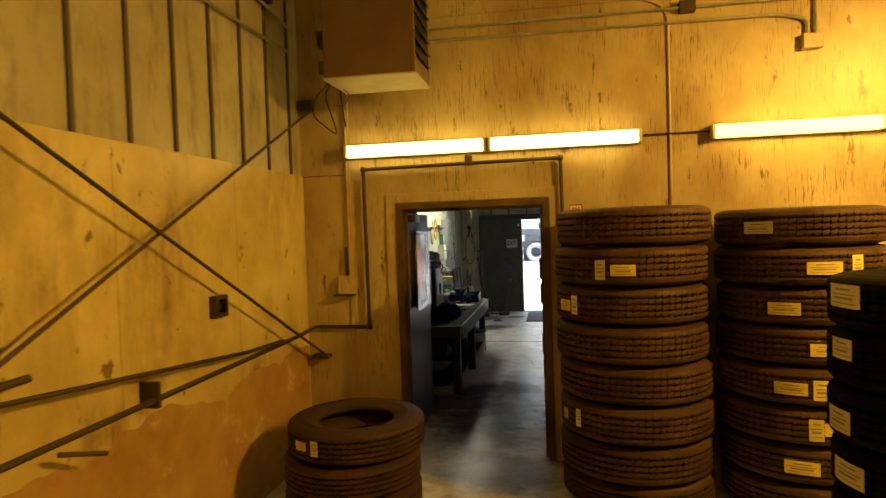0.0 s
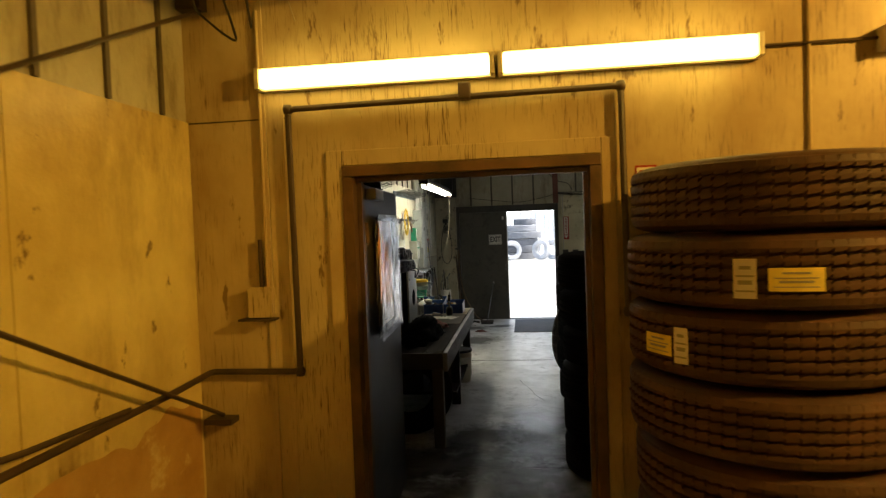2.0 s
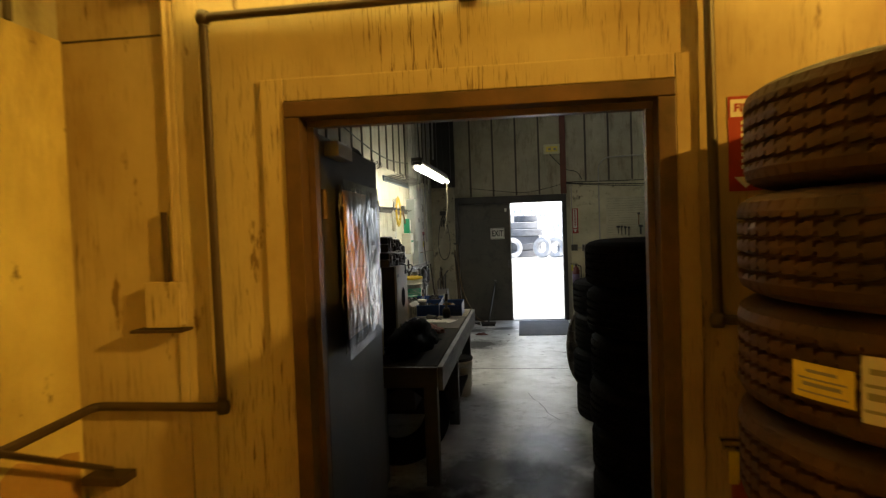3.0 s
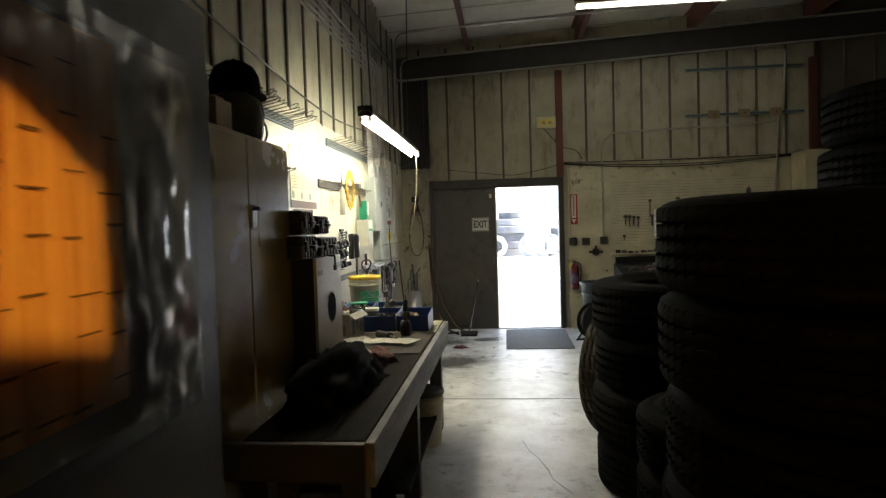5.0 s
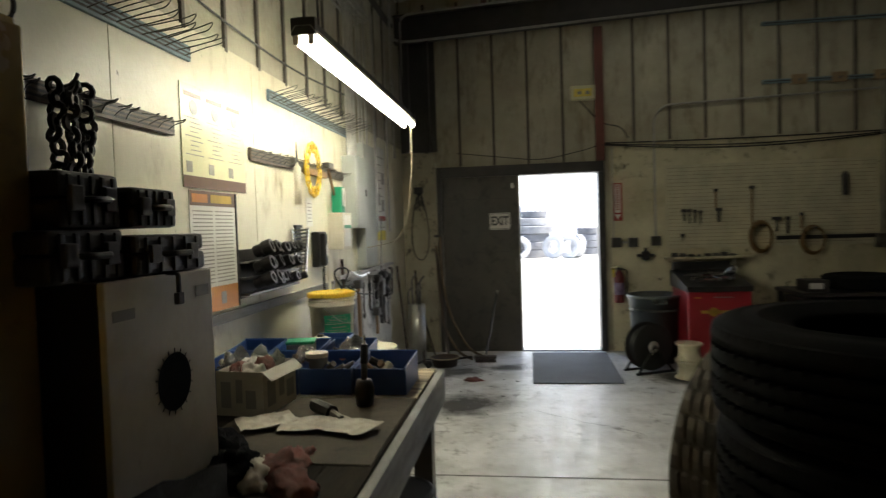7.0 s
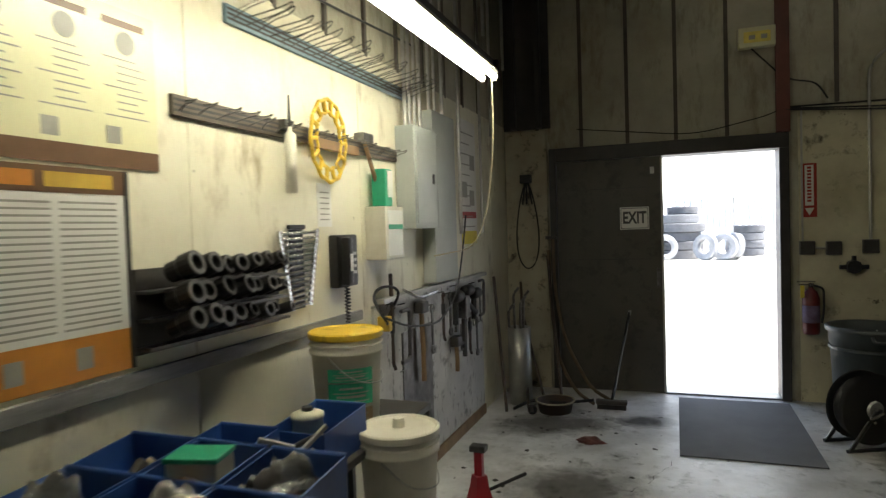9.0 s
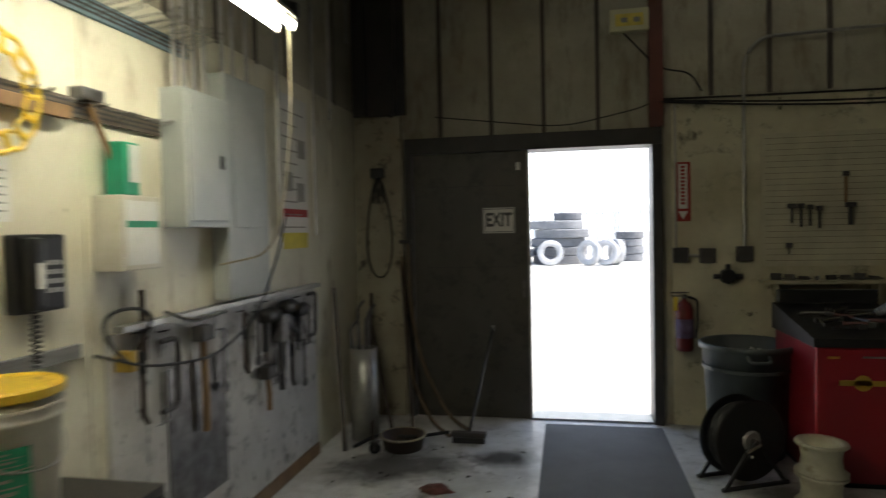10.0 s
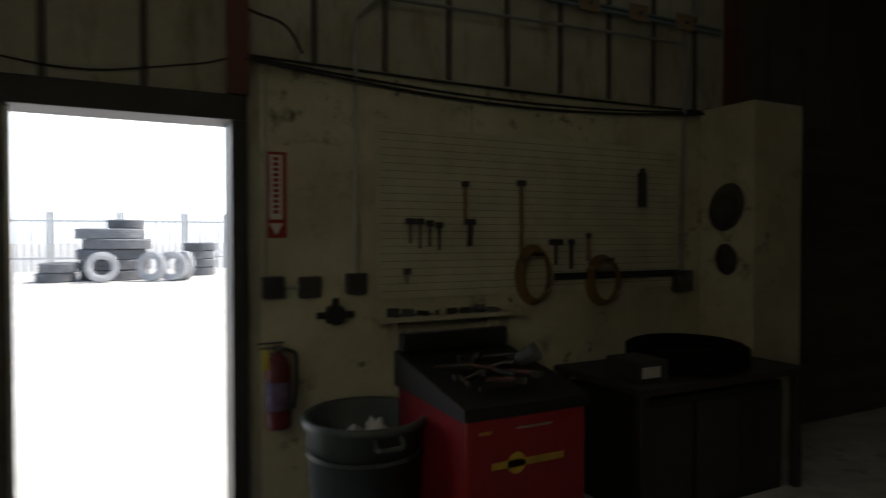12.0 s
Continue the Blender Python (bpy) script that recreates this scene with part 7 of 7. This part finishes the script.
for cx, cz, R0, lb in ((1.93, 1.30, 0.15, "dull yellow hose coiled on a wall hook"), (2.48, 1.25, 0.16, "thick dull yellow hose coil on the wall")):
    x = thing("hose_coil", lb, "hose", (cx, EXIT - 0.06, cz))
    for i in range(4):
        part("turn", tubed([((R0 - 0.008 * i) * math.cos(a) * 0.8, -0.016 * i + 0.02, (R0 - 0.008 * i) * math.sin(a) * (1.2 if cx < 2 else 1.0)) for a in [2 * math.pi * k / 26 for k in range(27)]], 0.011, 6), M["yellow_hose"], x)
    part("hook", boxed(-0.02, 0.02, -0.08, 0.04, R0 * 0.8, R0 * 0.8 + 0.02), M["dark_steel"], x)
b = thing("waste_bin", "grey plastic waste bin with rubbish in it", "waste bin", (0.66, 13.66, 0))
part("shell", lathed([(0.0, 0), (0.22, 0.0), (0.228, 0.01), (0.262, 0.60), (0.268, 0.60), (0.27, 0.68), (0.29, 0.69), (0.295, 0.72), (0.28, 0.73), (0.262, 0.72), (0.21, 0.03), (0, 0.03)], 40), M["grey_plastic"], b, smooth=True)
part("band", lathed([(0.262, 0.56), (0.272, 0.56), (0.272, 0.58), (0.262, 0.58)], 40, closed=True), M["grey_plastic"], b)
for a in (90, 270):
    o = part("handle", tubed(arc([(-0.06, 0, 0), (-0.06, 0.05, -0.03), (0.06, 0.05, -0.03), (0.06, 0, 0)], 0.03), 0.012), M["grey_plastic"], b)
    o.matrix_basis = pose(0.275 * math.cos(radians(a)), 0.275 * math.sin(radians(a)), 0.68, 0, 0, a - 90)
part("liner", lathed([(0, 0.55), (0.25, 0.55), (0.25, 0.56), (0, 0.56)], 30), M["black_plastic"], b)
x = thing("rubbish", "crumpled paper and cups in the waste bin", "rubbish", (0.66, 13.66, 0.56))
for i, (dx, dy) in enumerate(((-0.06, 0.02), (0.05, -0.06), (0.08, 0.07), (-0.04, -0.09))):
    o = part("paper", lump(0.06, 0.05, 0.10, 3.0 + i), M["paper"], x, smooth=True)
    o.matrix_basis = pose(dx, dy, 0.0)
r = thing("hose_reel", "black hose reel standing on the floor by the bin", "hose reel", (0.50, 13.14, 0), 25)
for sx in (-0.07, 0.07):
    part("flange", lathed([(0.03, sx - 0.006), (0.225, sx - 0.006), (0.235, sx), (0.225, sx + 0.006), (0.03, sx + 0.006)], 36, origin=(0, 0, 0.26), axis="y", closed=True), M["black_plastic"], r)
for k in range(3):
    part("hose_layer", lathed([(0.15 + 0.02 * k, -0.06), (0.165 + 0.02 * k, -0.045), (0.15 + 0.02 * k, -0.03), (0.165 + 0.02 * k, -0.01), (0.15 + 0.02 * k, 0.01), (0.165 + 0.02 * k, 0.03), (0.15 + 0.02 * k, 0.06)], 32, origin=(0, 0, 0.26), axis="y"), M["black_cable"], r)
part("axle", tubed([(0, -0.12, 0.26), (0, 0.12, 0.26)], 0.02), M["tool_steel"], r)
part("hub", lathed([(0, -0.09), (0.05, -0.09), (0.06, -0.078), (0, -0.078)], 18, origin=(0, 0, 0.26), axis="y"), M["conduit"], r)
for sy in (-0.11, 0.11):
    part("stand", tubed(arc([(-0.20, sy, 0.012), (0, sy, 0.28), (0.20, sy, 0.012)], 0.05), 0.013), M["black_plastic"], r)
    part("foot", tubed([(-0.22, sy, 0.013), (0.22, sy, 0.013)], 0.013), M["black_plastic"], r)
part("crank", tubed(arc([(0, -0.12, 0.26), (0, -0.15, 0.26), (-0.10, -0.15, 0.22), (-0.10, -0.20, 0.22)], 0.01), 0.009), M["chrome"], r)
w = thing("wheel_hubs", "cream painted steel wheel standing on another", "wheel rim", (0.82, 12.86, 0))
for z0 in (0.0, 0.172):
    part("rim", lathed([(0.09, z0), (0.125, z0), (0.13, z0 + 0.012), (0.105, z0 + 0.03), (0.095, z0 + 0.085), (0.105, z0 + 0.14), (0.13, z0 + 0.158), (0.125, z0 + 0.17), (0.09, z0 + 0.165), (0.08, z0 + 0.085)], 32, closed=True), M["cream_wheel"], w, smooth=True)
part("disc", lathed([(0.02, 0.27), (0.082, 0.265), (0.082, 0.275), (0.02, 0.28)], 24, closed=True), M["cream_wheel"], w)
c = thing("wheel_balancer", "red wheel balancer with a black tool tray top", "wheel balancer", (0.88, 13.10, 0))
bm = boxed(0, 0.60, 0, 0.70, 0.03, 0.80, bevel=0.012)
part("cabinet", bm, M["red_paint"], c)
part("plinth", boxed(0.02, 0.58, 0.02, 0.68, 0, 0.03), M["black_plastic"], c)
bm = boxed(-0.015, 0.615, -0.015, 0.715, 0.80, 0.85)
for v in bm.verts:
    if v.co.z > 0.82 and v.co.y > 0.3:
        v.co.z = 0.97
part("tray", bm, M["black_plastic"], c, "black moulded tray top")
part("back_panel", boxed(0.0, 0.60, 0.64, 0.70, 0.972, 1.06, bevel=0.01), M["black_plastic"], c)
part("badge", lathed([(0, -0.003), (0.045, -0.003), (0.045, -0.0005), (0, -0.0005)], 20, origin=(0.24, 0, 0.60), axis="y"), M["gold"], c, "gold badge")
part("badge_bar", boxed(0.12, 0.48, -0.003, -0.0005, 0.585, 0.615), M["gold"], c)
part("print_bar", boxed(0.06, 0.12, -0.003, -0.0005, 0.735, 0.748), M["gold"], c)
part("print_bar", boxed(0.24, 0.42, -0.003, -0.0005, 0.74, 0.75), M["conduit"], c)
x = thing("clear_cup", "clear plastic cup lying on the balancer tray", "cup", (1.33, 13.40, 0.925))
part("cup", lathed([(0.03, 0), (0.042, 0.10), (0.045, 0.10), (0.033, -0.004), (0, -0.004), (0, 0)], 20), M["clear_film"], x).matrix_basis = pose(0, 0, 0.03, 60, 0, 40)
for i, (dx, dy, rz) in enumerate(((0.18, 0.25, 30), (0.28, 0.18, -40), (0.22, 0.42, 70), (0.36, 0.34, 15), (0.12, 0.38, -20), (0.30, 0.46, 50), (0.42, 0.24, -65), (0.20, 0.12, 5), (0.40, 0.44, -10), (0.10, 0.20, 80), (0.33, 0.26, 110), (0.26, 0.34, 140), (0.46, 0.36, 35))):
    q = thing("balancer_tool", "small tool lying on the balancer tray", "hand tool", (0.88 + dx, 13.10 + dy, 0.862 + 0.17 * dy), rz)
    part("body", tubed([(-0.07, 0, 0.01), (0.07, 0, 0.02)], 0.011), M["cloth_red" if i % 5 == 1 else "chrome" if i % 3 == 0 else "tool_steel"], q)
    part("head", boxed(0.06, 0.11, -0.02, 0.02, 0.0, 0.03, bevel=0.005), M["dark_steel"], q)

# far right: dark table, column box, struts
t = thing("dark_table", "dark steel table with clutter by the end wall", "table", (2.05, 13.35, 0))
part("top", boxed(0, 1.35, 0, 0.75, 0.70, 0.74, bevel=0.006), M["dark_steel"], t)
for lx in (0.02, 1.28):
    for ly in (0.02, 0.68):
        part("leg", boxed(lx, lx + 0.05, ly, ly + 0.05, 0, 0.699), M["dark_steel"], t)
tyre((0.36, 0.16, M["black_rubber"], False), pose(2.75, 13.70, 0.742), "black tyre lying on the dark table", "")
x = thing("clutter_box", "dark box of clutter on the table", "box", (2.12, 13.45, 0.741))
part("body", boxed(0, 0.22, 0, 0.25, 0, 0.12, bevel=0.004), M["dark_steel"], x)
part("label", boxed(0.03, 0.16, -0.003, -0.0005, 0.03, 0.09), M["label"], x)
# Added dark block in place of the shade beneath the table top.
x = thing("steel_cabinet", "added dark cabinet filling the shade under the table", "cabinet", (2.12, 13.42, 0))
part("body", boxed(0, 1.14, 0, 0.60, 0.0, 0.66, bevel=0.006), M["black_plastic"], x)
for dx in (0.02, 0.40, 0.78):
    part("drawer", boxed(dx, dx + 0.35, -0.012, -0.001, 0.05, 0.62, bevel=0.004), M["dark_steel"], x)
x = thing("red_stool", "dark red low steel stand on the floor", "stand", (1.75, 12.95, 0))
part("frame", boxed(0, 0.55, 0, 0.35, 0.06, 0.12, bevel=0.006), M["red_steel"], x)
for lx in (0.02, 0.5):
    part("foot", boxed(lx, lx + 0.04, 0.05, 0.3, 0, 0.059), M["red_steel"], x)
setting("column_casing", boxed(3.42, 3.92, 13.75, EXIT, 0, 2.45, bevel=0.006), M["board_cream"], "cream boxed casing round a column base", "column casing")
M["old_felt"] = material("faded_brown_felt", (0.075, 0.058, 0.04), 0.9, color2=(0.04, 0.03, 0.022), scale=9, bump=0.4, grain=150)
for cz, R0, lean in ((1.74, 0.16, 18), (1.38, 0.10, -8)):
    x = thing("old_hat", "faded brown felt hat hung on the casing", "hat", (3.40, 13.94, cz))
    for nm, prof in (("brim", [(0, -0.012), (R0, -0.008), (R0 + 0.01, -0.014), (R0, -0.02), (0, -0.02)]), ("crown", [(R0 * 0.62, -0.018), (R0 * 0.55, -0.08), (R0 * 0.3, -0.10), (0, -0.10)])):
        o = part(nm, lathed(prof, 26, axis="x"), M["old_felt"], x, smooth=True)
        o.matrix_basis = pose(0, 0, 0, lean, 0, 12) @ Matrix.Diagonal((1, 0.72, 1, 1))
    part("hook", tubed([(0.019, 0, R0 * 0.5), (-0.03, 0, R0 * 0.5 + 0.01)], 0.005, 6), M["tool_steel"], x)
for z in (3.68, 3.035):
    x = thing("wall_strut", "blue-grey steel strut across the upper wall", "strut", (1.97, EXIT - 0.02, z))
    part("strut", boxed(0, 1.62, -0.03, 0, -0.022, 0.022, bevel=0.004), M["blue_strut"], x)
    part("slot", boxed(0.02, 1.6, -0.0315, -0.0302, -0.006, 0.006), M["black_plastic"], x)
    if z < 3.2:
        for dx in (0.30, 0.72, 1.15):
            part("plate", boxed(dx, dx + 0.16, -0.05, -0.032, -0.05, 0.06, bevel=0.003), M["cardboard"], x, "tan mounting plate")
            part("bolt", lathed([(0, -0.065), (0.014, -0.065), (0.014, -0.051), (0, -0.051)], 8, origin=(dx + 0.08, 0, 0.0), axis="y"), M["tool_steel"], x)
x = thing("drop_conduit", "pale conduit dropping down the end wall", "conduit", (0, EXIT - 0.03, 0))
part("pipe", tubed(arc([(2.9, -0.13, 3.90), (3.30, -0.10, 3.90), (3.30, -0.03, 3.10), (3.22, -0.02, 3.0), (3.20, -0.02, 1.30)], 0.08), 0.014), M["conduit"], x)
part("box", boxed(3.13, 3.27, -0.06, 0.012, 1.15, 1.30, bevel=0.006), M["tool_steel"], x)

# ---- yard outside ----
yt = []
ytk = (0.52, 0.29, M["glare_rubber"], False)
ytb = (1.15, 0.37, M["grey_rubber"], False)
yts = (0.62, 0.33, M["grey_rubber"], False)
r_ = random.Random(11)
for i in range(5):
    tyre(ytb, pose(-0.75 + r_.uniform(-0.16, 0.16), 36.9 + r_.uniform(-0.1, 0.1), -0.03 + 0.37 * i, 0, 0, r_.uniform(0, 360)), "wide grey loader tyre in a yard stack", "wide tyres stacked in the yard")
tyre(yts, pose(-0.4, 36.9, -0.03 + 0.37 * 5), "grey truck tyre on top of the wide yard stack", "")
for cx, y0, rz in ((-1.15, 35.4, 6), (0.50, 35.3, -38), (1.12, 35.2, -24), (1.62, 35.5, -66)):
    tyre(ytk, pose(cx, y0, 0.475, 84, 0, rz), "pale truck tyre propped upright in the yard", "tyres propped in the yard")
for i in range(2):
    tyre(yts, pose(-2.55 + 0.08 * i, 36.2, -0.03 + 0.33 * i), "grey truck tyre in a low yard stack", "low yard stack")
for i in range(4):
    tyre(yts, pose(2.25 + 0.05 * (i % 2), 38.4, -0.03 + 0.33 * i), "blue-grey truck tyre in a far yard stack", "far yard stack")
f = tagged(new("yard_fence"), "pale sheet fence with posts along the yard", "fence", kind="structure")
slat = mesh_of("slat", boxed(0, 0.16, 0, 0.03, -0.03, 2.65), M["fence"])
for i in range(70):
    piece("slat", slat, f, (-9 + 0.28 * i, 44.0, 0))
for i in range(8):
    part("post", boxed(-9.1 + 2.8 * i, -9.02 + 2.8 * i, 44.04, 44.12, -0.03, 2.75), M["conduit"], f)
for z in (0.5, 2.2):
    part("rail", boxed(-9, 10.6, 44.031, 44.07, z, z + 0.08), M["fence"], f)

# ---- oil stains on the floor, and floor shade painted as patches ----
floor_dark = bpy.data.materials.new("oil_stain_and_floor_shade")
floor_dark.use_nodes = True
gt = floor_dark.node_tree
gn, gl = gt.nodes, gt.links
gco, gpos, gnoise, glen, gfall, gsum, gmap, gclear, gmix = (gn.new(s_) for s_ in (
    "ShaderNodeTexCoord", "ShaderNodeNewGeometry", "ShaderNodeTexNoise", "ShaderNodeVectorMath", "ShaderNodeMapRange", "ShaderNodeMath", "ShaderNodeMapRange", "ShaderNodeBsdfTransparent", "ShaderNodeMixShader"))
glen.operation = "LENGTH"
gl.new(gco.outputs["Object"], glen.inputs[0])
gfall.inputs["From Min"].default_value, gfall.inputs["From Max"].default_value = 0.2, 1.0
gfall.inputs["To Min"].default_value, gfall.inputs["To Max"].default_value = 0.34, -0.42
gl.new(glen.outputs["Value"], gfall.inputs["Value"])
gnoise.inputs["Scale"].default_value = 5.0
gnoise.inputs["Detail"].default_value = 9
gnoise.inputs["Roughness"].default_value = 0.7
gl.new(gpos.outputs["Position"], gnoise.inputs["Vector"])
gsum.operation = "ADD"
gl.new(gnoise.outputs["Fac"], gsum.inputs[0])
gl.new(gfall.outputs[0], gsum.inputs[1])
gmap.inputs["From Min"].default_value, gmap.inputs["From Max"].default_value = 0.40, 0.78
gmap.inputs["To Min"].default_value, gmap.inputs["To Max"].default_value = 0.0, 0.6
gl.new(gsum.outputs[0], gmap.inputs["Value"])
gb = gn["Principled BSDF"]
gb.inputs["Base Color"].default_value = (0.055, 0.047, 0.038, 1)
gb.inputs["Roughness"].default_value = 0.30
gl.new(gmap.outputs[0], gmix.inputs[0])
gl.new(gclear.outputs[0], gmix.inputs[1])
gl.new(gb.outputs[0], gmix.inputs[2])
gl.new(gmix.outputs[0], gn["Material Output"].inputs["Surface"])
# Patches near the doorway put the aisle's shade into colour; the others are oil.
for i, (sx, sy, sw, sl) in enumerate(((-0.55, 6.3, 0.9, 1.2), (-0.35, 7.7, 0.7, 0.9), (-0.75, 5.5, 1.0, 0.9), (-1.2, 6.6, 0.8, 1.2), (-0.9, 7.2, 0.6, 0.8), (-0.5, 4.6, 1.0, 0.9), (-0.95, 6.0, 0.7, 0.9), (-0.25, 6.9, 0.6, 0.8), (-1.55, 13.1, 0.55, 0.8), (-1.25, 11.9, 0.6, 0.7),
                                      (-0.9, 13.3, 0.35, 0.3), (0.75, 12.9, 0.5, 0.5), (-0.6, 3.6, 0.8, 1.0))):
    bm = bmesh.new()
    bmesh.ops.create_circle(bm, cap_ends=True, segments=40, radius=1.0)
    st_ = setting("stain_%d" % (i + 1), bm, floor_dark, "dark patch of oil stain and painted floor shade", "stain")
    st_.matrix_world = pose(sx, sy, 0.0008 + 0.00015 * i, 0, 0, 37 * i) @ Matrix.Diagonal((sw, sl, 1, 1))
